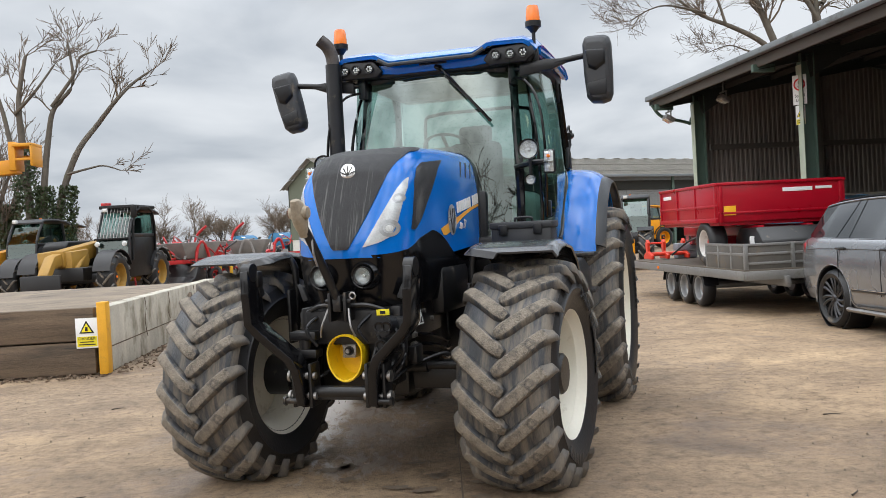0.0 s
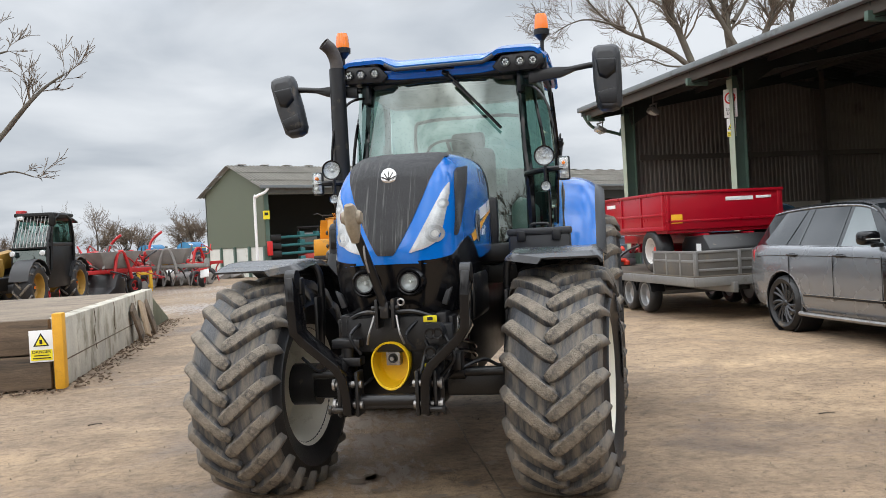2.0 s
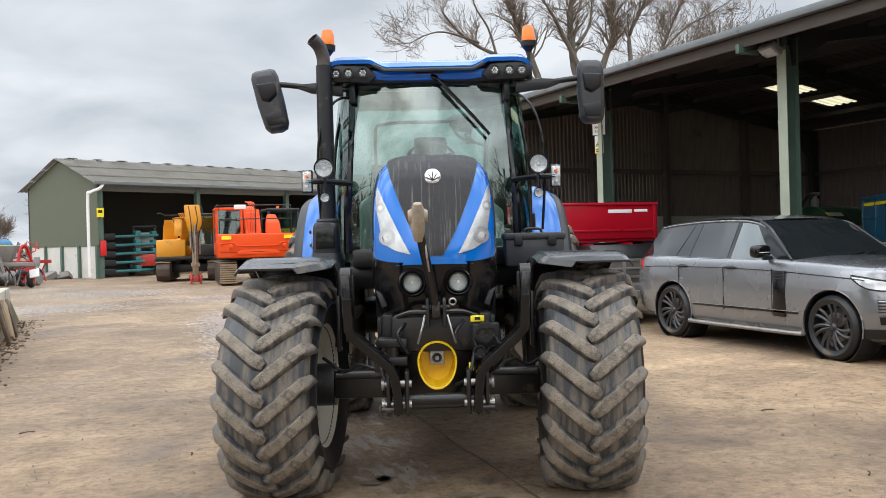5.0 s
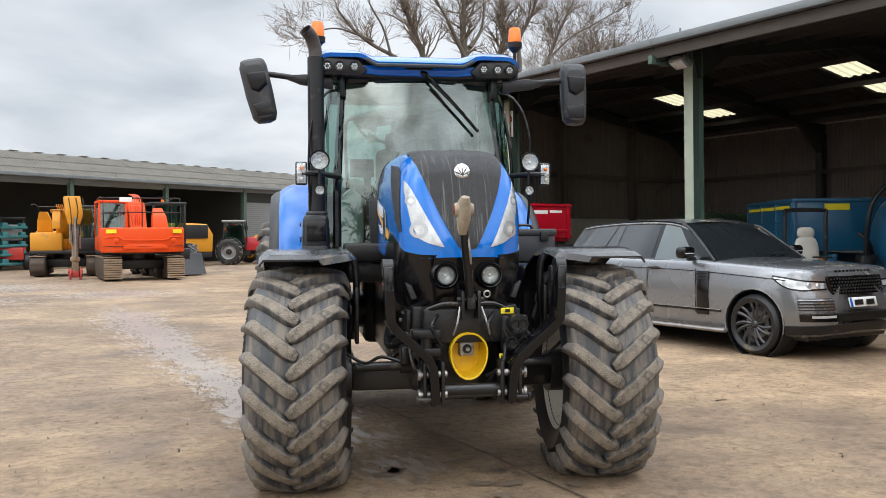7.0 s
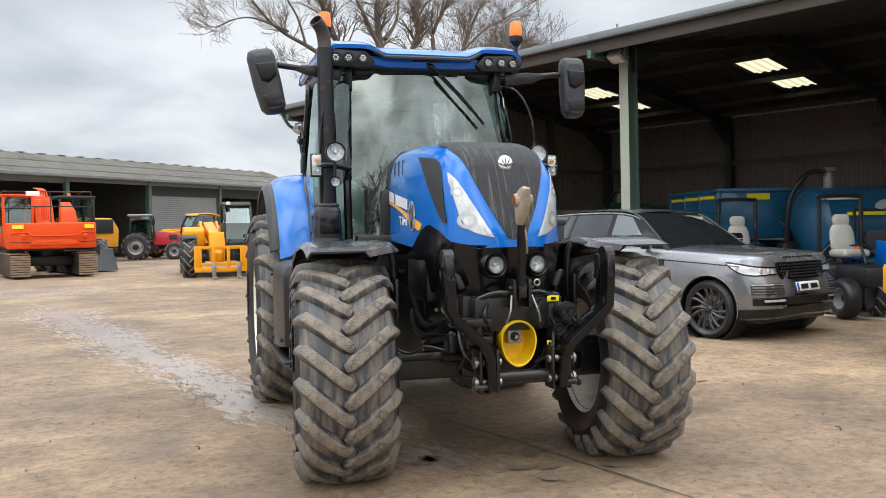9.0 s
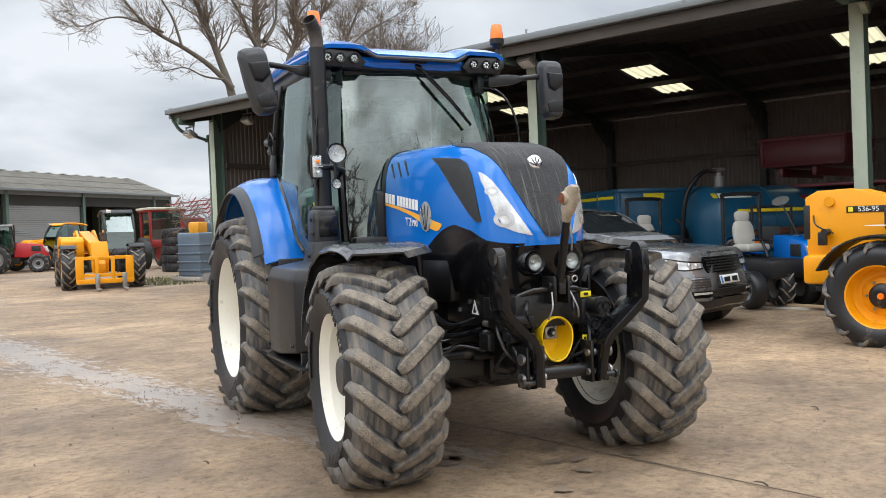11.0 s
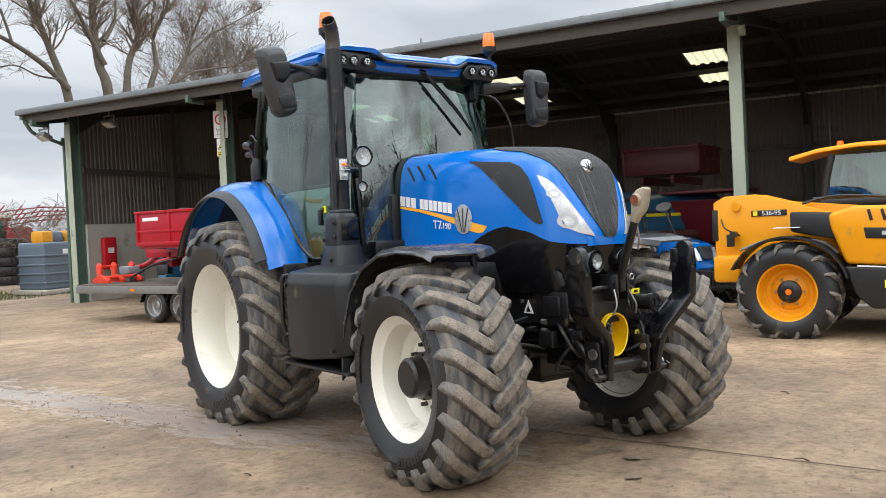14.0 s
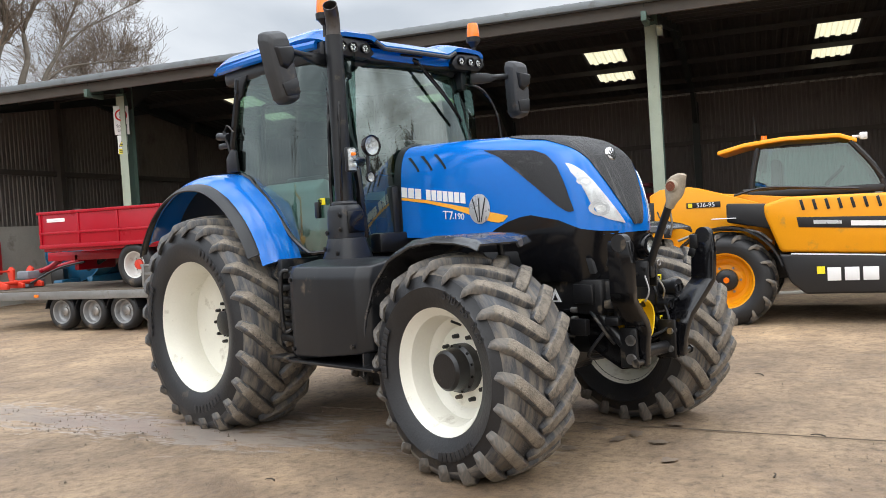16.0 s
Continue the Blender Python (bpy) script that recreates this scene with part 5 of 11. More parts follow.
def wheel(name, centre, turn, R, half, rim_r, high, crown, sweep, thick, count, dish, hub, parent, label, size=""):
    """hub: radius and reach of the hub cap."""
    side = 1 if centre[0] > 0 else -1
    Rc = R - high
    prof = [(rim_r, half * 0.80), (rim_r + 0.03, half * 0.92), ((rim_r + Rc) / 2, half * 1.06), (Rc - crown - 0.09, half * 1.02), (Rc - crown - 0.03, half * 0.97), (Rc - crown * 0.6, half * 0.85), (Rc - crown * 0.2, half * 0.5), (Rc, 0.0)]
    full = prof + [(r, -h) for r, h in prof[-2::-1]]
    w = part(name, lathe(full, "x", (0, 0, 0), 72, True), RUBBER, parent, label, smooth=60)
    w.matrix_local = pose(centre[0], centre[1], centre[2], 0, 0, turn)
    band = [(r + 0.003, h) for r, h in prof[4:]]
    part("tread_band", lathe(band + [(r, -h) for r, h in band[-2::-1]] + [(r - 0.03, -h * 0.98) for r, h in band] + [(r - 0.03, h * 0.98) for r, h in band[-2::-1]], "x", (0, 0, 0), 72, True), TREADM, w, "dusty rubber between the lugs", smooth=60)
    rp = [(rim_r - 0.028, half * 0.70), (rim_r - 0.008, half * 0.76), (rim_r + 0.006, half * 0.84), (rim_r + 0.022, half * 0.90), (rim_r + 0.024, half * 0.86), (rim_r, half * 0.78), (rim_r, -half * 0.78), (rim_r + 0.024, -half * 0.86), (rim_r + 0.022, -half * 0.90), (rim_r - 0.008, -half * 0.76), (rim_r - 0.05, -half * 0.4), (rim_r - 0.055, half * 0.3)]
    part("rim", lathe([(r, side * h) for r, h in rp], "x", (0, 0, 0), 64, True), CREAM, w, "cream painted steel rim", smooth=35)
    dx = half - dish
    disc = [(rim_r - 0.03, dx + 0.05), (rim_r - 0.09, dx + 0.015), (hub[0] + 0.10, dx - 0.01), (hub[0], dx), (0.03, dx), (0.03, dx - 0.02), (rim_r - 0.03, dx - 0.03)]
    part("disc", lathe([(r, side * h) for r, h in disc], "x", (0, 0, 0), 48, True), CREAM, w, smooth=35)
    hr, reach = hub
    part("hub", lathe([(r, side * h) for r, h in ((hr, dx), (hr, dx + reach * 0.35), (hr * 0.86, dx + reach * 0.45), (hr * 0.82, dx + reach * 0.9), (hr * 0.70, dx + reach), (0.0, dx + reach))], "x", (0, 0, 0), 32), BLACKM, w, "black wheel hub")
    for k in range(10):
        a = 2 * math.pi * k / 10
        rr = hr + 0.045
        part("wheel_nut", rod((side * (dx - 0.005), rr * math.cos(a), rr * math.sin(a)), (side * (dx + 0.035), rr * math.cos(a), rr * math.sin(a)), 0.015, 0.012, 8), BLACKM, w)
    for k in range(12):
        a = 2 * math.pi * (k + 0.5) / 12
        part("hub_bolt", rod((side * (dx + reach * 0.3), hr * 0.93 * math.cos(a), hr * 0.93 * math.sin(a)), (side * (dx + reach * 0.35 + 0.012), hr * 0.93 * math.cos(a), hr * 0.93 * math.sin(a)), 0.009, None, 6), BLACKG, w)
    part("valve", rod((side * (dx + 0.02), 0, rim_r - 0.1), (side * (dx + 0.09), 0, rim_r - 0.07), 0.008, None, 8), BLACKM, w)
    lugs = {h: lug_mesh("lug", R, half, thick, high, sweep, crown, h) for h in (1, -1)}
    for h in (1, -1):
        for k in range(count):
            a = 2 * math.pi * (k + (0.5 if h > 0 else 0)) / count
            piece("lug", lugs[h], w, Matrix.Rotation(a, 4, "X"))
    # raised sidewall writing shown as plain ribs
    mark = mesh_of("sidewall_mark", box((0, 0, 0), (0.006, 0.035, 0.055), 0.002), RUBBER, 30)
    for k in range(3):
        a0 = 2 * math.pi * k / 3 + 0.4
        if size and k == 0:
            for j, ch in enumerate(size):
                a = a0 - 0.10 + j * 0.088
                r = rim_r + (Rc - crown - rim_r) * 0.50
                turn_in = Matrix(((0, 0, 1, 0), (1, 0, 0, 0), (0, 1, 0, 0), (0, 0, 0, 1))) if side > 0 else Matrix(((0, 0, -1, 0), (-1, 0, 0, 0), (0, 1, 0, 0), (0, 0, 0, 1)))
                if ch != " ":
                    lettering(ch, 0.075, MARKM, w, Matrix.Rotation(a if side < 0 else -a, 4, "X") @ Matrix.Translation((side * half * 1.056, 0, r)) @ turn_in, name="size_mark", depth=0.003)
            continue
        for j in range(8):
            a = a0 + j * 0.085
            r = rim_r + (Rc - crown - rim_r) * 0.52
            piece("sidewall_mark", mark, w, Matrix.Rotation(a, 4, "X") @ Matrix.Translation((side * half * 1.055, 0, r)))
    return w


for sx in (-1, 1):
    wheel("front_wheel", (sx * 0.915, 0.43, 0.622), -5.0, 0.678, 0.27, 0.352, 0.040, 0.045, 0.27, 0.088, 20, 0.235, (0.145, 0.165), TRACTOR, "muddy front tractor tyre with chevron lugs", "540/65 R28")
    wheel("rear_wheel", (sx * 0.935, 3.10, 0.772), 0.0, 0.868, 0.325, 0.490, 0.045, 0.05, 0.34, 0.098, 21, 0.34, (0.115, 0.06), TRACTOR, "large muddy rear tractor tyre with chevron lugs")

# front mudguards
for sx in (-1, 1):
    def guard(u, v, sx=sx):
        pts = [(0.10, 1.350), (0.16, 1.376), (0.27, 1.396), (0.45, 1.405), (0.65, 1.385), (0.85, 1.30), (1.0, 1.15), (1.09, 0.95), (1.13, 0.75), (1.14, 0.57)]
        k = u * (len(pts) - 1)
        i = min(int(k), len(pts) - 2)
        f = k - i
        y = pts[i][0] + (pts[i + 1][0] - pts[i][0]) * f
        z = pts[i][1] + (pts[i + 1][1] - pts[i][1]) * f
        inner, outer = 0.60, 1.155
        if u < 0.12:
            inner = 0.60 + (0.12 - u) * 1.6
        edge = abs(2 * v - 1)
        return Vector((sx * (inner + (outer - inner) * v), y, z - 0.035 * max(0, edge - 0.86) / 0.14))
    part("front_mudguard", sheet(guard, 36, 14, 0.012), GUARDM, TRACTOR, "weathered black plastic front mudguard", smooth=50)
    part("mudguard_stay", joined(tube([(sx * 0.80, 0.43, 1.38), (sx * 0.62, 0.43, 1.36), (sx * 0.58, 0.43, 1.2), (sx * 0.60, 0.43, 0.85)], 0.022, 10), box((sx * 0.585, 0.36, 1.0), (0.025, 0.09, 0.34), 0.01)), BLACKM, TRACTOR)

# pipework, hoses and brackets round the front linkage and along the frame
for sx in (-1, 1):
    for k in range(3):
        z = 0.90 - 0.055 * k
        part("steel_pipe", tube([(sx * 0.305, 0.10, z), (sx * 0.33, 0.22, z - 0.01), (sx * 0.35, 0.42, z - 0.05), (sx * 0.34, 0.62, z - 0.10), (sx * 0.30, 0.86, z - 0.11)], 0.011, 8, 6), BLACKG, TRACTOR)
        part("pipe_nut", rod((sx * 0.303, 0.085, z), (sx * 0.306, 0.125, z), 0.018, None, 6), STEEL, TRACTOR)
    part("frame_bracket", box((sx * 0.315, 0.02, 1.0), (0.03, 0.14, 0.12), 0.008), BLACKM, TRACTOR)
    part("frame_bracket", box((sx * 0.33, 0.05, 0.80), (0.05, 0.12, 0.10), 0.01), BLACKM, TRACTOR)
    for y, z in ((-0.02, 1.03), (0.05, 0.97), (0.30, 1.02), (0.45, 0.96), (0.60, 1.02)):
        part("frame_bolt", rod((sx * 0.295, y, z), (sx * 0.318, y, z), 0.013, None, 6), STEEL, TRACTOR)
    part("ram_hose", tube([(sx * 0.26, 0.05, 0.92), (sx * 0.31, -0.05, 0.86), (sx * 0.30, -0.12, 0.76), (sx * 0.25, -0.14, 0.70)], 0.011, 8, 6), BLACKP, TRACTOR)
    part("arm_pin", joined(rod((sx * 0.19, -0.32, 0.60), (sx * 0.30, -0.32, 0.60), 0.016), rod((sx * 0.302, -0.32, 0.60), (sx * 0.315, -0.32, 0.60), 0.026, None, 6)), BLACKM, TRACTOR)
    part("lower_plate", prism([(-0.30, 0.56), (-0.16, 0.54), (0.06, 0.66), (0.10, 0.84), (0.0, 0.88), (-0.10, 0.74), (-0.30, 0.68)], sx * 0.205, sx * 0.225, "x", 0.006), BLACKG, TRACTOR)
for k, (a, b, c) in enumerate((((0.16, -0.14, 1.06), (0.10, -0.22, 0.98), (0.14, -0.20, 0.90)), ((0.30, -0.2, 0.98), (0.36, -0.24, 0.86), (0.28, -0.2, 0.76)), ((-0.16, -0.14, 1.05), (-0.21, -0.22, 0.98), (-0.16, -0.20, 0.88)), ((0.20, -0.22, 0.88), (0.17, -0.26, 0.76), (0.10, -0.18, 0.70)), ((-0.12, -0.1, 0.74), (-0.2, -0.2, 0.70), (-0.28, -0.1, 0.80)))):
    part("coupler_hose", tube([a, b, c], 0.010, 8, 8), BLACKP, TRACTOR)
for x, z in ((0.245, 0.99), (0.285, 0.99), (0.232, 0.885), (0.305, 0.885)):
    part("coupler_ring", lathe([(0.020, -0.004), (0.028, -0.006), (0.030, 0.004), (0.020, 0.006)], "y", (x, -0.288 if z > 0.95 else -0.243, z), 16, True), BLACKG, TRACTOR)
part("shaft_housing", joined(lathe([(0.0, -0.10), (0.055, -0.10), (0.075, -0.06), (0.085, 0.0), (0.085, 0.06)], "y", (0, 0, 0.985), 24), box((0, 0.02, 0.99), (0.30, 0.08, 0.14), 0.03)), BLACKM, TRACTOR, "black gear housing over the shaft guard")
part("shaft_nose", rod((0, -0.13, 0.985), (0, -0.09, 0.985), 0.022), STEEL, TRACTOR)
for x in (-0.06, 0.06):
    part("hanging_chain", tube([(x, -0.25, 1.09), (x * 1.4, -0.29, 1.0), (x * 1.7, -0.27, 0.94)], 0.006, 6), STEEL, TRACTOR)

# ---- cab ----
for sx in (-1, 1):
    # A-pillar, rear pillar, sill
    part("front_pillar", joined(tube([(sx * 0.64, 1.66, 1.40), (sx * 0.635, 1.72, 1.9), (sx * 0.60, 1.84, 2.35), (sx * 0.585, 1.88, 2.68)], 0.032, 8)), BLACKG, TRACTOR)
    part("rear_pillar", tube([(sx * 0.76, 3.13, 1.86), (sx * 0.775, 3.11, 2.15), (sx * 0.74, 3.01, 2.72)], 0.030, 8), BLACKG, TRACTOR)
    part("mid_pillar", tube([(sx * 0.755, 1.86, 1.33), (sx * 0.765, 1.86, 1.7), (sx * 0.745, 1.87, 2.15), (sx * 0.70, 1.91, 2.45), (sx * 0.675, 1.99, 2.62)], 0.013, 8), BLACKG, TRACTOR)

    def side_glass(u, v, sx=sx):
        y = 1.70 + (3.10 - 1.70) * u
        zb = interp([(1.70, 1.32), (2.1, 1.31), (2.3, 1.46), (2.55, 1.72), (2.80, 1.90), (3.10, 2.00)], y)
        z = zb + (2.72 - zb) * v
        bulge = interp([(1.70, 0.645), (1.9, 0.76), (2.2, 0.835), (2.7, 0.835), (3.10, 0.775)], y)
        top = interp([(1.70, 0.60), (1.9, 0.68), (2.2, 0.73), (2.7, 0.74), (3.10, 0.72)], y)
        x = bulge + (top - bulge) * max(0, (z - 1.7) / 1.02) ** 1.3
        return Vector((sx * x, y, z))
    g = part("side_window", sheet(side_glass, 24, 14), GLASS, TRACTOR, "green-tinted curved cab side glass", smooth=60)

    part("window_seal", tube([side_glass(k / 14, 0, sx) for k in range(15)], 0.018, 8, 2), BLACKG, TRACTOR)
    part("door_handle", joined(box((sx * 0.80, 1.98, 1.62), (0.03, 0.05, 0.12), 0.01)), BLACKP, TRACTOR)


def ws_pt(u, v):
    x = (2 * u - 1)
    z = 1.40 + (2.69 - 1.40) * v
    hw = 0.625 + (0.565 - 0.625) * v
    y = 1.655 + (1.86 - 1.655) * v + 0.055 * (x * x - 1) - 0.10 * v * (1 - v)
    return Vector((hw * x, y, z))


g = part("windscreen", sheet(ws_pt, 16, 12), GLASS, TRACTOR, "green-tinted windscreen reflecting the clouds", smooth=60)


def rw_pt(u, v):
    return Vector(((2 * u - 1) * (0.75 - 0.04 * v), 3.14 - 0.10 * v, 1.85 + 0.85 * v))


g = part("rear_window", sheet(rw_pt, 8, 8), GLASS, TRACTOR, "green-tinted rear cab glass")
part("cab_floor", joined(box((0, 2.45, 1.22), (1.3, 1.6, 0.18), 0.03), box((0, 1.60, 1.36), (1.2, 0.12, 0.14), 0.02)), BLACKM, TRACTOR)
part("rear_lower_panel", box((0, 3.16, 1.50), (1.4, 0.06, 0.72), 0.02), BLACKP, TRACTOR)

# roof: blue shell with raised lamp pods at the corners
LEDBOWL = mat("dim_lamp_bowl", (0.16, 0.165, 0.17), 0.25, 0.5, 0.4, 60, 160, 0.6)
LEDCELL = mesh_of("led_cell", lathe([(0.0, -0.004), (0.005, -0.003), (0.0078, 0.002), (0.006, 0.010)], "y", (0, 0, 0), 10), LENS)


def roof_pt(u, v):
    s = 2 * u - 1
    x = 0.80 * s
    yf = 1.70 + 0.03 * (1 - s * s) * -1 + (0.05 if abs(s) > 0.97 else 0)
    yr = 3.30
    y = yf + (yr - yf) * v
    shoulder = min(1.0, max(0.0, (abs(s) - 0.42) / 0.22))
    crown = 2.900 + 0.040 * shoulder * shoulder * (3 - 2 * shoulder)
    zf = 2.80 + (0.062 if abs(s) > 0.56 else 0.062 * max(0, (abs(s) - 0.42) / 0.14))
    t = min(1, v / 0.22)
    z = zf + (crown - zf) * (t * (2 - t))
    if abs(s) > 0.86:
        z -= 0.075 * ((abs(s) - 0.86) / 0.14) ** 2
    if v > 0.88:
        z -= 0.06 * ((v - 0.88) / 0.12) ** 2
    return Vector((x, y, z))


part("roof", sheet(roof_pt, 40, 24, 0.03), BLUE, TRACTOR, "blue cab roof", smooth=50)
part("visor", bevelled(loft([[(x, y, z) for x, z in ((-0.47, 2.79), (0.47, 2.79), (0.43, 2.725), (0.30, 2.712), (-0.30, 2.712), (-0.43, 2.725))] for y in (1.755, 1.81)]), 0.006), BLUE, TRACTOR, "blue panel set back under the roof edge")
part("visor_latch", box((0, 1.752, 2.765), (0.22, 0.02, 0.016), 0.004), BLACKP, TRACTOR)
part("roof_trim", tube([roof_pt(0.24 + 0.52 * k / 20, 0) + Vector((0, 0.004, -0.026)) for k in range(21)], 0.016, 8, 1), GREYP, TRACTOR, "dark rubber strip under the roof edge")
part("roof_lining", joined(box((0, 2.50, 2.755), (1.5, 1.46, 0.13), 0.04), box((0, 1.89, 2.700), (1.1, 0.12, 0.09), 0.02)), BLACKP, TRACTOR)
part("roof_edge", tube([(-0.76, 3.27, 2.83), (-0.775, 2.6, 2.83), (-0.775, 1.9, 2.80)], 0.035, 8), BLUE, TRACTOR)
part("roof_edge", tube([(0.76, 3.27, 2.83), (0.775, 2.6, 2.83), (0.775, 1.9, 2.80)], 0.035, 8), BLUE, TRACTOR)
for sx in (-1, 1):
    pod = part("lamp_pod", bevelled(loft([[(sx * x, y, z) for x, z in ((0.40, 2.74), (0.45, 2.695), (0.72, 2.70), (0.785, 2.75), (0.775, 2.81), (0.70, 2.835), (0.47, 2.825))] for y in (1.715, 1.75, 1.95)]), 0.01), BLACKP, TRACTOR, "black roof lamp housing")
    for xx in (0.50, 0.61, 0.705):
        lc = (sx * xx, 1.702 + 0.05 * max(0, xx - 0.55), 2.765)
        wlamp = round_lamp(lc, 0.031, pod, "round clear work lamp in a deep black ring", "work_lamp", BLACKD, 0.55, LEDBOWL)
        for k in range(6):
            piece("led_cell", LEDCELL, wlamp, pose(lc[0] + 0.018 * math.cos(k * 1.047), lc[1] - 0.002, lc[2] + 0.018 * math.sin(k * 1.047)))
    # beacon on its stem
    bx, by = sx * 0.772, 1.81
    bc = part("beacon_stem", joined(rod((bx, by, 2.72), (bx, by, 2.93), 0.014), rod((bx, by, 2.92), (bx, by, 2.96), 0.02, 0.05), rod((bx, by, 2.96), (bx, by, 3.0), 0.058, 0.06, 24), box((bx, by + 0.02, 2.76), (0.05, 0.05, 0.1), 0.01)), BLACKP, TRACTOR)
    part("beacon_lens", lathe([(0.052, 3.0), (0.052, 3.03), (0.047, 3.09), (0.040, 3.115), (0.0, 3.12)], "z", (bx, by, 0), 24), ORANGE, bc, "amber warning beacon")
    # mirrors
    arm = part("mirror_arm", joined(tube([(sx * 0.62, 1.80, 2.66), (sx * 0.80, 1.79, 2.665), (sx * 1.10, 1.78, 2.70), (sx * 1.22, 1.77, 2.705)], 0.022, 10), prism([(sx * 0.66, 2.60), (sx * 0.90, 2.63), (sx * 1.02, 2.675), (sx * 1.02, 2.70), (sx * 0.86, 2.71), (sx * 0.66, 2.69)], 1.765, 1.81, "y", 0.01), box((sx * 0.60, 1.82, 2.63), (0.06, 0.08, 0.16), 0.012)), BLACKP, TRACTOR, "black mirror arm")
    at = pose(sx * (1.215 if sx < 0 else 1.235), 1.765, 2.575 if sx < 0 else 2.595, 0, -13 if sx < 0 else -1, -sx * 4)
    face = ((-0.100, 0.19), (-0.082, 0.235), (-0.05, 0.245), (0.06, 0.24), (0.092, 0.225), (0.105, 0.18), (0.106, -0.02), (0.098, -0.19), (0.078, -0.235), (0.03, -0.25), (-0.055, -0.24), (-0.088, -0.20), (-0.101, -0.02))
    bm = bevelled(loft([[(x * k2, y, z * (0.5 + 0.5 * k2) + dz) for x, z in face] for y, k2, dz in ((-0.085, 0.62, -0.015), (-0.062, 0.86, -0.006), (-0.02, 0.98, 0), (0.03, 1.0, 0))]), 0.006)
    bm.transform(at)
    part("mirror_head", bm, GREYP, arm, "dark grey plastic mirror housing")
    bm = box((0, 0.034, 0), (0.155, 0.006, 0.42), 0.002)
    bm.transform(at)
    part("mirror_glass", bm, CHROME, arm)
    bm = bevelled(loft([[(-0.070, -0.078, 0.135), (0.078, -0.078, 0.125), (0.074, -0.078, 0.02), (0.0, -0.078, -0.03), (-0.055, -0.078, 0.0)], [(-0.060, -0.118, 0.125), (0.070, -0.118, 0.115), (0.066, -0.112, 0.04), (0.0, -0.108, 0.0), (-0.046, -0.110, 0.02)]]), 0.008)
    bm.transform(at)
    part("mirror_motor", bm, BLACKP, arm)
    bm = prism([(-0.072, -0.105), (0.072, -0.085), (0.066, -0.20), (-0.055, -0.195)], -0.092, -0.07, "y", 0.012)
    bm.transform(at)
    part("mirror_panel", bm, BLACKP, arm)
    # road lamp, indicator and small lamp on their bracket
    br = part("lamp_bracket", joined(tube([(sx * 0.62, 1.70, 1.93), (sx * 0.72, 1.55, 1.935), (sx * 0.80, 1.45, 1.935), (sx * 0.90, 1.44, 1.935)], 0.022, 8), rod((sx * 0.775, 1.42, 1.84), (sx * 0.775, 1.42, 1.97), 0.012)), BLACKM, TRACTOR)
    round_lamp((sx * 0.775, 1.372, 2.025), 0.062, br, "round road lamp", "road_lamp")
    lens = part("indicator", box((sx * 0.905, 1.412, 1.935), (0.072, 0.052, 0.158), 0.024, None, 3), COVER, br, "clear indicator lens")
    lens.visible_shadow = False
    part("reflector", box((sx * 0.905, 1.428, 1.935), (0.064, 0.012, 0.145), 0.005), LAMPIN, lens)
    for dz, mt in ((0.036, ORANGE), (-0.038, LENS)):
        part("bulb", lathe([(0.0, -0.026), (0.011, -0.020), (0.014, 0.0), (0.012, 0.012)], "y", (sx * 0.905, 1.414, 1.935 + dz), 14), mt, lens)
    part("divider", box((sx * 0.905, 1.412, 1.935), (0.066, 0.044, 0.004), 0), LENS, lens)
    part("indicator_shell", box((sx * 0.905, 1.445, 1.935), (0.085, 0.03, 0.17), 0.014), BLACKP, br)
    round_lamp((sx * 0.775, 1.40, 1.815), 0.032, br, "small round lamp", "small_lamp")

# grab rails beside the windscreen
for sx in (-1, 1):
    part("grab_rail", tube([(sx * 0.60, 1.80, 2.60), (sx * 0.72, 1.70, 2.55), (sx * 0.82, 1.64, 2.35), (sx * 0.85, 1.62, 2.0), (sx * 0.83, 1.66, 1.55)], 0.010, 8), BLACKG, TRACTOR)

# wiper
part("wiper_arm", joined(tube([(0.05, 1.755, 2.73), (0.12, 1.735, 2.66), (0.27, 1.70, 2.48)], 0.010, 6), rod((0.02, 1.77, 2.74), (0.06, 1.75, 2.72), 0.022)), BLACKG, TRACTOR)
part("wiper_blade", joined(tube([(0.10, 1.735, 2.66), (0.28, 1.70, 2.47), (0.447, 1.685, 2.28)], 0.012, 6), tube([(0.13, 1.72, 2.65), (0.29, 1.685, 2.47), (0.43, 1.675, 2.30)], 0.005, 6)), BLACKG, TRACTOR)

# exhaust stack and its shroud
def rounded_square(cx, cy, hx, hy, z, n=28, p=4.0):
    out = []
    for k in range(n):
        a = 2 * math.pi * k / n
        c, q = math.cos(a), math.sin(a)
        out.append((cx + hx * math.copysign(abs(c) ** (2 / p), c), cy + hy * math.copysign(abs(q) ** (2 / p), q), z))
    return out


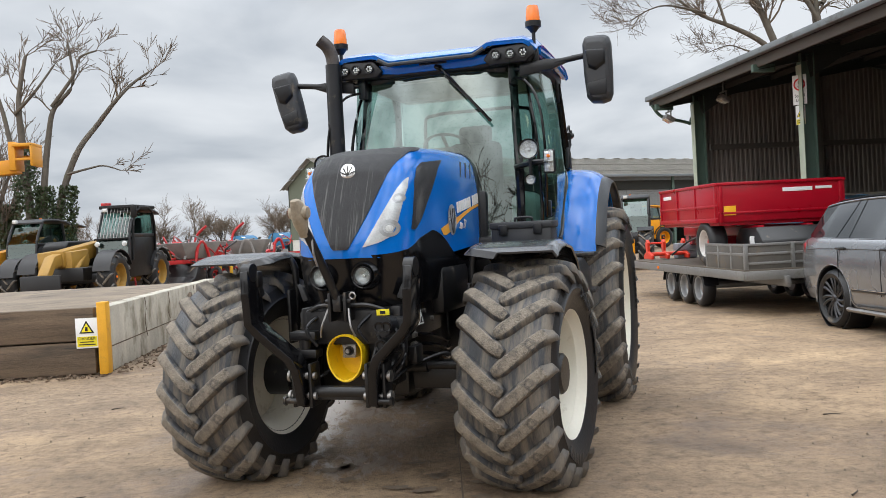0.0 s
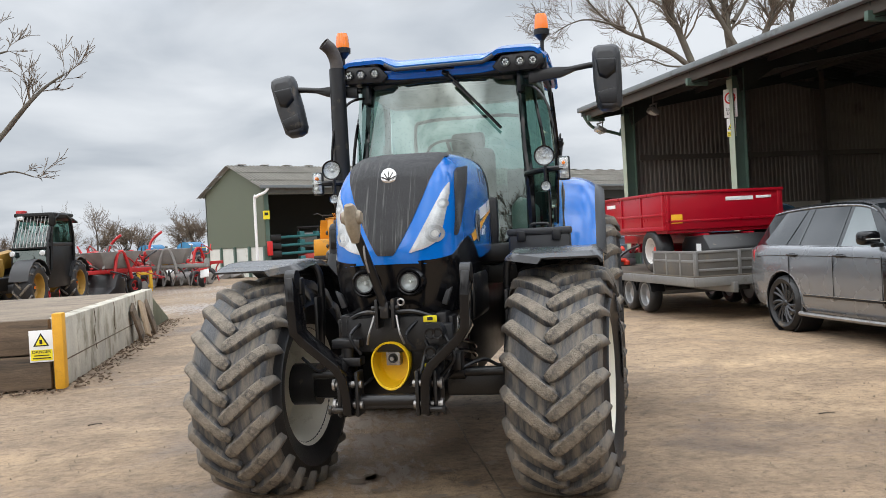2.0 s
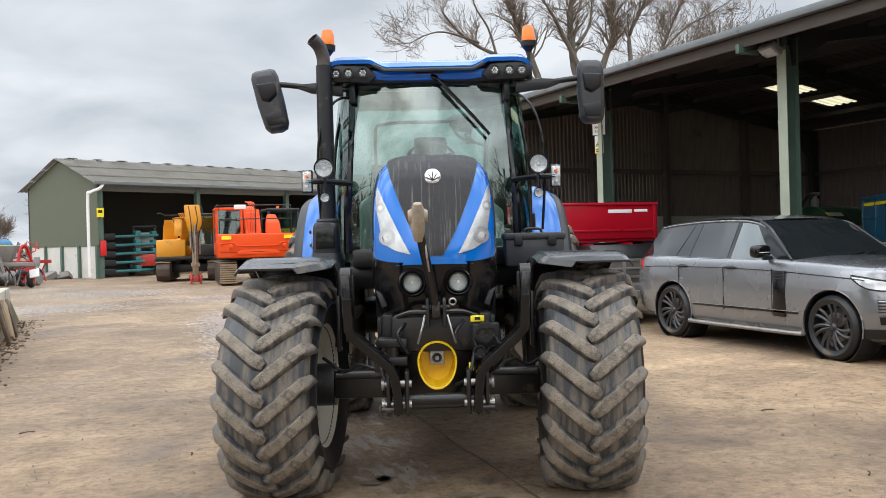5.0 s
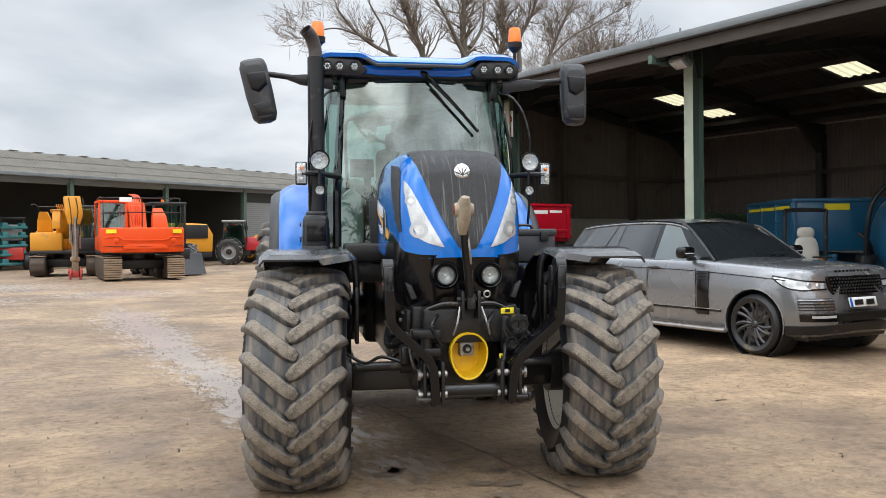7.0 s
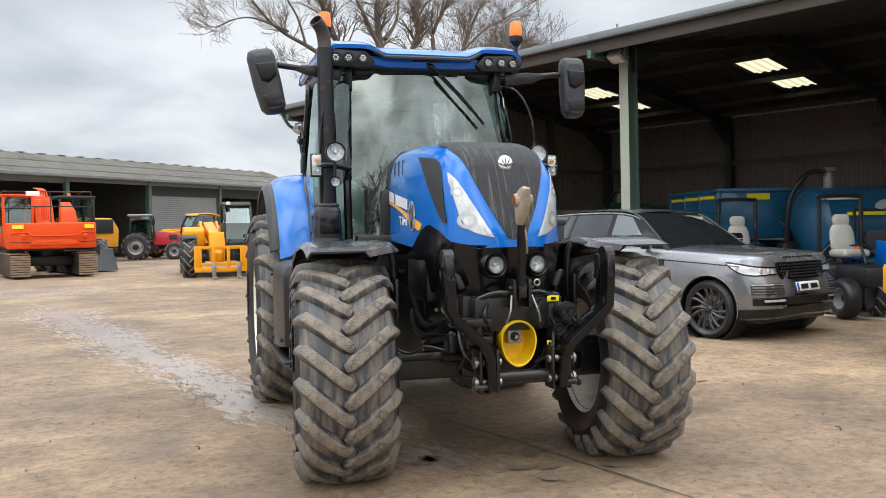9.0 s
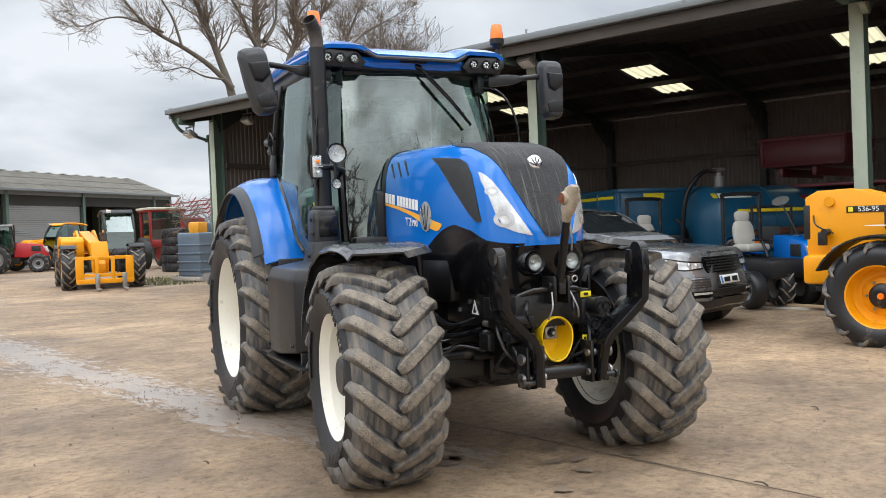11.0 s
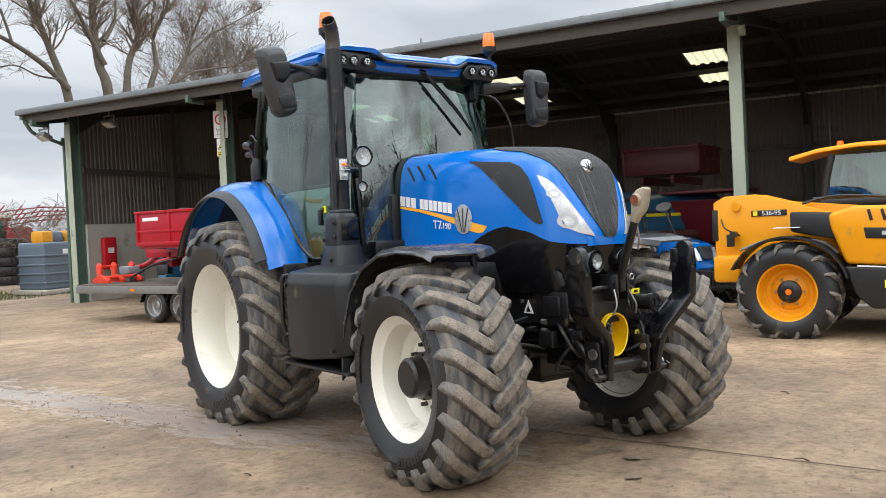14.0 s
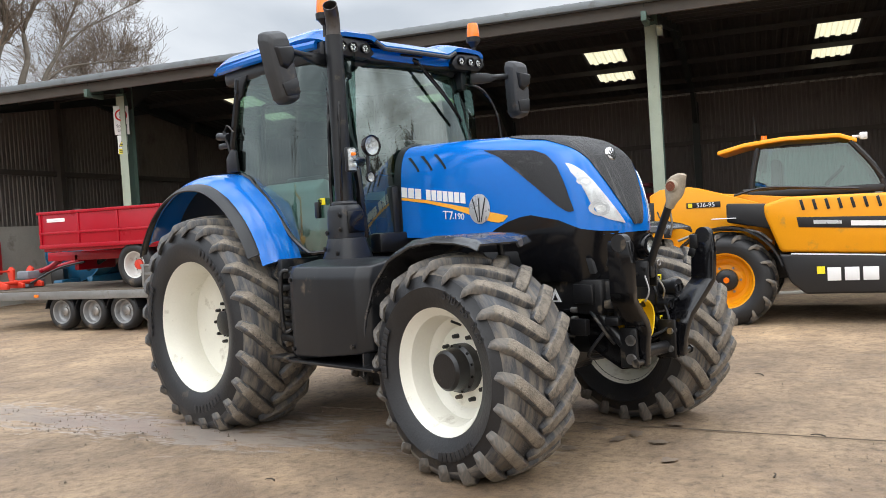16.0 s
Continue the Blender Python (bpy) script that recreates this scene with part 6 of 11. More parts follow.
eb = part("exhaust_base", loft([rounded_square(-0.80, 1.665, hx, hy, z) for hx, hy, z in ((0.150, 0.170, 1.20), (0.142, 0.158, 1.27), (0.118, 0.132, 1.36), (0.108, 0.122, 1.405), (0.106, 0.120, 1.41))]), BLACKP, TRACTOR, "flared black skirt of the exhaust shroud", smooth=35)
part("shroud", loft([rounded_square(-0.80, 1.67, hx, hy, z) for hx, hy, z in ((0.104, 0.118, 1.412), (0.104, 0.118, 1.42), (0.098, 0.110, 1.60), (0.090, 0.100, 1.628), (0.078, 0.085, 1.640))]), BLACKP, eb, "black exhaust shroud", smooth=35)
part("shroud_collar", loft([rounded_square(-0.792, 1.68, hx, hy, z, 28, 2.4) for hx, hy, z in ((0.080, 0.084, 1.638), (0.084, 0.088, 1.652), (0.080, 0.082, 1.665), (0.068, 0.070, 1.668))]), GREYP, eb, smooth=35)
for yy, z in ((1.60, 1.47), (1.60, 1.57), (1.74, 1.45), (1.61, 1.31), (1.74, 1.34)):
    xx = -0.80 - (0.108 if z > 1.4 else 0.134)
    part("shroud_bolt", joined(rod((xx, yy, z), (xx - 0.008, yy, z), 0.016, None, 10), rod((xx - 0.008, yy, z), (xx - 0.013, yy, z), 0.008, None, 6)), BLACKM, eb)
ex = part("exhaust_pipe", rod((-0.79, 1.68, 1.62), (-0.792, 1.69, 2.82), 0.064, 0.060, 28), BLACKP, TRACTOR, "matt black upright exhaust stack")
tip = tube([(-0.792, 1.69, 2.78), (-0.795, 1.685, 2.88), (-0.82, 1.66, 2.96), (-0.865, 1.62, 3.01)], 0.046, 20, 8)
bmesh.ops.delete(tip, geom=[f for f in tip.faces if len(f.verts) > 4], context="FACES")
bmesh.ops.solidify(tip, geom=tip.faces[:], thickness=0.004)
part("exhaust_tip", tip, mat("sooty_steel", (0.10, 0.09, 0.085), 0.5, 0.7, 0.3, 6, 60, 0.2), ex, "sooty curved exhaust tip")
part("vent_panel", box((-0.80, 1.553, 1.52), (0.14, 0.010, 0.15), 0.004, (-3, 0, 0)), BLACKG, eb)
# right-hand box tank, left-hand tank and toolbox
tank_o = [(-1.20, 1.16), (-1.17, 1.235), (-0.95, 1.27), (-0.66, 1.27), (-0.66, 0.62), (-1.16, 0.60), (-1.20, 0.64)]
part("side_tank", bevelled(loft([[(x * k, y, max(z, zl)) for x, z in tank_o] for y, k, zl in ((1.06, 0.93, 0.70), (1.14, 0.985, 0.68), (1.50, 1.0, 0.64), (1.78, 1.0, 0.60), (1.86, 0.975, 0.62))]), 0.025, 3), BLACKP, TRACTOR, "large black moulded side tank")
for y, z in ((1.80, 1.15), (1.80, 0.68), (1.17, 0.73)):
    part("bolt", rod((-1.19, y, z), (-1.212, y, z), 0.014, None, 10), BLACKM, TRACTOR)
part("tank_strap", box((-0.93, 1.42, 0.595), (0.56, 0.9, 0.02), 0.006), BLACKM, TRACTOR)
bb = part("battery_box", box((-0.88, 2.06, 0.95), (0.2, 0.2, 0.55), 0.02), BLACKM, TRACTOR, "ribbed black box behind the tank")
for k in range(6):
    part("box_rib", box((-0.92, 2.05, 0.72 + k * 0.09), (0.30, 0.22, 0.05), 0.015), BLACKM, bb)
part("step_bar", joined(tube([(-1.06, 2.02, 1.20), (-1.10, 2.06, 1.16), (-1.10, 2.06, 0.80), (-1.06, 2.02, 0.78)], 0.016, 8), box((-1.08, 2.02, 0.60), (0.20, 0.24, 0.02), 0.006)), BLACKM, TRACTOR)
part("left_tank", bevelled(loft([[(x, y, z) for x, z in ((1.10, 1.15), (1.05, 1.24), (0.62, 1.27), (0.62, 0.60), (1.05, 0.58), (1.10, 0.64))] for y in (1.02, 1.14, 1.75, 1.92)]), 0.025, 3), BLACKP, TRACTOR, "black fuel tank under the cab")
tb = part("toolbox", joined(box((0.72, 1.36, 1.385), (0.42, 0.24, 0.20), 0.02), box((0.72, 1.36, 1.50), (0.44, 0.26, 0.05), 0.015)), GREYP, TRACTOR, "dark grey plastic toolbox")
for x in (0.60, 0.84):
    part("latch", box((x, 1.225, 1.47), (0.06, 0.02, 0.07), 0.006), BLACKP, tb)
part("handle", tube([(0.66, 1.36, 1.52), (0.67, 1.36, 1.55), (0.77, 1.36, 1.55), (0.78, 1.36, 1.52)], 0.01, 8), BLACKP, tb)
part("left_step", joined(*[box((0.98, 2.0, 0.45 + k * 0.27), (0.30, 0.26, 0.03), 0.008) for k in range(4)], box((0.85, 1.9, 0.9), (0.03, 0.06, 1.0), 0.01), box((0.85, 2.12, 0.9), (0.03, 0.06, 1.0), 0.01)), BLACKM, TRACTOR)
part("cowl_gap", loft([[(x * 1.008, y, 1.25 + (z - 1.25) * 1.006) for x, _, z in bonnet_section(1.585)] for y in (1.580, 1.650)]), BLACKP, TRACTOR, "black seal behind the bonnet")
part("cowl_block", box((0, 1.66, 1.52), (0.80, 0.10, 0.5), 0.03), BLACKP, TRACTOR)
part("dashboard", joined(box((0, 1.72, 1.72), (0.34, 0.22, 0.72), 0.05), box((0, 1.80, 2.06), (0.30, 0.16, 0.12), 0.03)), BLACKP, TRACTOR)

# rear fenders
def arch_r(a):
    """Radius of the rear fender over the angle round the axle."""
    return interp([(30, 1.20), (55, 1.215), (80, 1.21), (100, 1.19), (125, 1.13), (152, 1.07)], a)


for sx in (-1, 1):
    def fend(u, v, sx=sx):
        a = 152 - 116 * u
        R = arch_r(a)
        x = 0.80 + (1.095 - 0.80) * v
        drop = 0.07 * v ** 4 + 0.015 * v
        return Vector((sx * x, 3.16 + (R - drop) * math.cos(radians(a)), 0.775 + (R - drop) * math.sin(radians(a))))
    part("rear_fender", sheet(fend, 40, 12, 0.02), BLUE, TRACTOR, "blue rear wheel fender", smooth=50)

    def flare(u, v, sx=sx):
        a = 147 - 116 * u
        R = arch_r(a) - 0.080 - 0.05 * v * v
        x = 1.085 + 0.085 * v
        return Vector((sx * x, 3.16 + R * math.cos(radians(a)), 0.775 + R * math.sin(radians(a))))
    part("fender_flare", sheet(flare, 40, 6, 0.014), BLACKP, TRACTOR, "black plastic wheel-arch flare", smooth=50)

    def fin(u, v, sx=sx):
        a = 152 - 116 * u
        R = 0.70 + (arch_r(a) - 0.015 - 0.70) * v
        return Vector((sx * 0.805, 3.16 + R * math.cos(radians(a)), 0.775 + R * math.sin(radians(a))))
    part("fender_inner", sheet(fin, 40, 4, 0.012), BLACKP, TRACTOR)
    part("fender_front", box((sx * 0.84, 2.20, 1.20), (0.34, 0.06, 0.16), 0.012), BLACKP, TRACTOR)
    part("rear_lamp_plate", joined(prism([(3.00, 1.98), (3.16, 1.98), (3.16, 2.10), (3.08, 2.17), (3.02, 2.15)], sx * 0.80 - 0.015, sx * 0.80 + 0.015, "x", 0.008), rod((sx * 0.80, 3.10, 2.12), (sx * 0.82, 3.16, 2.32), 0.012), rod((sx * 0.80, 3.12, 2.27), (sx * 0.80, 3.27, 2.29), 0.032), rod((sx * 0.78, 3.16, 2.21), (sx * 0.78, 3.28, 2.21), 0.024), tube([(sx * 0.80, 3.2, 2.28), (sx * 0.81, 3.12, 2.36), (sx * 0.80, 3.04, 2.30)], 0.008, 6)), BLACKP, TRACTOR)

# seat, steering wheel, console
part("driver_seat", joined(box((0.0, 2.65, 1.62), (0.50, 0.48, 0.16), 0.05), box((0.0, 2.92, 1.95), (0.48, 0.14, 0.62), 0.06), box((0.0, 2.95, 2.33), (0.30, 0.10, 0.16), 0.04), box((0, 2.65, 1.42), (0.36, 0.36, 0.3), 0.04)), SEATM, TRACTOR, "grey fabric driver's seat")
part("passenger_seat", joined(box((0.42, 2.75, 1.60), (0.24, 0.36, 0.12), 0.03), box((0.45, 3.0, 1.85), (0.24, 0.1, 0.42), 0.03)), SEATM, TRACTOR)
sw = lathe([(0.185, -0.014), (0.20, 0.0), (0.185, 0.014), (0.172, 0.0)], "z", (0, 0, 0), 32, True)
merge(sw, rod((0, 0, -0.28), (0, 0, 0.0), 0.035, 0.03))
for a in (30, 150, 270):
    merge(sw, rod((0, 0, 0), (0.18 * math.cos(radians(a)), 0.18 * math.sin(radians(a)), 0), 0.014))
sw.transform(pose(0.0, 2.05, 2.14, -32, 0, 0))
part("steering_wheel", sw, BLACKP, TRACTOR, "black steering wheel")
part("arm_console", joined(box((-0.38, 2.60, 1.86), (0.16, 0.55, 0.10), 0.03), box((-0.40, 2.42, 2.05), (0.20, 0.04, 0.16), 0.01, (-20, 0, 0)), tube([(-0.36, 2.36, 1.90), (-0.36, 2.33, 2.02), (-0.36, 2.30, 2.08)], 0.03, 10)), BLACKP, TRACTOR)
part("side_console", joined(bevelled(loft([[(x, y, z) for x, z in ((-0.60, 1.30), (-0.60, 1.80), (-0.50, 1.88), (-0.40, 1.80), (-0.40, 1.30))] for y in (2.25, 3.08)]), 0.03), bevelled(loft([[(x, y, z) for x, z in ((0.60, 1.30), (0.60, 1.72), (0.50, 1.80), (0.42, 1.72), (0.42, 1.30))] for y in (2.35, 3.08)]), 0.03)), SEATL, TRACTOR, "pale grey cab console")
st = part("cab_sticker", box((-0.782, 1.955, 1.68), (0.004, 0.13, 0.05), 0, (0, 0, -14)), YSTICK, TRACTOR, "yellow sticker on the cab glass")
part("print", joined(*[box((-0.785, 1.925 + k * 0.03, 1.68), (0.004, 0.014, 0.03), 0, (0, 0, -14)) for k in range(3)]), BLACKD, st)
for sx in (-1, 1):
    part("hinge_plate", joined(prism([(2.86, 2.74), (3.06, 2.74), (3.07, 2.60), (3.02, 2.55), (2.96, 2.58), (2.93, 2.66)], sx * 0.745 - 0.014, sx * 0.745 + 0.014, "x", 0.008), rod((sx * 0.745, 3.02, 2.62), (sx * 0.775, 3.02, 2.62), 0.018, None, 10)), BLACKP, TRACTOR, "black hinge plate under the roof corner")
    part("interior_rail", tube([(sx * 0.48, 3.09, 1.85), (sx * 0.50, 3.06, 2.45), (sx * 0.40, 3.05, 2.55), (0, 3.05, 2.56)], 0.016, 8), BLACKP, TRACTOR)

# ---- shared builders for the other machines ----
def carved(ob, cutters):
    """Cuts the given meshes out of ob."""
    tmp = []
    for bm in cutters:
        me = bpy.data.meshes.new("cutter")
        bmesh.ops.recalc_face_normals(bm, faces=bm.faces[:])
        bm.to_mesh(me)
        bm.free()
        c = bpy.data.objects.new("cutter", me)
        scene.collection.objects.link(c)
        mod = ob.modifiers.new("cut", "BOOLEAN")
        mod.operation, mod.object, mod.solver = "DIFFERENCE", c, "FAST"
        c.parent = ob.parent
        tmp.append(c)
    bpy.context.view_layer.update()
    old = ob.data
    me = bpy.data.meshes.new_from_object(ob.evaluated_get(bpy.context.evaluated_depsgraph_get()))
    ob.modifiers.clear()
    ob.data = me
    me.polygons.foreach_set("use_smooth", [True] * len(me.polygons))
    me.set_sharp_from_angle(angle=radians(35))
    for c in tmp:
        bpy.data.objects.remove(c)
    return ob


def road_wheel(parent, c, R, w, rim_r, rim_mat, side, lugs=0, label="black rubber tyre", cap=None, tyre_mat=None, name="wheel", turn=0):
    """A wheel with its axle along x; side says which way its face looks."""
    h = w / 2
    prof = [(rim_r, h * 0.8), (rim_r + 0.02, h * 0.95), ((rim_r + R) / 2, h * 1.03), (R - 0.05 * R / 0.4, h * 0.95), (R - 0.012, h * 0.75), (R, h * 0.4)]
    o = part(name, lathe(prof + [(r, -x) for r, x in prof[::-1]], "x", (0, 0, 0), 40, True), tyre_mat or RUBBER, parent, label, smooth=50)
    o.matrix_local = pose(c[0], c[1], c[2], 0, 0, turn)
    part("rim", lathe([(r, side * x) for r, x in ((rim_r + 0.014, h * 0.90), (rim_r - 0.004, h * 0.86), (rim_r * 0.93, h * 0.55), (rim_r * 0.91, h * 0.12), (rim_r * 0.80, -h * 0.08), (rim_r * 0.68, -h * 0.10), (rim_r * 0.52, h * 0.06), (0.0, h * 0.06), (0.0, -h * 0.2), (rim_r + 0.012, -h * 0.8))], "x", (0, 0, 0), 36, False, False), rim_mat, o, smooth=35)
    part("hub", lathe([(r, side * x) for r, x in ((rim_r * 0.42, h * 0.05), (rim_r * 0.40, h * 0.26), (rim_r * 0.30, h * 0.36), (rim_r * 0.14, h * 0.40), (0.0, h * 0.40))], "x", (0, 0, 0), 20), cap or BLACKM, o)
    for k in range(6):
        a = 2 * math.pi * k / 6
        part("wheel_nut", rod((side * h * 0.05, rim_r * 0.5 * math.cos(a), rim_r * 0.5 * math.sin(a)), (side * h * 0.16, rim_r * 0.5 * math.cos(a), rim_r * 0.5 * math.sin(a)), rim_r * 0.05, None, 6), STEEL, o)
    if lugs:
        for hand in (1, -1):
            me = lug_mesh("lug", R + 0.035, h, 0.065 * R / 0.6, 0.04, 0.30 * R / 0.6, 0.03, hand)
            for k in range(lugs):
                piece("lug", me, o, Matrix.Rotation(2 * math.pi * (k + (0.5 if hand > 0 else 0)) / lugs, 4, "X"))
    return o


CARG = mat("grey_metallic_paint", (0.210, 0.220, 0.236), 0.27, 0.55, 0.04, 2, 200, 0.0, coat=1.0)
CARHL = mat("car_headlight_lens", (0.58, 0.60, 0.62), 0.12, 0.35, 0.16, 14, 60, 0.1, coat=1.0)
CARB = mat("dark_tinted_glass", (0.012, 0.015, 0.017), 0.03, 0, 0.1, 3, 50, 0.0, coat=0.0, spec=0.6)
CARB2 = mat("privacy_glass", (0.020, 0.024, 0.027), 0.03, 0, 0.1, 3, 50, 0.0, coat=0.3, spec=0.6)
CARSIDE = mat("side_window_glass", (0.09, 0.115, 0.12), 0.03, 0, 0.1, 2, 50, 0.0, coat=1.0, spec=1.0)
RIMDK = mat("dark_alloy", (0.045, 0.045, 0.048), 0.3, 0.4, 0.1, 6, 80, 0.02)


# ---- parked grey off-road car ----
car = thing("parked_car", pose(6.86, 9.47, 0, 0, 0, 0), "grey metallic off-road estate car with dark glass and dark alloy wheels", "car")
ST = [  # y, half width low, half width mid, belt half width, sill z, belt z
    (-2.31, 0.47, 0.49, 0.44, 0.34, 0.985), (-2.285, 0.63, 0.66, 0.60, 0.29, 1.002), (-2.22, 0.77, 0.80, 0.73, 0.26, 1.020), (-2.10, 0.885, 0.915, 0.825, 0.25, 1.036), (-1.92, 0.96, 0.985, 0.885, 0.24, 1.046),
    (-1.45, 0.975, 0.998, 0.905, 0.24, 1.074), (-1.0, 0.98, 1.0, 0.915, 0.24, 1.098), (-0.75, 0.98, 1.0, 0.92, 0.24, 1.110), (0.0, 0.98, 1.0, 0.925, 0.24, 1.125), (1.0, 0.98, 1.0, 0.925, 0.24, 1.135),
    (1.8, 0.975, 0.995, 0.915, 0.25, 1.140), (2.2, 0.945, 0.968, 0.89, 0.30, 1.135), (2.40, 0.88, 0.905, 0.84, 0.36, 1.115), (2.49, 0.78, 0.81, 0.75, 0.42, 1.06)]


def car_sec(y, wl, wm, wb, zs, zb):
    """Half a cross-section: tucked-in sill, full flank, crisp shoulder, crowned top."""
    half = [(wl * 0.88, zs), (wl * 0.965, zs + 0.04), (wl, zs + 0.12), (wm * 0.992, zs + 0.27), (wm, 0.66), (wm * 0.998, 0.80), (wm * 0.985, zb - 0.13), (wb + 0.045, zb - 0.045), (wb + 0.018, zb - 0.008), (wb - 0.03, zb + 0.016), (wb * 0.72, zb + 0.034), (wb * 0.38, zb + 0.050), (0.0, zb + 0.054)]
    return [(-x, y, z) for x, z in half] + [(x, y, z) for x, z in half[-2::-1]]


def car_side(y):
    """Half width of the flank at door height."""
    return interp([(q[0], q[2]) for q in ST], y)


def nose_lean(y, z):
    """The front leans back above the bumper."""
    k = interp([(0.25, 0.14), (0.42, 0.08), (0.58, 0.075), (0.68, 0.085), (0.76, 0.15), (0.86, 0.185), (1.02, 0.215)], z)
    return y + k * min(1.0, max(0.0, (-1.66 - y) / 0.65)) ** 1.3


def nosed(bm):
    for v in bm.verts:
        v.co.y = nose_lean(v.co.y, v.co.z)
    return bm


def skin_x(y, z):
    """Half width of the body at a place along it and a height."""
    q = [interp([(r[0], r[k]) for r in ST], y) for k in range(1, 6)]
    half = sorted((pz, px) for px, _, pz in car_sec(y, *q)[12:])
    return interp([h for h in half], z)


def wrapped(s0, s1, y_end, zlow, zhigh, sx, off, thick=0.012, nu=28, nv=5):
    """A panel lying on the skin: s 0 to 1 across half the front face, 1 to 2 round the corner and along the flank to y_end."""
    def at(q, z):
        if q < 1:
            return Vector((q * skin_x(-2.31, z), -2.31))
        y = -2.31 + (y_end + 2.31) * (q - 1) ** 1.5
        return Vector((skin_x(y, z), y))

    def f(u, v):
        q = s0 + (s1 - s0) * u
        z = zlow(u) + (zhigh(u) - zlow(u)) * v
        d = at(min(2, q + 0.05), z) - at(q - 0.05, z)
        n = Vector((-d.y, d.x)) if d.length > 0 else Vector((0, 1))
        n = -n.normalized() if n.y > 0 else n.normalized()
        p = at(q, z) + n * off
        return Vector((sx * p.x, p.y, z))
    return nosed(sheet(f, nu, nv, thick))


shell = nosed(loft([car_sec(*q) for q in ST]))
bmesh.ops.triangulate(shell, faces=shell.faces[:])
cb = part("body", shell, CARG, car, "grey metallic body", smooth=35)
YF, YR, WR = -1.45, 1.47, 0.372
for sx in (-1, 1):
    for yy in (YF, YR):
        carved(cb, [rod((sx * 0.615, yy + 0.003, 0.3755), (sx * 1.213, yy + 0.003, 0.3755), 0.425, None, 43)])
        part("wheel_liner", lathe([(0.4235, sx * 0.64), (0.4235, sx * 0.975), (0.415, sx * 0.975), (0.415, sx * 0.65), (0.05, sx * 0.65), (0.05, sx * 0.64)], "x", (0, yy, 0.3755), 40, True), BLACKP, car, "dark plastic wheel-arch liner")
for sx in (-1, 1):
    for yy in (YF, YR):
        w = road_wheel(car, (sx * 0.875, yy, WR), WR, 0.265, 0.272, BLACKM, sx, 0, "low-profile black car tyre")
        part("brake_disc", lathe([(0.05, sx * 0.02), (0.17, sx * 0.02), (0.17, sx * 0.035), (0.05, sx * 0.035)], "x", (0, 0, 0), 28, True), STEEL, w)
        for k in range(7):
            for da in (-0.17, 0.17):
                a = 2 * math.pi * k / 7 + da
                def blade(u, v, a=a, sx=sx, da=da):
                    r = 0.05 + 0.215 * u
                    th = a + (0.24 if sx > 0 else -0.24) * u ** 1.5 + da * 0.15 * (1 - u)
                    wide = (0.015 + 0.008 * u) * (v - 0.5) * 2
                    return Vector((sx * (0.118 - 0.022 * (1 - u) ** 2 - 0.012 * abs(2 * v - 1)), r * math.cos(th) - wide * math.sin(th), r * math.sin(th) + wide * math.cos(th)))
                part("spoke", sheet(blade, 6, 4, 0.014), RIMDK, w)
        part("centre_cap", lathe([(0.0, sx * 0.115), (0.026, sx * 0.113), (0.034, sx * 0.10), (0.055, sx * 0.085)], "x", (0, 0, 0), 20, False, False), RIMDK, w)
# glasshouse: y, half width and z at the belt, half width and z at the roof
GH = [(-0.76, 0.89, 1.10, 0.885, 1.125), (-0.48, 0.90, 1.11, 0.80, 1.345), (-0.18, 0.91, 1.115, 0.72, 1.565), (-0.03, 0.912, 1.12, 0.692, 1.615), (0.2, 0.914, 1.12, 0.675, 1.655), (0.6, 0.915, 1.125, 0.665, 1.672), (1.2, 0.912, 1.13, 0.66, 1.665), (1.8, 0.90, 1.13, 0.65, 1.632), (2.12, 0.88, 1.13, 0.64, 1.595), (2.24, 0.86, 1.12, 0.70, 1.42), (2.40, 0.83, 1.10, 0.80, 1.13)]
gh = [[(-wb, y, zb), (-wt - 0.01, y, zt - 0.05), (-wt, y, zt - 0.02), (-wt + 0.07, y, zt), (wt - 0.07, y, zt), (wt, y, zt - 0.02), (wt + 0.01, y, zt - 0.05), (wb, y, zb)] for y, wb, zb, wt, zt in GH]
part("glasshouse", loft(gh), CARB, car, "dark tinted side glass and pillars", smooth=25)
part("roof_panel", loft([[(-wt + 0.015, y, zt - 0.002), (-wt + 0.07, y, zt + 0.014), (-wt * 0.4, y, zt + 0.030), (0, y, zt + 0.034), (wt * 0.4, y, zt + 0.030), (wt - 0.07, y, zt + 0.014), (wt - 0.015, y, zt - 0.002)] for y, wb, zb, wt, zt in GH[3:9]], closed=False), CARG, car)


def gh_x(y, z):
    """Half width of the glasshouse flank."""
    wb, zb, wt, zt = (interp([(q[0], q[k]) for q in GH], y) for k in (1, 2, 3, 4))
    return wb + (wt + 0.01 - wb) * min(1.0, max(0.0, (z - zb) / max(0.05, zt - 0.05 - zb)))


def gh_top(y):
    return interp([(q[0], q[4]) for q in GH], y) - 0.055


def flank_patch(y0, y1, y2, y3, sx, off, low=0.012, high=0.0):
    """A pane on the glasshouse: y0 to y1 along the belt, y2 to y3 along the top."""
    def f(u, v):
        ya, yb = y0 + (y1 - y0) * u, y2 + (y3 - y2) * u
        y = ya + (yb - ya) * v
        zb = interp([(q[0], q[2]) for q in GH], y) + low
        z = zb + (gh_top(y) - high - zb) * v
        return Vector((sx * (gh_x(y, z) + off), y, z))
    return sheet(f, 10, 8, 0.003)


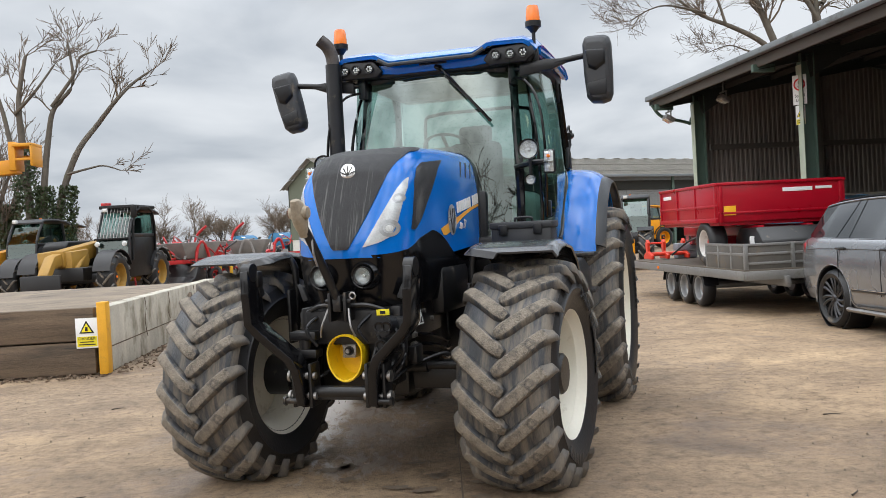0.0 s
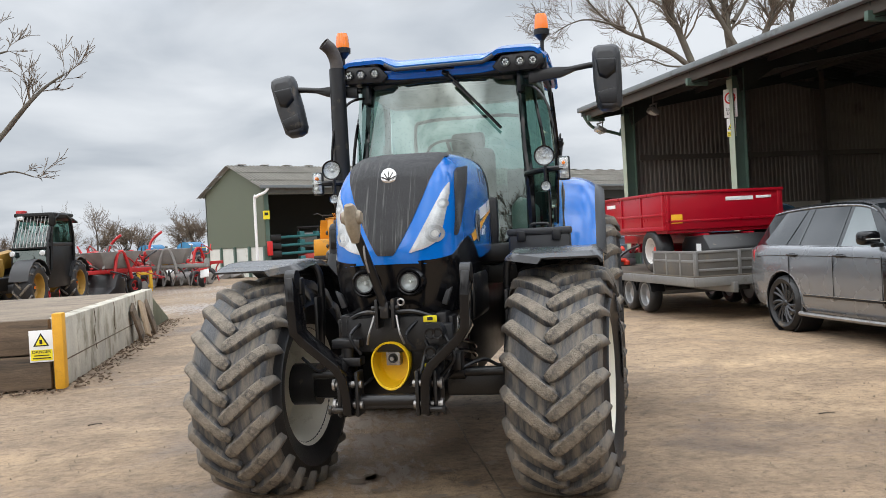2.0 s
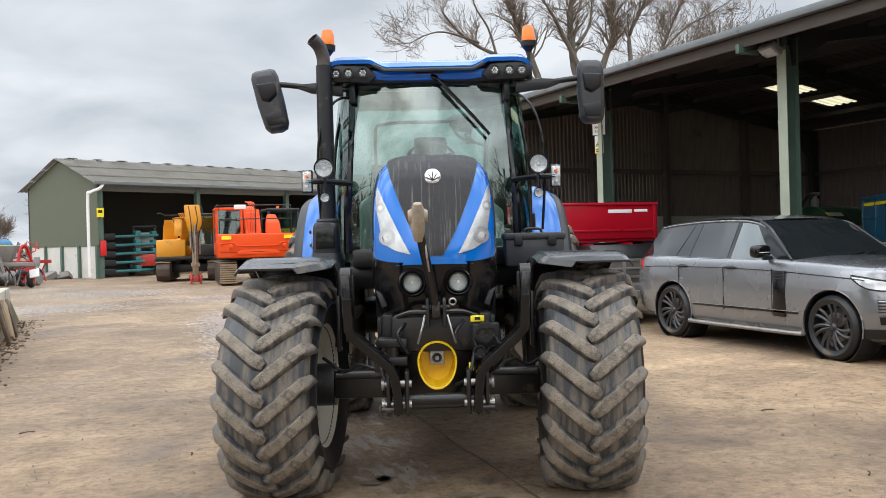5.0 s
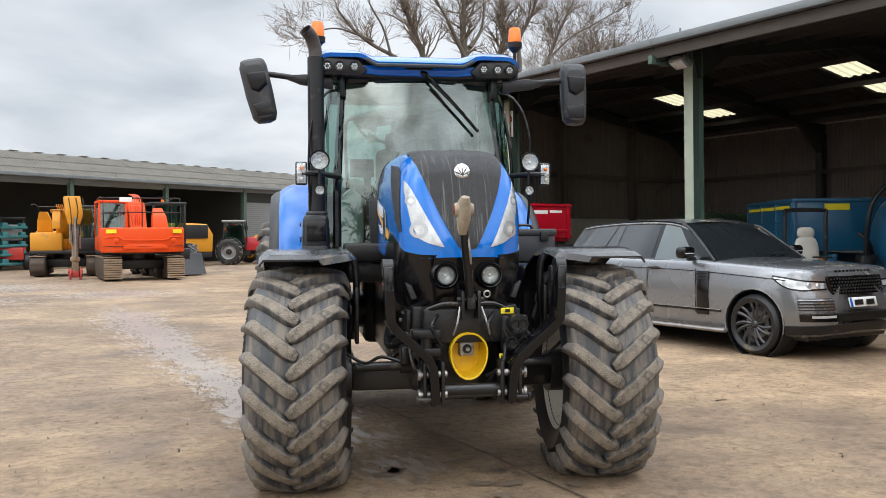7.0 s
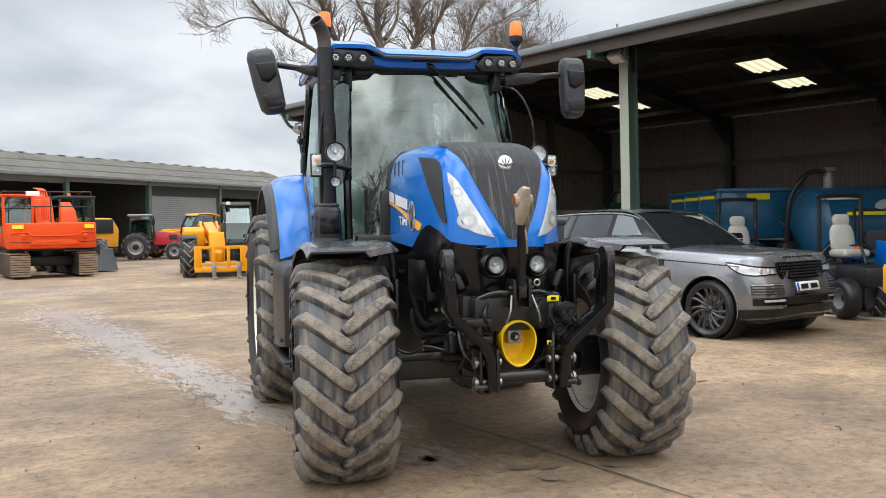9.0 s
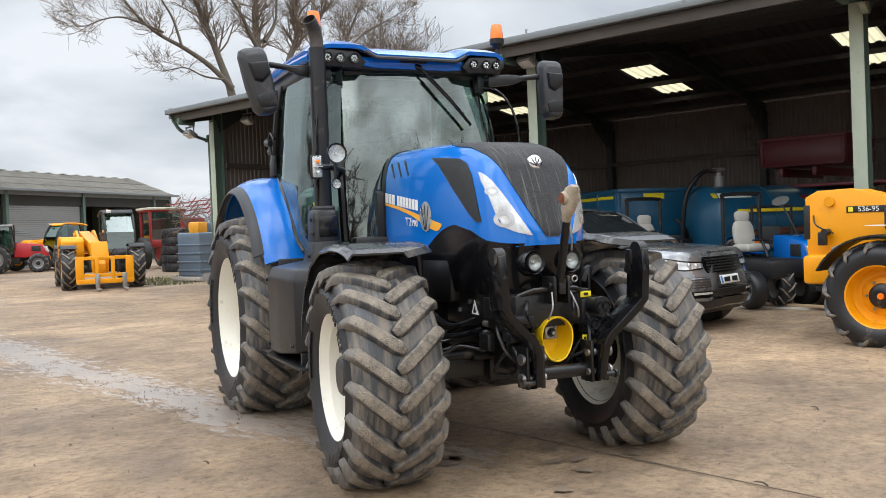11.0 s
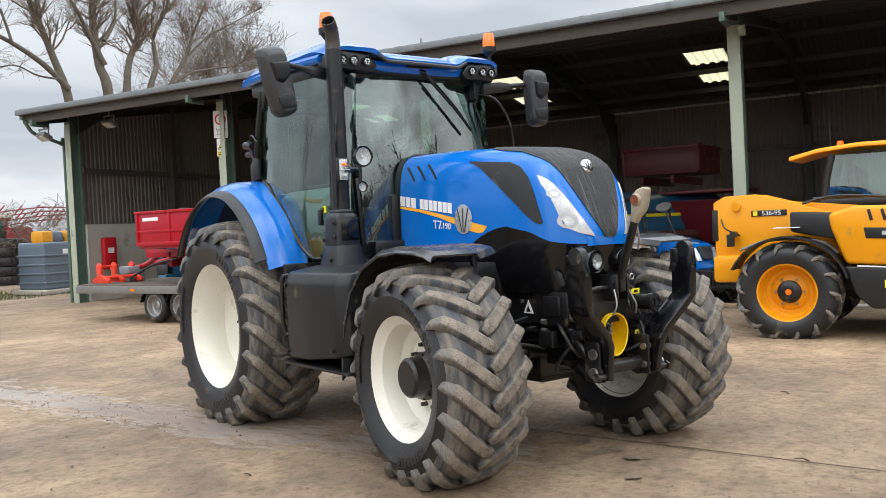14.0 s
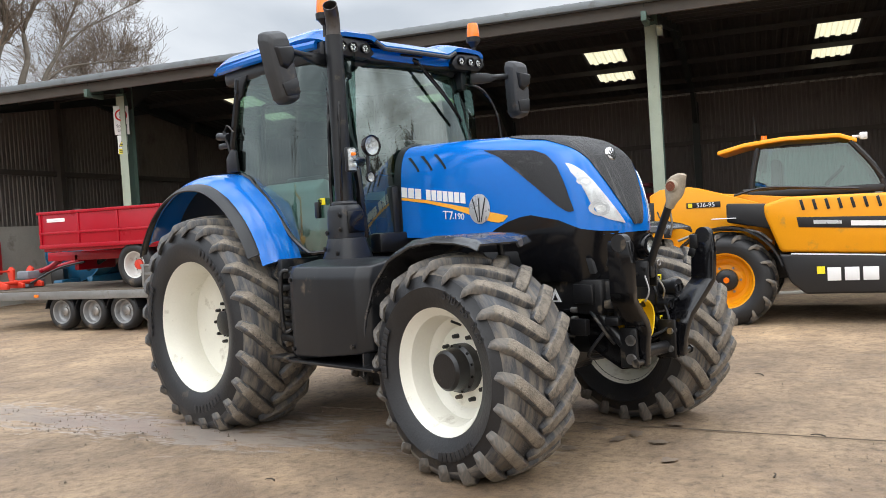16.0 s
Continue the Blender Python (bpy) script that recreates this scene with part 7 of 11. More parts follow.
for sx in (-1, 1):
    part("front_side_window", flank_patch(-0.57, 0.30, 0.0, 0.30, sx, 0.004), CARSIDE, car, "pale reflecting front door glass", smooth=60)
    for ya, yb, yc, yd in ((0.38, 1.14, 0.38, 1.08), (1.18, 1.46, 1.12, 1.24), (1.50, 2.12, 1.28, 1.80)):
        part("rear_side_window", flank_patch(ya, yb, yc, yd, sx, 0.004), CARB2, car, "dark privacy glass", smooth=60)
    part("roof_rail", tube([(sx * (gh_x(y, gh_top(y)) + 0.002), y, gh_top(y) + 0.018) for y in (-0.16, -0.03, 0.2, 0.6, 1.2, 1.8, 2.10)], 0.012, 6, 4), CARG, car)
    part("windscreen_pillar", tube([(sx * 0.895, -0.77, 1.125), (sx * 0.808, -0.48, 1.333), (sx * 0.726, -0.18, 1.552), (sx * 0.698, -0.03, 1.602)], 0.017, 8), RIMDK, car)
    part("belt_moulding", tube([(sx * (gh_x(y, 1.12) + 0.012), y, interp([(q[0], q[2]) for q in GH], y) + 0.006) for y in (-0.65, -0.3, 0.4, 1.2, 2.0)], 0.006, 6, 4), BLACKG, car)
    mm = part("mirror", box((sx * 1.085, -0.44, 1.235), (0.25, 0.16, 0.155), 0.055, None, 4), BLACKG, car, "black door mirror")
    part("mirror_foot", box((sx * 0.965, -0.43, 1.150), (0.14, 0.06, 0.05), 0.015), BLACKP, mm)
    part("mirror_lamp", box((sx * 1.09, -0.524, 1.225), (0.17, 0.012, 0.012), 0.004), LENS, mm)
    for yy in (0.23, 1.22):
        part("door_handle", joined(tube([(sx * 0.985, yy - 0.10, 1.018), (sx * 1.018, yy - 0.07, 1.02), (sx * 1.018, yy + 0.07, 1.02), (sx * 0.985, yy + 0.10, 1.018)], 0.014, 8), box((sx * 0.99, yy, 1.02), (0.012, 0.12, 0.045), 0.01)), BLACKG, car)
    for yy in (-0.53, 0.36, 1.30):
        part("door_gap", box((sx * 0.9985, yy, 0.74), (0.008, 0.007, 0.56), 0), BLACKD, car)
    part("side_vent", box((sx * 1.0, -0.655, 0.72), (0.012, 0.20, 0.56), 0.003), BLACKG, car, "black side vent panel")
    for k in range(3):
        part("vent_slat", box((sx * 1.008, -0.655, 0.90 + k * 0.035), (0.008, 0.16, 0.012), 0.002), BLACKP, car)
    for yy in (YF, YR):
        part("arch_lip", tube([(sx * (car_side(yy + 0.43 * math.cos(radians(a))) - 0.006), yy + 0.43 * math.cos(radians(a)), 0.375 + 0.43 * math.sin(radians(a))) for a in range(-12, 193, 12)], 0.007, 6), CARG, car)
    part("waist_line", tube([(sx * (car_side(y) * 0.985 + 0.004), y, z) for y, z in ((-1.9, 0.925), (-1.2, 0.965), (-0.4, 1.0), (0.6, 1.012), (1.6, 1.01), (2.15, 0.99))], 0.006, 6), BLACKG, car)
    part("sill_step", tube([(sx * 1.0, -0.98, 0.27), (sx * 1.03, -0.9, 0.262), (sx * 1.03, 0.9, 0.262), (sx * 1.0, 1.0, 0.27)], 0.028, 8, 4), STEEL, car, "silver side step")
    part("lower_moulding", box((sx * 1.0, 0.02, 0.50), (0.012, 1.95, 0.028), 0.004), BLACKG, car)
    part("lower_line", box((sx * 1.003, 0.02, 0.518), (0.008, 1.95, 0.006), 0), CHROME, car)
    def lamp_low(u):
        return interp([(0, 0.825), (0.35, 0.812), (0.62, 0.832), (0.82, 0.885), (1, 0.955)], u)

    def lamp_high(u):
        return interp([(0, 0.905), (0.35, 0.925), (0.7, 0.957), (1, 0.975)], u)

    hl = part("headlight", wrapped(1.08, 2.0, -1.74, lamp_low, lamp_high, sx, 0.010), CARHL, car, "clear headlight")
    part("headlight_rim", wrapped(1.06, 2.0, -1.72, lambda u: lamp_low(u) - 0.012, lambda u: lamp_low(u) + 0.004, sx, 0.013, nv=2), BLACKG, hl)
    part("lamp_brow", wrapped(1.06, 2.0, -1.72, lambda u: lamp_high(u) - 0.012, lambda u: lamp_high(u) + 0.006, sx, 0.014, nv=2), BLACKG, hl)
    for x, z, r in ((0.66, 0.855, 0.032), (0.775, 0.865, 0.036)):
        y = min(ys for ys in (-2.31 + k * 0.005 for k in range(60)) if skin_x(ys, z) >= x) - 0.012
        part("projector", nosed(lathe([(0.0, -0.016), (r * 0.7, -0.012), (r, -0.004), (r * 1.15, 0.012)], "y", (sx * x, y, z), 18, False, False)), LENSD, hl)
    part("tail_light", box((sx * 0.880, 2.29, 0.97), (0.09, 0.20, 0.24), 0.03, (0, 0, sx * 20)), mat("red_lens", (0.45, 0.01, 0.015), 0.12, 0, 0.1, 6, 60, 0.0, coat=0.6), car, "red tail light")
    part("intake_panel", wrapped(1.05, 1.75, -1.95, lambda u: 0.575, lambda u: 0.715, sx, 0.004), BLACKD, car)
    for k in range(4):
        part("intake_slat", wrapped(1.05, 1.75, -1.95, lambda u: 0.590 + k * 0.034, lambda u: 0.605 + k * 0.034, sx, 0.014, nv=2), CARG, car)
    part("fog_lamp_bezel", wrapped(0.0, 1.72, -1.95, lambda u: 0.435 + 0.01 * u, lambda u: 0.525, sx, 0.008), BLACKG, car)
    part("fog_lamp", wrapped(1.05, 1.45, -1.95, lambda u: 0.485, lambda u: 0.515, sx, 0.016, nv=2), LENS, car)
    part("bumper_line", wrapped(0.0, 1.74, -1.95, lambda u: 0.530, lambda u: 0.541, sx, 0.012, nv=2), RIMDK, car)
    part("front_skirt", wrapped(0.0, 2.0, -1.90, lambda u: 0.315 - 0.04 * u, lambda u: 0.415 - 0.03 * u, sx, 0.010), BLACKP, car, "black plastic skirt")
part("windscreen", loft([[(-0.85, -0.765, 1.142), (0.85, -0.765, 1.142), (0.85, -0.745, 1.137), (-0.85, -0.745, 1.137)], [(-0.755, -0.488, 1.354), (0.755, -0.488, 1.354), (0.755, -0.468, 1.342), (-0.755, -0.468, 1.342)], [(-0.655, -0.06, 1.622), (0.655, -0.06, 1.622), (0.655, -0.04, 1.61), (-0.655, -0.04, 1.61)]]), CARB, car, "dark windscreen", smooth=30)
for sx in (-1, 1):
    part("wiper", tube([(sx * 0.10 + 0.1, -0.775, 1.150), (sx * 0.10 + 0.45, -0.71, 1.198)], 0.010, 6), BLACKP, car)
gr = part("grille", nosed(bevelled(loft([[(x, -2.345 + 0.022 * (x / 0.53) ** 2 + d, z) for d, ks in ((0, (-5, -4, -3, -2, -1, 0, 1, 2, 3, 4, 5)), (0.07, (5, 4, 3, 2, 1, 0, -1, -2, -3, -4, -5))) for k in ks for x in (k * w / 5,)] for z, w in ((0.752, 0.49), (0.80, 0.515), (0.93, 0.53), (0.965, 0.525))]), 0.008)), BLACKG, car, "black mesh grille")
stud = mesh_of("grille_stud", box((0, 0, 0), (0.026, 0.014, 0.018), 0.005), RIMDK)
for r in range(5):
    for k in range(18):
        x, z = -0.455 + k * 0.0535 + (0.013 if r % 2 else -0.013), 0.782 + r * 0.037
        piece("grille_stud", stud, gr, pose(x, nose_lean(-2.345 + 0.022 * (x / 0.53) ** 2, z) - 0.008, z))
part("number_plate", nosed(box((0.0, -2.332, 0.655), (0.52, 0.014, 0.112), 0.004)), mat("white_plate", (0.75, 0.76, 0.76), 0.4, 0, 0.03), car, "white number plate")
part("plate_band", nosed(box((-0.235, -2.341, 0.655), (0.04, 0.004, 0.10), 0)), mat("blue_band", (0.02, 0.12, 0.5), 0.4), car)
for x, wd in ((-0.10, 0.16), (0.12, 0.15)):
    part("plate_mark", nosed(box((x, -2.341, 0.655), (wd, 0.004, 0.062), 0)), BLACKD, car)
for k in range(10):
    part("bonnet_mark", nosed(box((-0.315 + k * 0.07, -2.309, 1.022), (0.045, 0.014, 0.022), 0.002, (-20, 0, 0))), BLACKG, car)
part("bonnet_seam", tube([(-0.905, -0.98, 1.075), (-0.89, -1.6, 1.045), (-0.83, -1.95, 1.030), (-0.55, -2.04, 1.020), (0.55, -2.04, 1.020), (0.83, -1.95, 1.030), (0.89, -1.6, 1.045), (0.905, -0.98, 1.075)], 0.005, 6), BLACKD, car)
part("underbody", box((0, 0, 0.30), (1.5, 4.1, 0.2), 0.03), BLACKM, car)

# ---- yellow telehandler beside the shed ----
YEL = mat("machine_yellow", (0.78, 0.315, 0.004), 0.38, 0, 0.05, 3, 60, 0.03, (0.35, 0.22, 0.06), 0.02, 4, spec=0.35)
MBLACK = mat("machine_black", (0.012, 0.012, 0.0135), 0.45, 0, 0.15, 4, 80, 0.05)


def telehandler(name, m, label, yel, cab_mat, near_detail=False, forks=False, lugs=14, R=0.61, tower=None):
    """Faces -y. Origin between the axles on the ground; cab on its left, boom in the middle, engine pod on its right (-x)."""
    t = thing(name, m, label, "telehandler")
    for yy, turn in ((-1.38, 0), (1.38, 0)):
        for sx in (-1, 1):
            tw = road_wheel(t, (sx * 0.97, yy, R), R, 0.42, 0.34, yel, sx, lugs, "chunky black telehandler tyre")
            part("hub_cap", rod((sx * 0.08, 0, 0), (sx * 0.098, 0, 0), 0.04, 0.034), ORANGE, tw, "orange hub cap")
            def arch(u, v, sx=sx, yy=yy):
                a = radians(62 + 60 * u) if forks else radians(25 + 140 * u)
                return Vector((sx * (0.74 + 0.46 * v), yy + (R + 0.13) * math.cos(a), R + (R + 0.10) * math.sin(a)))
            part("wheel_arch", sheet(arch, 14, 3, 0.02), MBLACK, t, "black wheel arch")
    part("chassis", joined(box((0, 0, 0.72), (0.9, 3.9, 0.34), 0.04), box((0, -1.38, 0.6), (1.6, 0.22, 0.22), 0.04), box((0, 1.38, 0.6), (1.6, 0.22, 0.22), 0.04)), MBLACK, t)
    rear = [(1.05, 0.78), (2.30, 0.72), (2.38, 0.98), (2.40, 1.72), (2.25, 1.80), (1.85, 1.81), (1.15, 1.60), (0.85, 1.50), (0.85, 0.95)]
    r1 = part("boom_tower", prism(rear, -0.50, -0.42, "x", 0.015), tower or yel, t, "painted boom tower plate")
    part("boom_tower", prism(rear, 0.05, 0.13, "x", 0.015), tower or yel, t)
    part("tower_pin", joined(rod((-0.54, 2.1, 1.66), (-0.49, 2.1, 1.66), 0.06), rod((-0.54, 1.2, 1.45), (-0.49, 1.2, 1.45), 0.045)), yel, t)
    part("counterweight", box((-0.2, 2.2, 0.85), (1.0, 0.35, 0.35), 0.05), tower or yel, t)
    part("boom", bevelled(loft([[(-0.18 + x, y, z0 + z) for x, z in ((-0.17, -0.2), (0.17, -0.2), (0.17, 0.2), (-0.17, 0.2))] for y, z0 in ((2.2, 1.58), (-2.0, 1.12))]), 0.02), yel, t, "yellow telescopic boom")
    part("boom_inner", bevelled(loft([[(-0.18 + x, y, z0 + z) for x, z in ((-0.13, -0.15), (0.13, -0.15), (0.13, 0.15), (-0.13, 0.15))] for y, z0 in ((-1.9, 1.13), (-2.35, 1.05), (-2.75, 0.62))]), 0.02), yel, t)
    # engine pod on the right-hand side
    part("engine_cover", prism([(0.72, 0.92), (-0.95, 0.84), (-0.95, 1.45), (-0.75, 1.58), (0.62, 1.60), (0.90, 1.52), (0.88, 1.36)], -1.12, -0.46, "x", 0.05, 3), tower or yel, t, "painted engine cover")
    part("engine_pod", prism([(0.74, 0.90), (0.62, 0.55), (0.45, 0.40), (-0.85, 0.40), (-0.98, 0.60), (-0.98, 0.82)], -1.13, -0.46, "x", 0.03, 3), MBLACK, t, "black lower engine pod")
    part("intake_duct", bevelled(loft([[(-1.0, 1.35, 1.56), (-0.6, 1.35, 1.56), (-0.6, 1.35, 1.32), (-1.0, 1.35, 1.32)], [(-1.06, 0.85, 1.53), (-0.6, 0.85, 1.53), (-0.6, 0.85, 1.22), (-1.06, 0.85, 1.22)], [(-1.1, 0.66, 1.18), (-0.6, 0.66, 1.18), (-0.6, 0.66, 0.95), (-1.1, 0.66, 0.95)]]), 0.03), MBLACK, t)
    if near_detail:
        for k in range(7):
            part("cover_slot", box((-1.126, 0.45 - k * 0.14, 1.49), (0.012, 0.035, 0.13), 0.004, (-14, 0, 0)), MBLACK, t)
        bar = part("name_band", prism([(0.50, 1.22), (-0.95, 1.14), (-0.95, 1.29), (0.52, 1.345)], -1.128, -1.122, "x", 0.002), MBLACK, t, "dark name band")
        part("name_bar", prism([(0.33, 1.255), (0.02, 1.24), (0.02, 1.285), (0.33, 1.30)], -1.132, -1.129, "x", 0), SILVERD, bar)
        part("name_bar", prism([(-0.08, 1.215), (-0.88, 1.175), (-0.88, 1.235), (-0.08, 1.275)], -1.132, -1.129, "x", 0), WHITEP, bar)
        for ya, yb in ((0.20, 0.05), (0.01, -0.15), (-0.19, -0.36)):
            part("maker_block", box((-1.138, (ya + yb) / 2, 0.64), (0.008, abs(ya - yb), 0.16), 0.01), WHITEP, t)
        part("maker_square", box((-1.138, 0.27, 0.69), (0.008, 0.09, 0.09), 0), YSTICK, t)
        part("white_line", joined(box((-1.135, -0.15, 0.865), (0.006, 1.5, 0.016), 0, (2.7, 0, 0))), WHITEP, t)
        pl = part("number_band", box((-0.507, 1.69, 1.56), (0.008, 0.44, 0.075), 0.002), BLACKD, t, "black model band")
        lettering("536-95", 0.085, WHITEP, pl, Matrix.Translation((-0.513, 1.66, 1.558)) @ Euler((radians(90), 0, radians(-90))).to_matrix().to_4x4())
        part("band_square", box((-0.513, 1.86, 1.56), (0.006, 0.055, 0.055), 0), YSTICK, pl)
        part("tail_lamp_bar", joined(box((-0.46, 2.38, 1.42), (0.10, 0.08, 0.42), 0.015)), MBLACK, t)
        part("rear_camera", joined(rod((-0.52, 2.12, 1.30), (-0.66, 2.12, 1.30), 0.04), box((-0.6, 2.16, 1.22), (0.09, 0.09, 0.16), 0.01), tube([(-0.5, 2.3, 1.5), (-0.62, 2.22, 1.38), (-0.55, 2.05, 1.28)], 0.01, 6)), MBLACK, t)
        part("amber_marker", box((-1.135, -0.72, 1.03), (0.02, 0.05, 0.16), 0.01), ORANGE, t)
        part("notice", box((-1.13, -0.82, 1.06), (0.004, 0.10, 0.09), 0), YSTICK, t)
        part("hose", tube([(-0.2, 1.2, 1.72), (-0.3, 0.6, 1.72), (-0.3, -0.2, 1.66)], 0.02, 6), MBLACK, t)
        part("hose", tube([(-0.42, 1.3, 1.66), (-0.4, 0.9, 1.74), (-0.4, 0.3, 1.70)], 0.016, 6), MBLACK, t)
        part("paper", box((-0.95, 1.38, 1.37), (0.22, 0.30, 0.01), 0), WHITEP, t, "sheet of paper on the wheel arch")
        part("steel_pipe", tube([(-0.75, 2.0, 1.10), (-0.9, 1.6, 1.22), (-0.95, 1.05, 1.20), (-0.95, 0.82, 1.05)], 0.018, 8), STEEL, t)
    # cab on the left
    x0, x1 = 0.22, 1.08
    for (ya, za, yb, zb) in ((-0.62, 0.95, -0.14, 2.30), (1.12, 0.95, 1.02, 2.30)):
        for xx in (x0, x1):
            part("cab_pillar", tube([(xx, ya, za), (xx, (ya + yb) / 2 - (0.12 if ya < 0 else -0.05), (za + zb) / 2 + 0.15), (xx, yb, zb)], 0.04, 8), MBLACK, t)
    part("cab_base", prism([(-0.70, 0.55), (1.18, 0.55), (1.18, 1.62), (-0.40, 1.62), (-0.70, 1.05)], x0 - 0.03, x1 + 0.03, "x", 0.04), cab_mat, t, "lower cab panel")
    part("cab_sill", box(((x0 + x1) / 2, 0.33, 1.66), (x1 - x0 + 0.08, 1.70, 0.10), 0.02), MBLACK, t)
    g = part("cab_glass", loft([[(x0 + 0.01, ya, za), (x1 - 0.01, ya, za), (x1 - 0.01, yb, za), (x0 + 0.01, yb, za)] for za, ya, yb in ((1.0, -0.66, 1.10), (1.7, -0.56, 1.09), (2.28, -0.13, 1.03))]), GLASS, t, "green-tinted cab glass", smooth=0)
    g.visible_shadow = False
    part("cab_roof", bevelled(loft([[(x0 - 0.04, y, z - 0.06), (x1 + 0.04, y, z - 0.06), (x1 + 0.02, y, z), (x0 - 0.02, y, z)] for y, z in ((-0.22, 2.33), (0.0, 2.42), (0.7, 2.43), (1.2, 2.385), (1.56, 2.30))]), 0.02), yel if cab_mat is yel or near_detail else MBLACK, t, "cab roof")
    part("cab_seat", joined(box((0.65, 0.55, 1.60), (0.42, 0.42, 0.14), 0.04), box((0.65, 0.82, 1.90), (0.42, 0.12, 0.5), 0.05)), SEATM, t)
    part("cab_wheel", rod((0.65, 0.05, 1.86), (0.65, 0.08, 1.89), 0.17), MBLACK, t)
    part("beacon", rod((0.45, 0.95, 2.36), (0.45, 0.95, 2.48), 0.05, 0.04), ORANGE, t, "amber beacon")
    part("aerial", rod((0.35, 1.05, 2.36), (0.35, 1.07, 2.76), 0.005), MBLACK, t)
    part("roof_lamp", joined(box((0.35, -0.30, 2.36), (0.14, 0.10, 0.10), 0.015), box((0.35, -0.24, 2.36), (0.05, 0.16, 0.04), 0.01)), LENS, t)
    if forks:
        for z in (0.95, 0.45):
            part("carriage_bar", box((-0.1, -2.95, z), (1.35, 0.08, 0.10), 0.01), yel, t, "yellow fork carriage bar")
        for x, w in ((-0.68, 0.22), (-0.22, 0.10), (0.22, 0.10), (0.68, 0.22)):
            part("carriage_upright", box((-0.1 + x, -2.956, 0.62), (w, 0.09, 0.74), 0.01), yel, t)
        part("carriage_foot", box((-0.1, -2.98, 0.28), (1.55, 0.05, 0.14), 0.01), yel, t)
        part("boom_head", bevelled(loft([[(-0.40, -2.62, 0.5), (0.04, -2.62, 0.5), (0.04, -2.30, 0.5), (-0.40, -2.30, 0.5)], [(-0.42, -2.66, 1.0), (0.06, -2.66, 1.0), (0.06, -2.25, 1.0), (-0.42, -2.25, 1.0)], [(-0.40, -2.50, 1.42), (0.04, -2.50, 1.42), (0.04, -2.15, 1.42), (-0.40, -2.15, 1.42)]]), 0.03), yel, t, "yellow boom head")
        for z in (0.55, 0.75):
            part("carriage_hose", tube([(0.12, -2.6, z + 0.3), (0.22, -2.75, z + 0.45), (0.30, -2.85, z + 0.2), (0.25, -2.9, z)], 0.018, 6, 3), MBLACK, t)
        for x in (-0.32, 0.42):
            part("fork", joined(box((x, -3.03, 0.27), (0.13, 0.05, 0.46), 0.01), box((x, -3.25, 0.06), (0.13, 0.45, 0.05), 0.01)), STEEL, t)
    else:
        part("carriage", joined(box((-0.18, -2.85, 0.5), (1.0, 0.08, 0.5), 0.02)), MBLACK, t)
    return t


telehandler("telehandler", pose(7.05, 3.68, -0.04, 0, 0, 0.0), "yellow telehandler with black engine pod parked by the shed", YEL, MBLACK, True, False, 14, 0.585)

# ---- low loader trailer with the red tipping trailer on it ----
DECK = mat("worn_trailer_deck", (0.10, 0.082, 0.062), 0.8, 0, 0.25, 3, 50, 0.3, DIRT, 0.1, 3)
GALV = mat("galvanised_steel", (0.25, 0.25, 0.245), 0.5, 0.6, 0.15, 4, 60, 0.1, (0.18, 0.16, 0.13), 0.08, 4)
TRED = mat("trailer_red_paint", (0.37, 0.004, 0.016), 0.30, 0, 0.06, 3, 60, 0.03, coat=0.15, spec=0.3)
RRED = mat("orange_red_paint", (0.65, 0.045, 0.02), 0.4, 0, 0.08, 3, 60, 0.04)
SILVERR = mat("silver_rim_paint", (0.30, 0.305, 0.31), 0.4, 0.4, 0.08, 4, 60, 0.05)
low = thing("low_loader_trailer", pose(6.55, 15.3, 0, 0, 0, 0), "galvanised three-axle low trailer with flat deck", "trailer")
part("deck", joined(box((0, 0.1, 0.66), (2.25, 5.6, 0.07), 0.01)), DECK, low, "worn dark deck boards")
part("side_rail", joined(box((-1.12, 0.1, 0.60), (0.05, 5.6, 0.14), 0.01), box((1.12, 0.1, 0.60), (0.05, 5.6, 0.14), 0.01), box((0, -2.7, 0.60), (2.25, 0.05, 0.14), 0.01)), GALV, low)
for yy in (-0.7, 0.0, 0.7):
    for sx in (-1, 1):
        road_wheel(low, (sx * 0.98, yy, 0.31), 0.31, 0.22, 0.19, SILVERR, sx, 0, "small black trailer tyre", STEEL)
        def tmud(u, v, sx=sx, yy=yy):
            a = radians(10 + 160 * u)
            return Vector((sx * (0.86 + 0.25 * v), yy + 0.355 * math.cos(a), 0.31 + 0.345 * math.sin(a)))
        part("mudguard", sheet(tmud, 12, 2, 0.012), BLACKP, low, "black plastic mudguard")
part("axle_beam", joined(*[box((0, yy, 0.33), (1.8, 0.08, 0.08), 0.01) for yy in (-0.7, 0.0, 0.7)], box((-0.5, -0.3, 0.50), (0.08, 5.0, 0.16), 0.01), box((0.5, -0.3, 0.50), (0.08, 5.0, 0.16), 0.01)), GALV, low)
part("drawbar", joined(*[box((x, -3.2, 0.50), (0.08, 1.3, 0.12), 0.01, (0, 0, r)) for x, r in ((-0.3, -18), (0.3, 18))], box((0, -3.8, 0.50), (0.14, 0.3, 0.14), 0.02)), GALV, low)
part("front_rack", joined(*[box((-1.08 + k * 0.72, -2.66, 0.86), (0.06, 0.06, 0.42), 0.006) for k in range(4)], *[box((0, -2.66, z), (2.2, 0.04, 0.04), 0.006) for z in (0.78, 0.92, 1.06)], *[box((-1.1, -1.9, z), (0.03, 1.5, 0.04), 0.006) for z in (0.92, 1.06)], *[box((-1.1, y, 0.86), (0.04, 0.05, 0.42), 0.006) for y in (-1.2, -1.7, -2.2)]), GALV, low, "galvanised headboard and side rail")
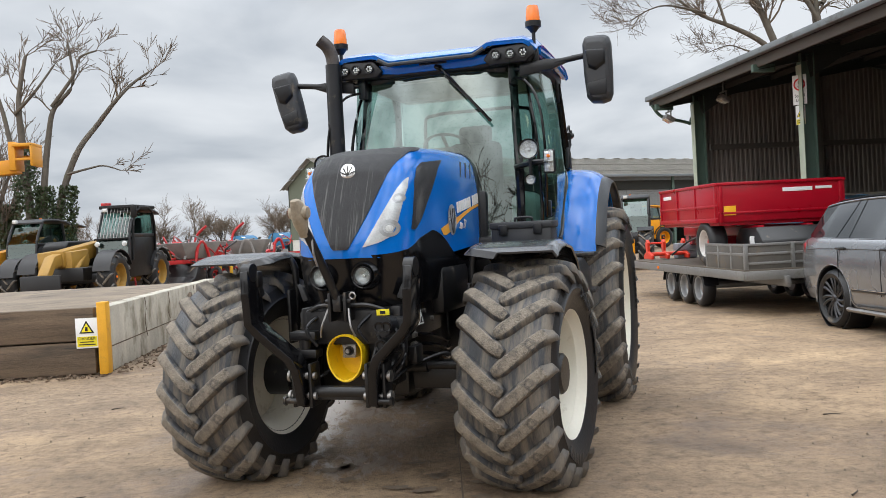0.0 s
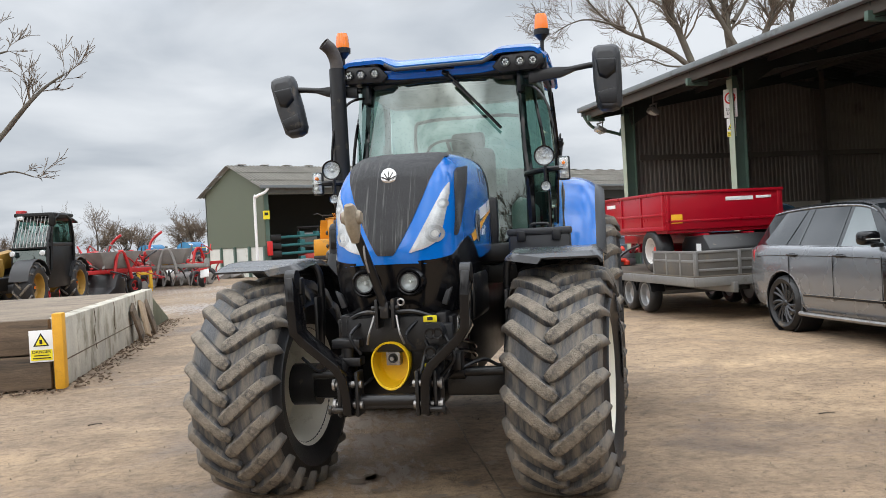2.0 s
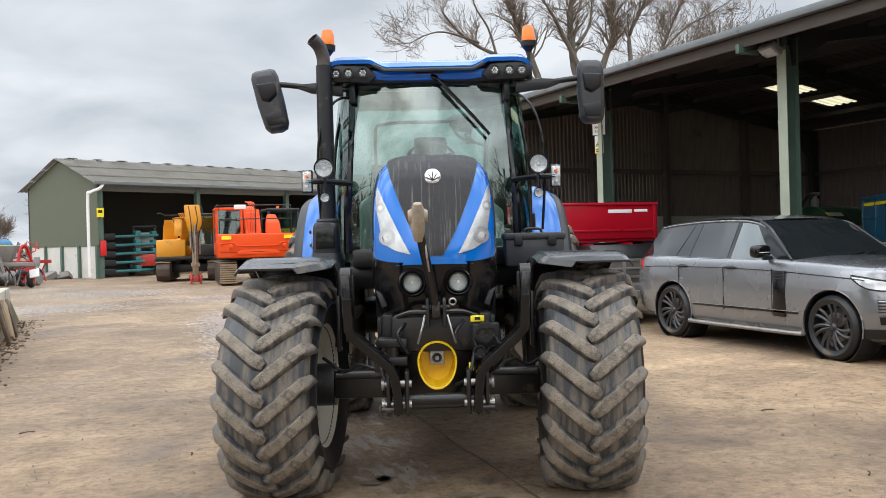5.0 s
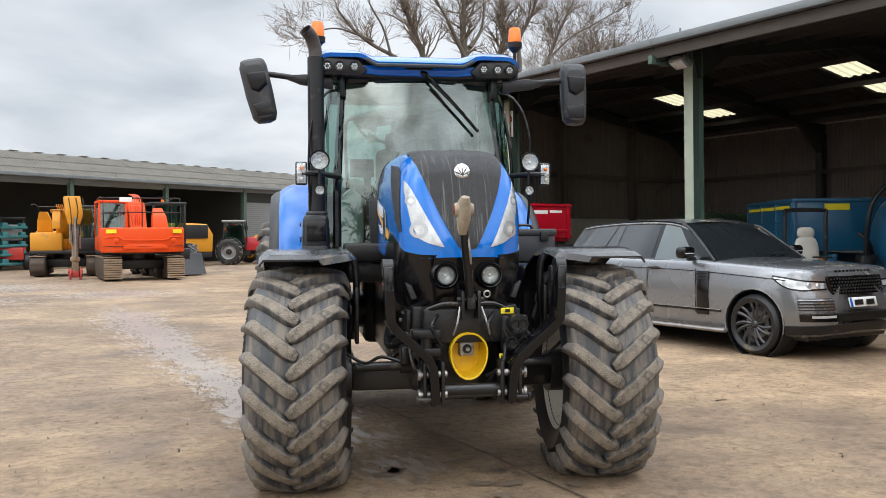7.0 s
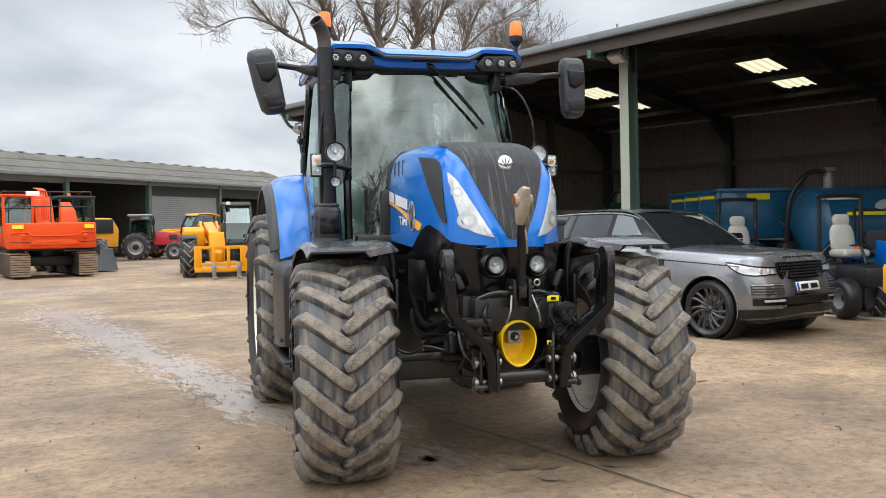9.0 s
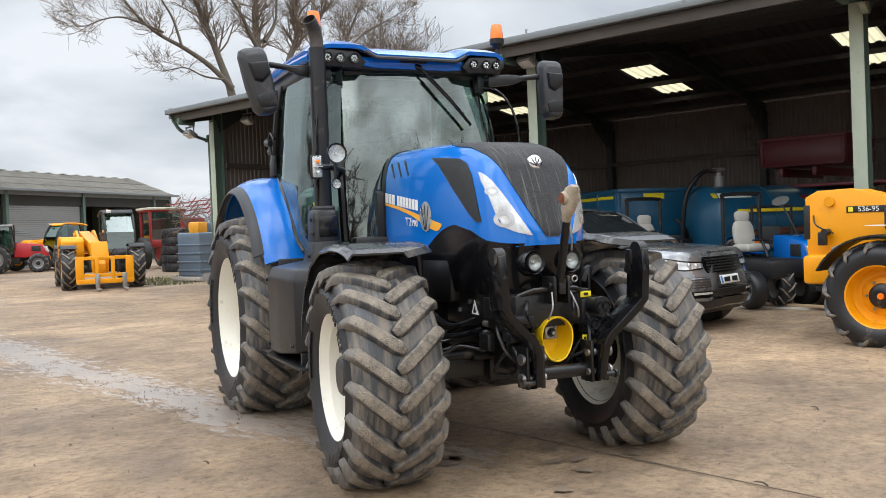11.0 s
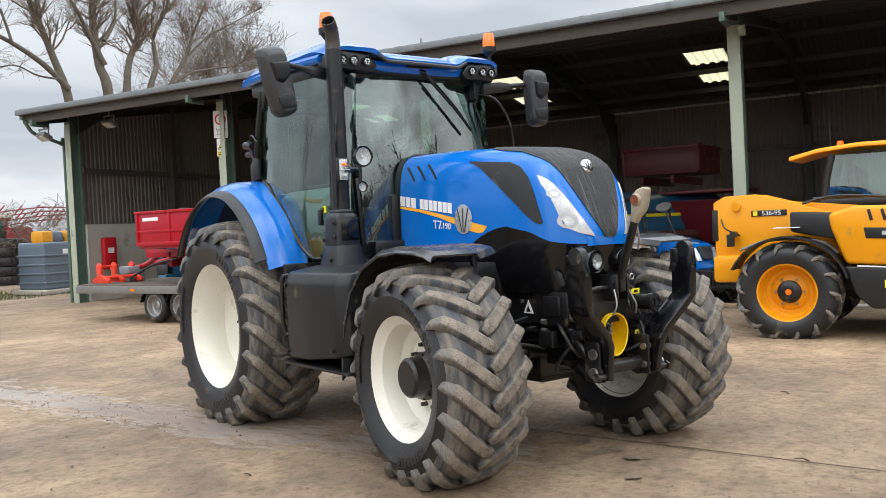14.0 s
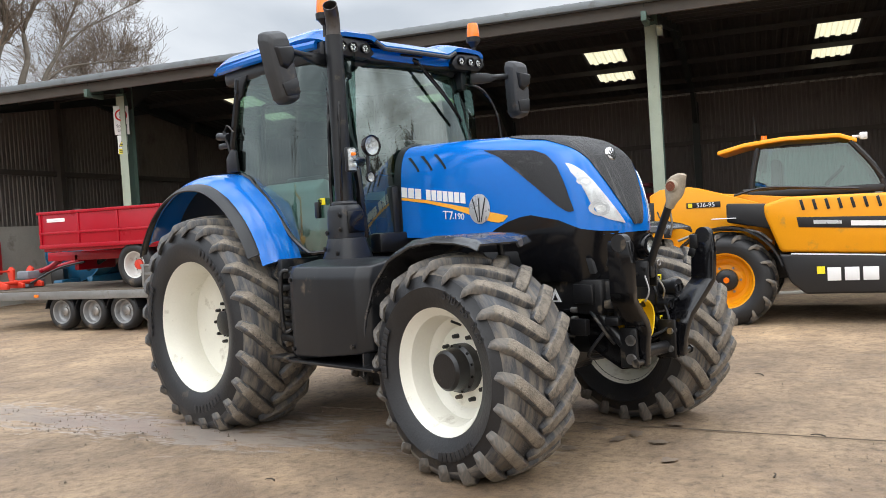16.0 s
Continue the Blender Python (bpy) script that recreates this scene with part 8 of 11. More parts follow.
RAVE = mat("dull_steel_panel", (0.115, 0.108, 0.098), 0.6, 0.3, 0.2, 3, 60, 0.1, DIRT, 0.15, 3)
part("front_panel", box((0, -2.655, 0.87), (2.16, 0.014, 0.36), 0.003), RAVE, low, "dull grey-brown front panel")
for y0, y1 in ((-2.62, -2.22), (-2.18, -1.72), (-1.68, -1.22)):
    part("side_panel", box((-1.102, (y0 + y1) / 2, 0.87), (0.014, y1 - y0, 0.36), 0.003), RAVE, low, "dull grey-brown side panel")
part("marker_board", joined(box((0.2, -2.74, 0.52), (0.5, 0.02, 0.12), 0.004)), WHITEP, low)
part("amber_marker", box((-1.15, 1.2, 0.60), (0.02, 0.1, 0.05), 0.004), ORANGE, low)
part("support_leg", box((0.9, -2.5, 0.3), (0.07, 0.07, 0.6), 0.01), GALV, low)
PALER = mat("white_rim_paint", (0.62, 0.62, 0.60), 0.4, 0.1, 0.08, 4, 60, 0.05, (0.3, 0.27, 0.22), 0.06, 5)
tt = thing("tipping_trailer", pose(6.55, 15.05, 0.695, 0, 0, 0), "red steel tipping trailer standing on the low loader", "trailer")
part("floor", box((0, 0, 0.70), (2.05, 2.65, 0.08), 0.01), TRED, tt)
for sx in (-1, 1):
    sd = part("side_board", box((sx * 1.05, 0, 1.03), (0.04, 2.7, 0.62), 0.006), TRED, tt, "red ribbed side board")
    for z, wd, ht in ((1.33, 0.07, 0.05), (0.98, 0.05, 0.04), (0.75, 0.06, 0.07)):
        part("board_rail", box((sx * 1.064, 0, z), (wd, 2.72, ht), 0.008), TRED, sd)
    for k in range(4):
        part("rib", box((sx * 1.075, -1.32 + k * 0.88, 1.03), (0.03, 0.05, 0.62), 0.008), TRED, sd)
    part("name_bar", box((sx * 1.075, 0.95, 1.20), (0.006, 0.42, 0.065), 0.002), WHITEP, sd)
for sy in (-1, 1):
    eb = part("end_board", joined(box((0, sy * 1.35, 1.03), (2.1, 0.04, 0.62), 0.006), box((0, sy * 1.365, 1.33), (2.16, 0.07, 0.05), 0.01), box((0, sy * 1.365, 0.86), (2.1, 0.05, 0.04), 0.008)), TRED, tt, "red end board")
    for x in (-1.0, 1.0):
        part("rib", box((x, sy * 1.375, 1.03), (0.06, 0.03, 0.64), 0.008), TRED, eb)
    part("name_bar", box((0.28, sy * 1.375, 1.20), (0.50, 0.006, 0.065), 0.002), WHITEP, eb)
    part("name_bar", box((0.72, sy * 1.375, 1.21), (0.28, 0.006, 0.045), 0.002), WHITEP, eb)
part("warning_label", box((-0.86, -1.383, 0.90), (0.20, 0.006, 0.15), 0.002), mat("amber_label", (0.85, 0.45, 0.02), 0.4), tt, "orange warning label")
part("chassis", joined(box((-0.4, 0.2, 0.56), (0.1, 3.4, 0.16), 0.01), box((0.4, 0.2, 0.56), (0.1, 3.4, 0.16), 0.01), box((0, -0.6, 0.40), (1.7, 0.12, 0.12), 0.01), box((0, 1.2, 0.45), (0.9, 0.1, 0.3), 0.02), tube([(-0.35, 1.7, 0.5), (-0.1, 2.3, 0.35), (0, 2.9, 0.25)], 0.05, 8), tube([(0.35, 1.7, 0.5), (0.1, 2.3, 0.35), (0, 2.9, 0.25)], 0.05, 8)), TRED, tt)
for sx in (-1, 1):
    road_wheel(tt, (sx * 0.92, -0.72, 0.38), 0.38, 0.30, 0.21, PALER, sx, 0, "treaded black trailer tyre", RRED)
part("jack_ram", joined(rod((0.0, 1.4, 0.3), (0.1, 0.6, 0.7), 0.05), tube([(-0.6, 2.2, 0.1), (-0.5, 1.6, 0.35), (-0.55, 0.9, 0.45)], 0.02, 6)), BLACKM, tt)
part("tow_frame", joined(*[prism([(2.35, 0.02), (2.85, 0.02), (2.85, 0.10), (2.70, 0.16), (2.74, 0.34), (2.66, 0.42), (2.58, 0.36), (2.60, 0.18), (2.35, 0.10)], x - 0.03, x + 0.03, "x", 0.008) for x in (-0.95, -0.62, -0.2)], rod((-0.95, 2.5, 0.12), (-0.2, 2.5, 0.12), 0.04), rod((-0.95, 2.68, 0.34), (-0.62, 2.68, 0.34), 0.02)), RRED, tt, "orange-red linkage frame")
bk = thing("bale_box", pose(6.75, 13.45, 0.695), "black loading bucket lying on the trailer", "bucket")
part("shell", prism([(-0.45, 0.0), (0.55, 0.0), (0.55, 0.45), (0.40, 0.60), (-0.25, 0.62), (-0.45, 0.4)], -0.85, 0.85, "x", 0.03), BLACKM, bk, "black steel shell")
part("label", box((-0.855, -0.1, 0.42), (0.006, 0.16, 0.12), 0), WHITEP, bk)
st = thing("ratchet_strap", pose(5.5, 13.75, 0.69), "blue ratchet strap tying the load down", "strap")
part("webbing", joined(tube([(0, 0, 0), (0.1, 0.15, 0.25), (0.22, 0.3, 0.42)], 0.018, 6), tube([(0.02, 0.2, 0), (0.1, 0.05, 0.2), (0.16, -0.1, 0.36)], 0.018, 6), tube([(-0.02, 0.05, 0), (-0.03, 0.15, 0.12), (0, 0.3, 0.02)], 0.018, 6)), mat("blue_webbing", (0.03, 0.16, 0.42), 0.8, 0, 0.2, 10, 80, 0.2), st)
crate = thing("grey_crate", pose(6.4, 17.75, 0.695), "grey crates on the trailer tail", "crate")
part("crate_body", joined(*[box((0, 0, 0.08 + k * 0.16), (0.4, 0.3, 0.15), 0.02) for k in range(2)]), mat("grey_crate_plastic", (0.22, 0.24, 0.27), 0.6), crate)

# ---- things in and on the shed ----
TBLUE = mat("trailer_blue_paint", (0.012, 0.105, 0.21), 0.35, 0, 0.08, 3, 60, 0.04, coat=0.3)
MAROON = mat("maroon_paint", (0.13, 0.012, 0.02), 0.4, 0, 0.1, 3, 60, 0.04)
DGREEN = mat("dark_green_paint", (0.015, 0.06, 0.03), 0.45, 0, 0.1, 3, 60, 0.03)
PALESEAT = mat("pale_vinyl", (0.42, 0.41, 0.37), 0.6, 0, 0.1, 5, 80, 0.08)

sg = thing("speed_sign", pose(9.06, 17.80, 0, 0, 0, -55), "white five-mile speed limit sign fixed to the shed column", "sign")
part("plate", box((0.0, -0.035, 4.09), (0.31, 0.008, 0.62), 0.003), WHITEP, sg)
part("ring", lathe([(0.095, 0), (0.128, 0), (0.128, -0.006), (0.095, -0.006)], "y", (0.0, -0.041, 4.20), 36, True), REDD, sg)
lettering("5", 0.19, BLACKD, sg, pose(0, -0.042, 4.20, 90, 0, 0))
lettering("Speed\nLimit", 0.09, BLACKD, sg, pose(0, -0.042, 3.92, 90, 0, 0))
part("warning_plate", box((0.0, -0.035, 3.56), (0.21, 0.008, 0.40), 0.003), WHITEP, sg)
part("warning_band", box((0.0, -0.041, 3.42), (0.19, 0.006, 0.11), 0), YSTICK, sg)
part("warning_triangle", prism([(-0.085, 3.52), (0.085, 3.52), (0.0, 3.68)], -0.046, -0.040, "y", 0), BLACKD, sg)
part("triangle_face", prism([(-0.065, 3.532), (0.065, 3.532), (0.0, 3.655)], -0.049, -0.047, "y", 0), YSTICK, sg)
part("warning_mark", box((0, -0.050, 3.563), (0.07, 0.003, 0.035), 0), BLACKD, sg)
for z in (3.44, 3.40):
    part("text_line", box((0.0, -0.046, z), (0.15, 0.004, 0.018), 0), BLACKD, sg)


def security_camera(m):
    f = thing("security_camera", m, "small pale camera housing on the shed column", "camera")
    part("housing", prism([(-0.30, 0.0), (-0.30, 0.05), (0.02, 0.12), (0.10, 0.08), (0.10, -0.04), (0.0, -0.06)], -0.05, 0.05, "y", 0.012), POST, f)
    part("mount", lathe([(0.0, -0.06), (0.085, -0.06), (0.085, 0.05), (0.0, 0.05)], "y", (0.04, 0, 0.02), 24), GALV, f)
    return f


security_camera(pose(9.82, 6.38, 4.55, 0, 0, 10))


def flood_lamp(m):
    f = thing("flood_lamp", m, "grey flood lamp hung under the shed eave", "lamp", "flood lamps under the eave")
    part("head", box((0, 0, 0), (0.26, 0.34, 0.12), 0.02, (0, 30, 0)), GALV, f)
    part("glass", box((-0.045, 0, -0.06), (0.2, 0.28, 0.02), 0.004, (0, 30, 0)), LENS, f)
    part("bracket", joined(box((0.0, 0.18, 0.08), (0.03, 0.02, 0.2), 0), box((0.0, -0.18, 0.08), (0.03, 0.02, 0.2), 0), box((0, 0, 0.18), (0.05, 0.4, 0.03), 0), rod((0, 0, 0.18), (0, 0, 0.60), 0.02)), GALV, f)
    return f


for p in ((8.99, 21.64, 4.50), (8.85, 12.1, 4.55), (7.95, 22.8, 4.20)):
    flood_lamp(pose(*p))

fx = thing("fire_point", pose(9.72, 22.88, 0, 0, 0, 4.5), "red fire extinguisher cabinet on the shed wall", "cabinet")
part("cabinet", box((0, 0, 1.22), (0.42, 0.14, 0.85), 0.03), mat("fire_red", (0.55, 0.012, 0.02), 0.4), fx)
part("notice", box((0, -0.075, 1.3), (0.2, 0.006, 0.14), 0), WHITEP, fx)
rd = thing("red_implement", pose(12.1, 22.3, 0), "small orange-red linkage implement by the wall", "implement")
part("frame", joined(box((0, 0, 0.35), (0.9, 0.3, 0.08), 0.01), box((-0.4, 0, 0.55), (0.07, 0.07, 0.6), 0.01, (0, 12, 0)), box((0.3, 0, 0.6), (0.07, 0.07, 0.7), 0.01, (0, -12, 0)), box((0, -0.2, 0.2), (0.8, 0.05, 0.3), 0.01)), RRED, rd)
pl = thing("pallet_stack", pose(12.1, 21.5, 0), "low stack of dark timber pallets", "pallet")
part("boards", joined(*[box((0, 0, 0.06 + k * 0.1), (1.3, 1.0, 0.04), 0.005) for k in range(3)]), TIMBER, pl)


def tipper(name, m, label, paint, L=3.0, W=1.9, z0=1.25, h=0.9, stripe=None):
    t = thing(name, m, label, "trailer")
    part("body_floor", box((0, 0, z0), (W, L, 0.08), 0.01), paint, t)
    for q in (-1, 1):
        part("side_board", box((q * W / 2, 0, z0 + h / 2), (0.05, L, h), 0.01), paint, t)
        part("end_board", box((0, q * L / 2, z0 + h / 2), (W - 0.06, 0.05, h), 0.01), paint, t)
    for sx in (-1, 1):
        part("top_rail", box((sx * (W / 2 + 0.02), 0, z0 + h), (0.10, L + 0.08, 0.08), 0.015), paint, t)
        part("mid_rail", box((sx * (W / 2 + 0.02), 0, z0 + h * 0.55), (0.07, L, 0.05), 0.01), paint, t)
        for k in range(4):
            part("rib", box((sx * (W / 2 + 0.03), -L / 2 + 0.05 + k * (L - 0.1) / 3, z0 + h / 2), (0.05, 0.07, h), 0.01), paint, t)
        if stripe:
            part("stripe", box((sx * (W / 2 + 0.045), 0, z0 + h * 0.86), (0.006, L * 0.9, 0.07), 0), stripe, t)
    for sy in (-1, 1):
        part("top_rail", box((0, sy * (L / 2 + 0.02), z0 + h), (W + 0.1, 0.10, 0.08), 0.015), paint, t)
        for x in (-W / 2, W / 2):
            part("rib", box((x, sy * (L / 2 + 0.03), z0 + h / 2), (0.08, 0.05, h), 0.01), paint, t)
        if stripe:
            part("label", box((-W * 0.12, sy * (L / 2 + 0.035), z0 + h * 0.86), (0.5, 0.006, 0.13), 0), stripe, t)
    for x in (-0.4, 0.4):
        part("chassis_beam", box((x, 0, z0 - 0.2), (0.1, L + 0.6, 0.2), 0.01), paint, t)
    part("axle_beam", box((0, 0, 0.5), (W * 0.9, 0.12, 0.12), 0.01), paint, t)
    for sx in (-1, 1):
        for yy in (-0.5, 0.5):
            road_wheel(t, (sx * W * 0.42, yy, 0.48), 0.48, 0.36, 0.26, SILVERR, sx, 0)
    return t


tipper("tipping_trailer", pose(14.40, 13.30, 0, 0, 0, -35), "blue steel tipping trailer with yellow stripe inside the shed", TBLUE, 3.4, 2.2, 1.15, 1.0, YSTICK)
tipper("grain_trailer", pose(18.0, 10.2, 0, 0, 0, 90), "tall maroon grain trailer inside the shed", MAROON, 2.0, 1.95, 2.70, 0.64, None)
tipper("tipping_trailer", pose(16.5, 21.0, 0, 0, 0, 0), "low blue trailer at the back of the shed", TBLUE, 3.0, 2.0, 1.0, 0.55, None)
ms = thing("maroon_spreader", pose(15.6, 8.9, 0, 0, 0, 0), "maroon spreader hopper inside the shed", "spreader")
part("hopper", bevelled(loft([[(-0.6, -1.0, 0.9), (0.6, -1.0, 0.9), (0.6, 1.0, 0.9), (-0.6, 1.0, 0.9)], [(-1.1, -1.5, 1.9), (1.1, -1.5, 1.9), (1.1, 1.5, 1.9), (-1.1, 1.5, 1.9)]]), 0.03), MAROON, ms)
part("frame", joined(box((0, 0, 0.7), (1.2, 2.6, 0.3), 0.03), box((0, 0, 2.1), (1.6, 2.6, 0.08), 0.02)), MAROON, ms)
for sx in (-1, 1):
    road_wheel(ms, (sx * 0.9, 0.1, 0.5), 0.5, 0.35, 0.28, SILVERR, sx, 0)


def slurry_tanker(name, m, label, paint, L=3.8, R=0.78, zc=1.35, detail=True):
    """Tank along x, dished front at -x."""
    t = thing(name, m, label, "tanker")
    prof = [(0.0, -L / 2 - 0.22), (R * 0.5, -L / 2 - 0.17), (R * 0.85, -L / 2 - 0.08), (R, -L / 2), (R, L / 2), (R * 0.85, L / 2 + 0.08), (R * 0.5, L / 2 + 0.17), (0.0, L / 2 + 0.22)]
    part("tank", lathe(prof, "x", (0, 0, zc), 40), paint, t, "painted steel tank", smooth=30)
    for x in (-L / 2, -L / 6, L / 6, L / 2):
        part("hoop", lathe([(R, x - 0.03), (R + 0.02, x - 0.03), (R + 0.02, x + 0.03), (R, x + 0.03)], "x", (0, 0, zc), 36, True), paint, t)
    part("stripe", joined(box((0.1, -R - 0.006, zc + 0.22), (L * 0.9, 0.03, 0.07), 0.002)), YSTICK, t)
    part("chassis", joined(box((0, -0.4, zc - R), (L + 0.4, 0.12, 0.2), 0.01), box((0, 0.4, zc - R), (L + 0.4, 0.12, 0.2), 0.01), box((-L / 2 - 0.5, 0, zc - R), (1.0, 0.2, 0.16), 0.01)), paint, t)
    for sy in (-1, 1):
        w = road_wheel(t, (0.5, sy * 0.85, 0.55), 0.55, 0.42, 0.3, SILVERR, 1 if sy > 0 else -1, 0, turn=90)
    if detail:
        part("top_valve", joined(rod((-L / 2 + 0.4, 0, zc + R - 0.05), (-L / 2 + 0.4, 0, zc + R + 0.22), 0.11), rod((-L / 2 + 0.4, 0, zc + R + 0.2), (-L / 2 + 0.4, 0, zc + R + 0.30), 0.06), box((-L / 2 + 0.4, 0, zc + R + 0.36), (0.2, 0.2, 0.08), 0.02)), GALV, t)
        part("suction_hose", tube([(-L / 2 + 0.3, 0, zc + R + 0.33), (-L / 2 - 0.05, 0.0, zc + R + 0.28), (-L / 2 - 0.35, 0.1, zc + R - 0.15), (-L / 2 - 0.4, 0.2, zc - 0.2), (-L / 2 - 0.3, 0.25, zc - R + 0.1)], 0.05, 10), BLACKP, t, "black suction hose")
        part("pump", joined(box((-L / 2 - 0.4, 0.2, zc - 0.5), (0.3, 0.3, 0.35), 0.04), tube([(-L / 2 - 0.5, 0.3, zc + 0.1), (-L / 2 - 0.35, 0.2, zc - 0.1), (-L / 2 - 0.2, 0.3, zc - 0.4)], 0.04, 8)), BLACKM, t)
        part("brown_hose", tube([(-L / 2 + 0.6, -R - 0.05, zc - 0.25), (0, -R - 0.12, zc - 0.22), (L / 2, -R - 0.08, zc - 0.25)], 0.09, 12), mat("brown_hose", (0.10, 0.04, 0.025), 0.55), t, "ribbed brown hose")
        nb = part("name_bar", box((-L / 2 + 0.35, -R * 0.72 - 0.02, zc + R * 0.72), (0.8, 0.012, 0.14), 0.003, (-45, 0, 0)), WHITEP, t)
        part("name_square", box((-L / 2 - 0.14, -R * 0.72 - 0.02, zc + R * 0.72), (0.12, 0.012, 0.14), 0.003, (-45, 0, 0)), YSTICK, t)
    return t


slurry_tanker("slurry_tanker", pose(14.7, 9.85, 0, 0, 0, -28), "blue slurry tanker with yellow stripe inside the shed", TBLUE, 3.8, 0.76, 1.38)
slurry_tanker("slurry_tanker", pose(10.9, 20.6, 0, 0, 0, 25), "blue slurry tanker beyond the red trailer", TBLUE, 3.0, 0.65, 1.25)
slurry_tanker("green_tank", pose(18.0, 19.5, 0, 0, 0, 20), "dark green tank at the back of the shed", DGREEN, 3.4, 0.8, 1.3)


def mower_seat(m):
    t = thing("compact_machine", m, "compact open machine with pale seat and roll hoop", "mower")
    part("roll_hoop", tube([(-0.36, 0.25, 0.75), (-0.36, 0.25, 1.75), (-0.32, 0.25, 1.86), (0.32, 0.25, 1.86), (0.36, 0.25, 1.75), (0.36, 0.25, 0.75)], 0.035, 8, 4), BLACKM, t, "black roll hoop")
    part("seat", joined(box((0, 0.0, 0.95), (0.46, 0.46, 0.13), 0.06, None, 4), loft([[(0.21 * k * math.cos(j * math.pi / 12) * (abs(math.cos(j * math.pi / 12)) + 0.05) ** -0.4, 0.17 + dy + 0.065 * k * math.sin(j * math.pi / 12), z) for j in range(24)] for z, k, dy in ((0.98, 0.75, 0), (1.04, 1.0, 0), (1.18, 1.03, 0.03), (1.30, 0.98, 0.05), (1.38, 0.80, 0.06), (1.405, 0.62, 0.065), (1.43, 0.70, 0.065), (1.50, 0.74, 0.07), (1.55, 0.66, 0.075), (1.575, 0.40, 0.08))])), PALESEAT, t, "pale vinyl seat")
    part("body", joined(box((0, -0.5, 0.62), (0.7, 1.0, 0.32), 0.06), box((0, 0.2, 0.60), (0.9, 0.8, 0.36), 0.05)), MBLACK, t)
    part("steering_wheel", joined(rod((0, -0.45, 0.8), (0, -0.30, 1.08), 0.025), lathe([(0.15, -0.012), (0.165, 0), (0.15, 0.012), (0.138, 0)], "z", (0, -0.30, 1.08), 24, True)), BLACKP, t)
    part("beacon", rod((0.30, 0.25, 0.98), (0.30, 0.25, 1.08), 0.05), ORANGE, t)
    for sx in (-1, 1):
        for yy, r in ((-0.7, 0.30), (0.45, 0.40)):
            road_wheel(t, (sx * 0.5, yy, r), r, 0.26, r * 0.5, SILVERR, sx, 0)
    return t


mower_seat(pose(9.95, 10.2, 0, 0, 0, -25))
mower_seat(pose(10.0, 8.35, 0, 0, 0, -30))


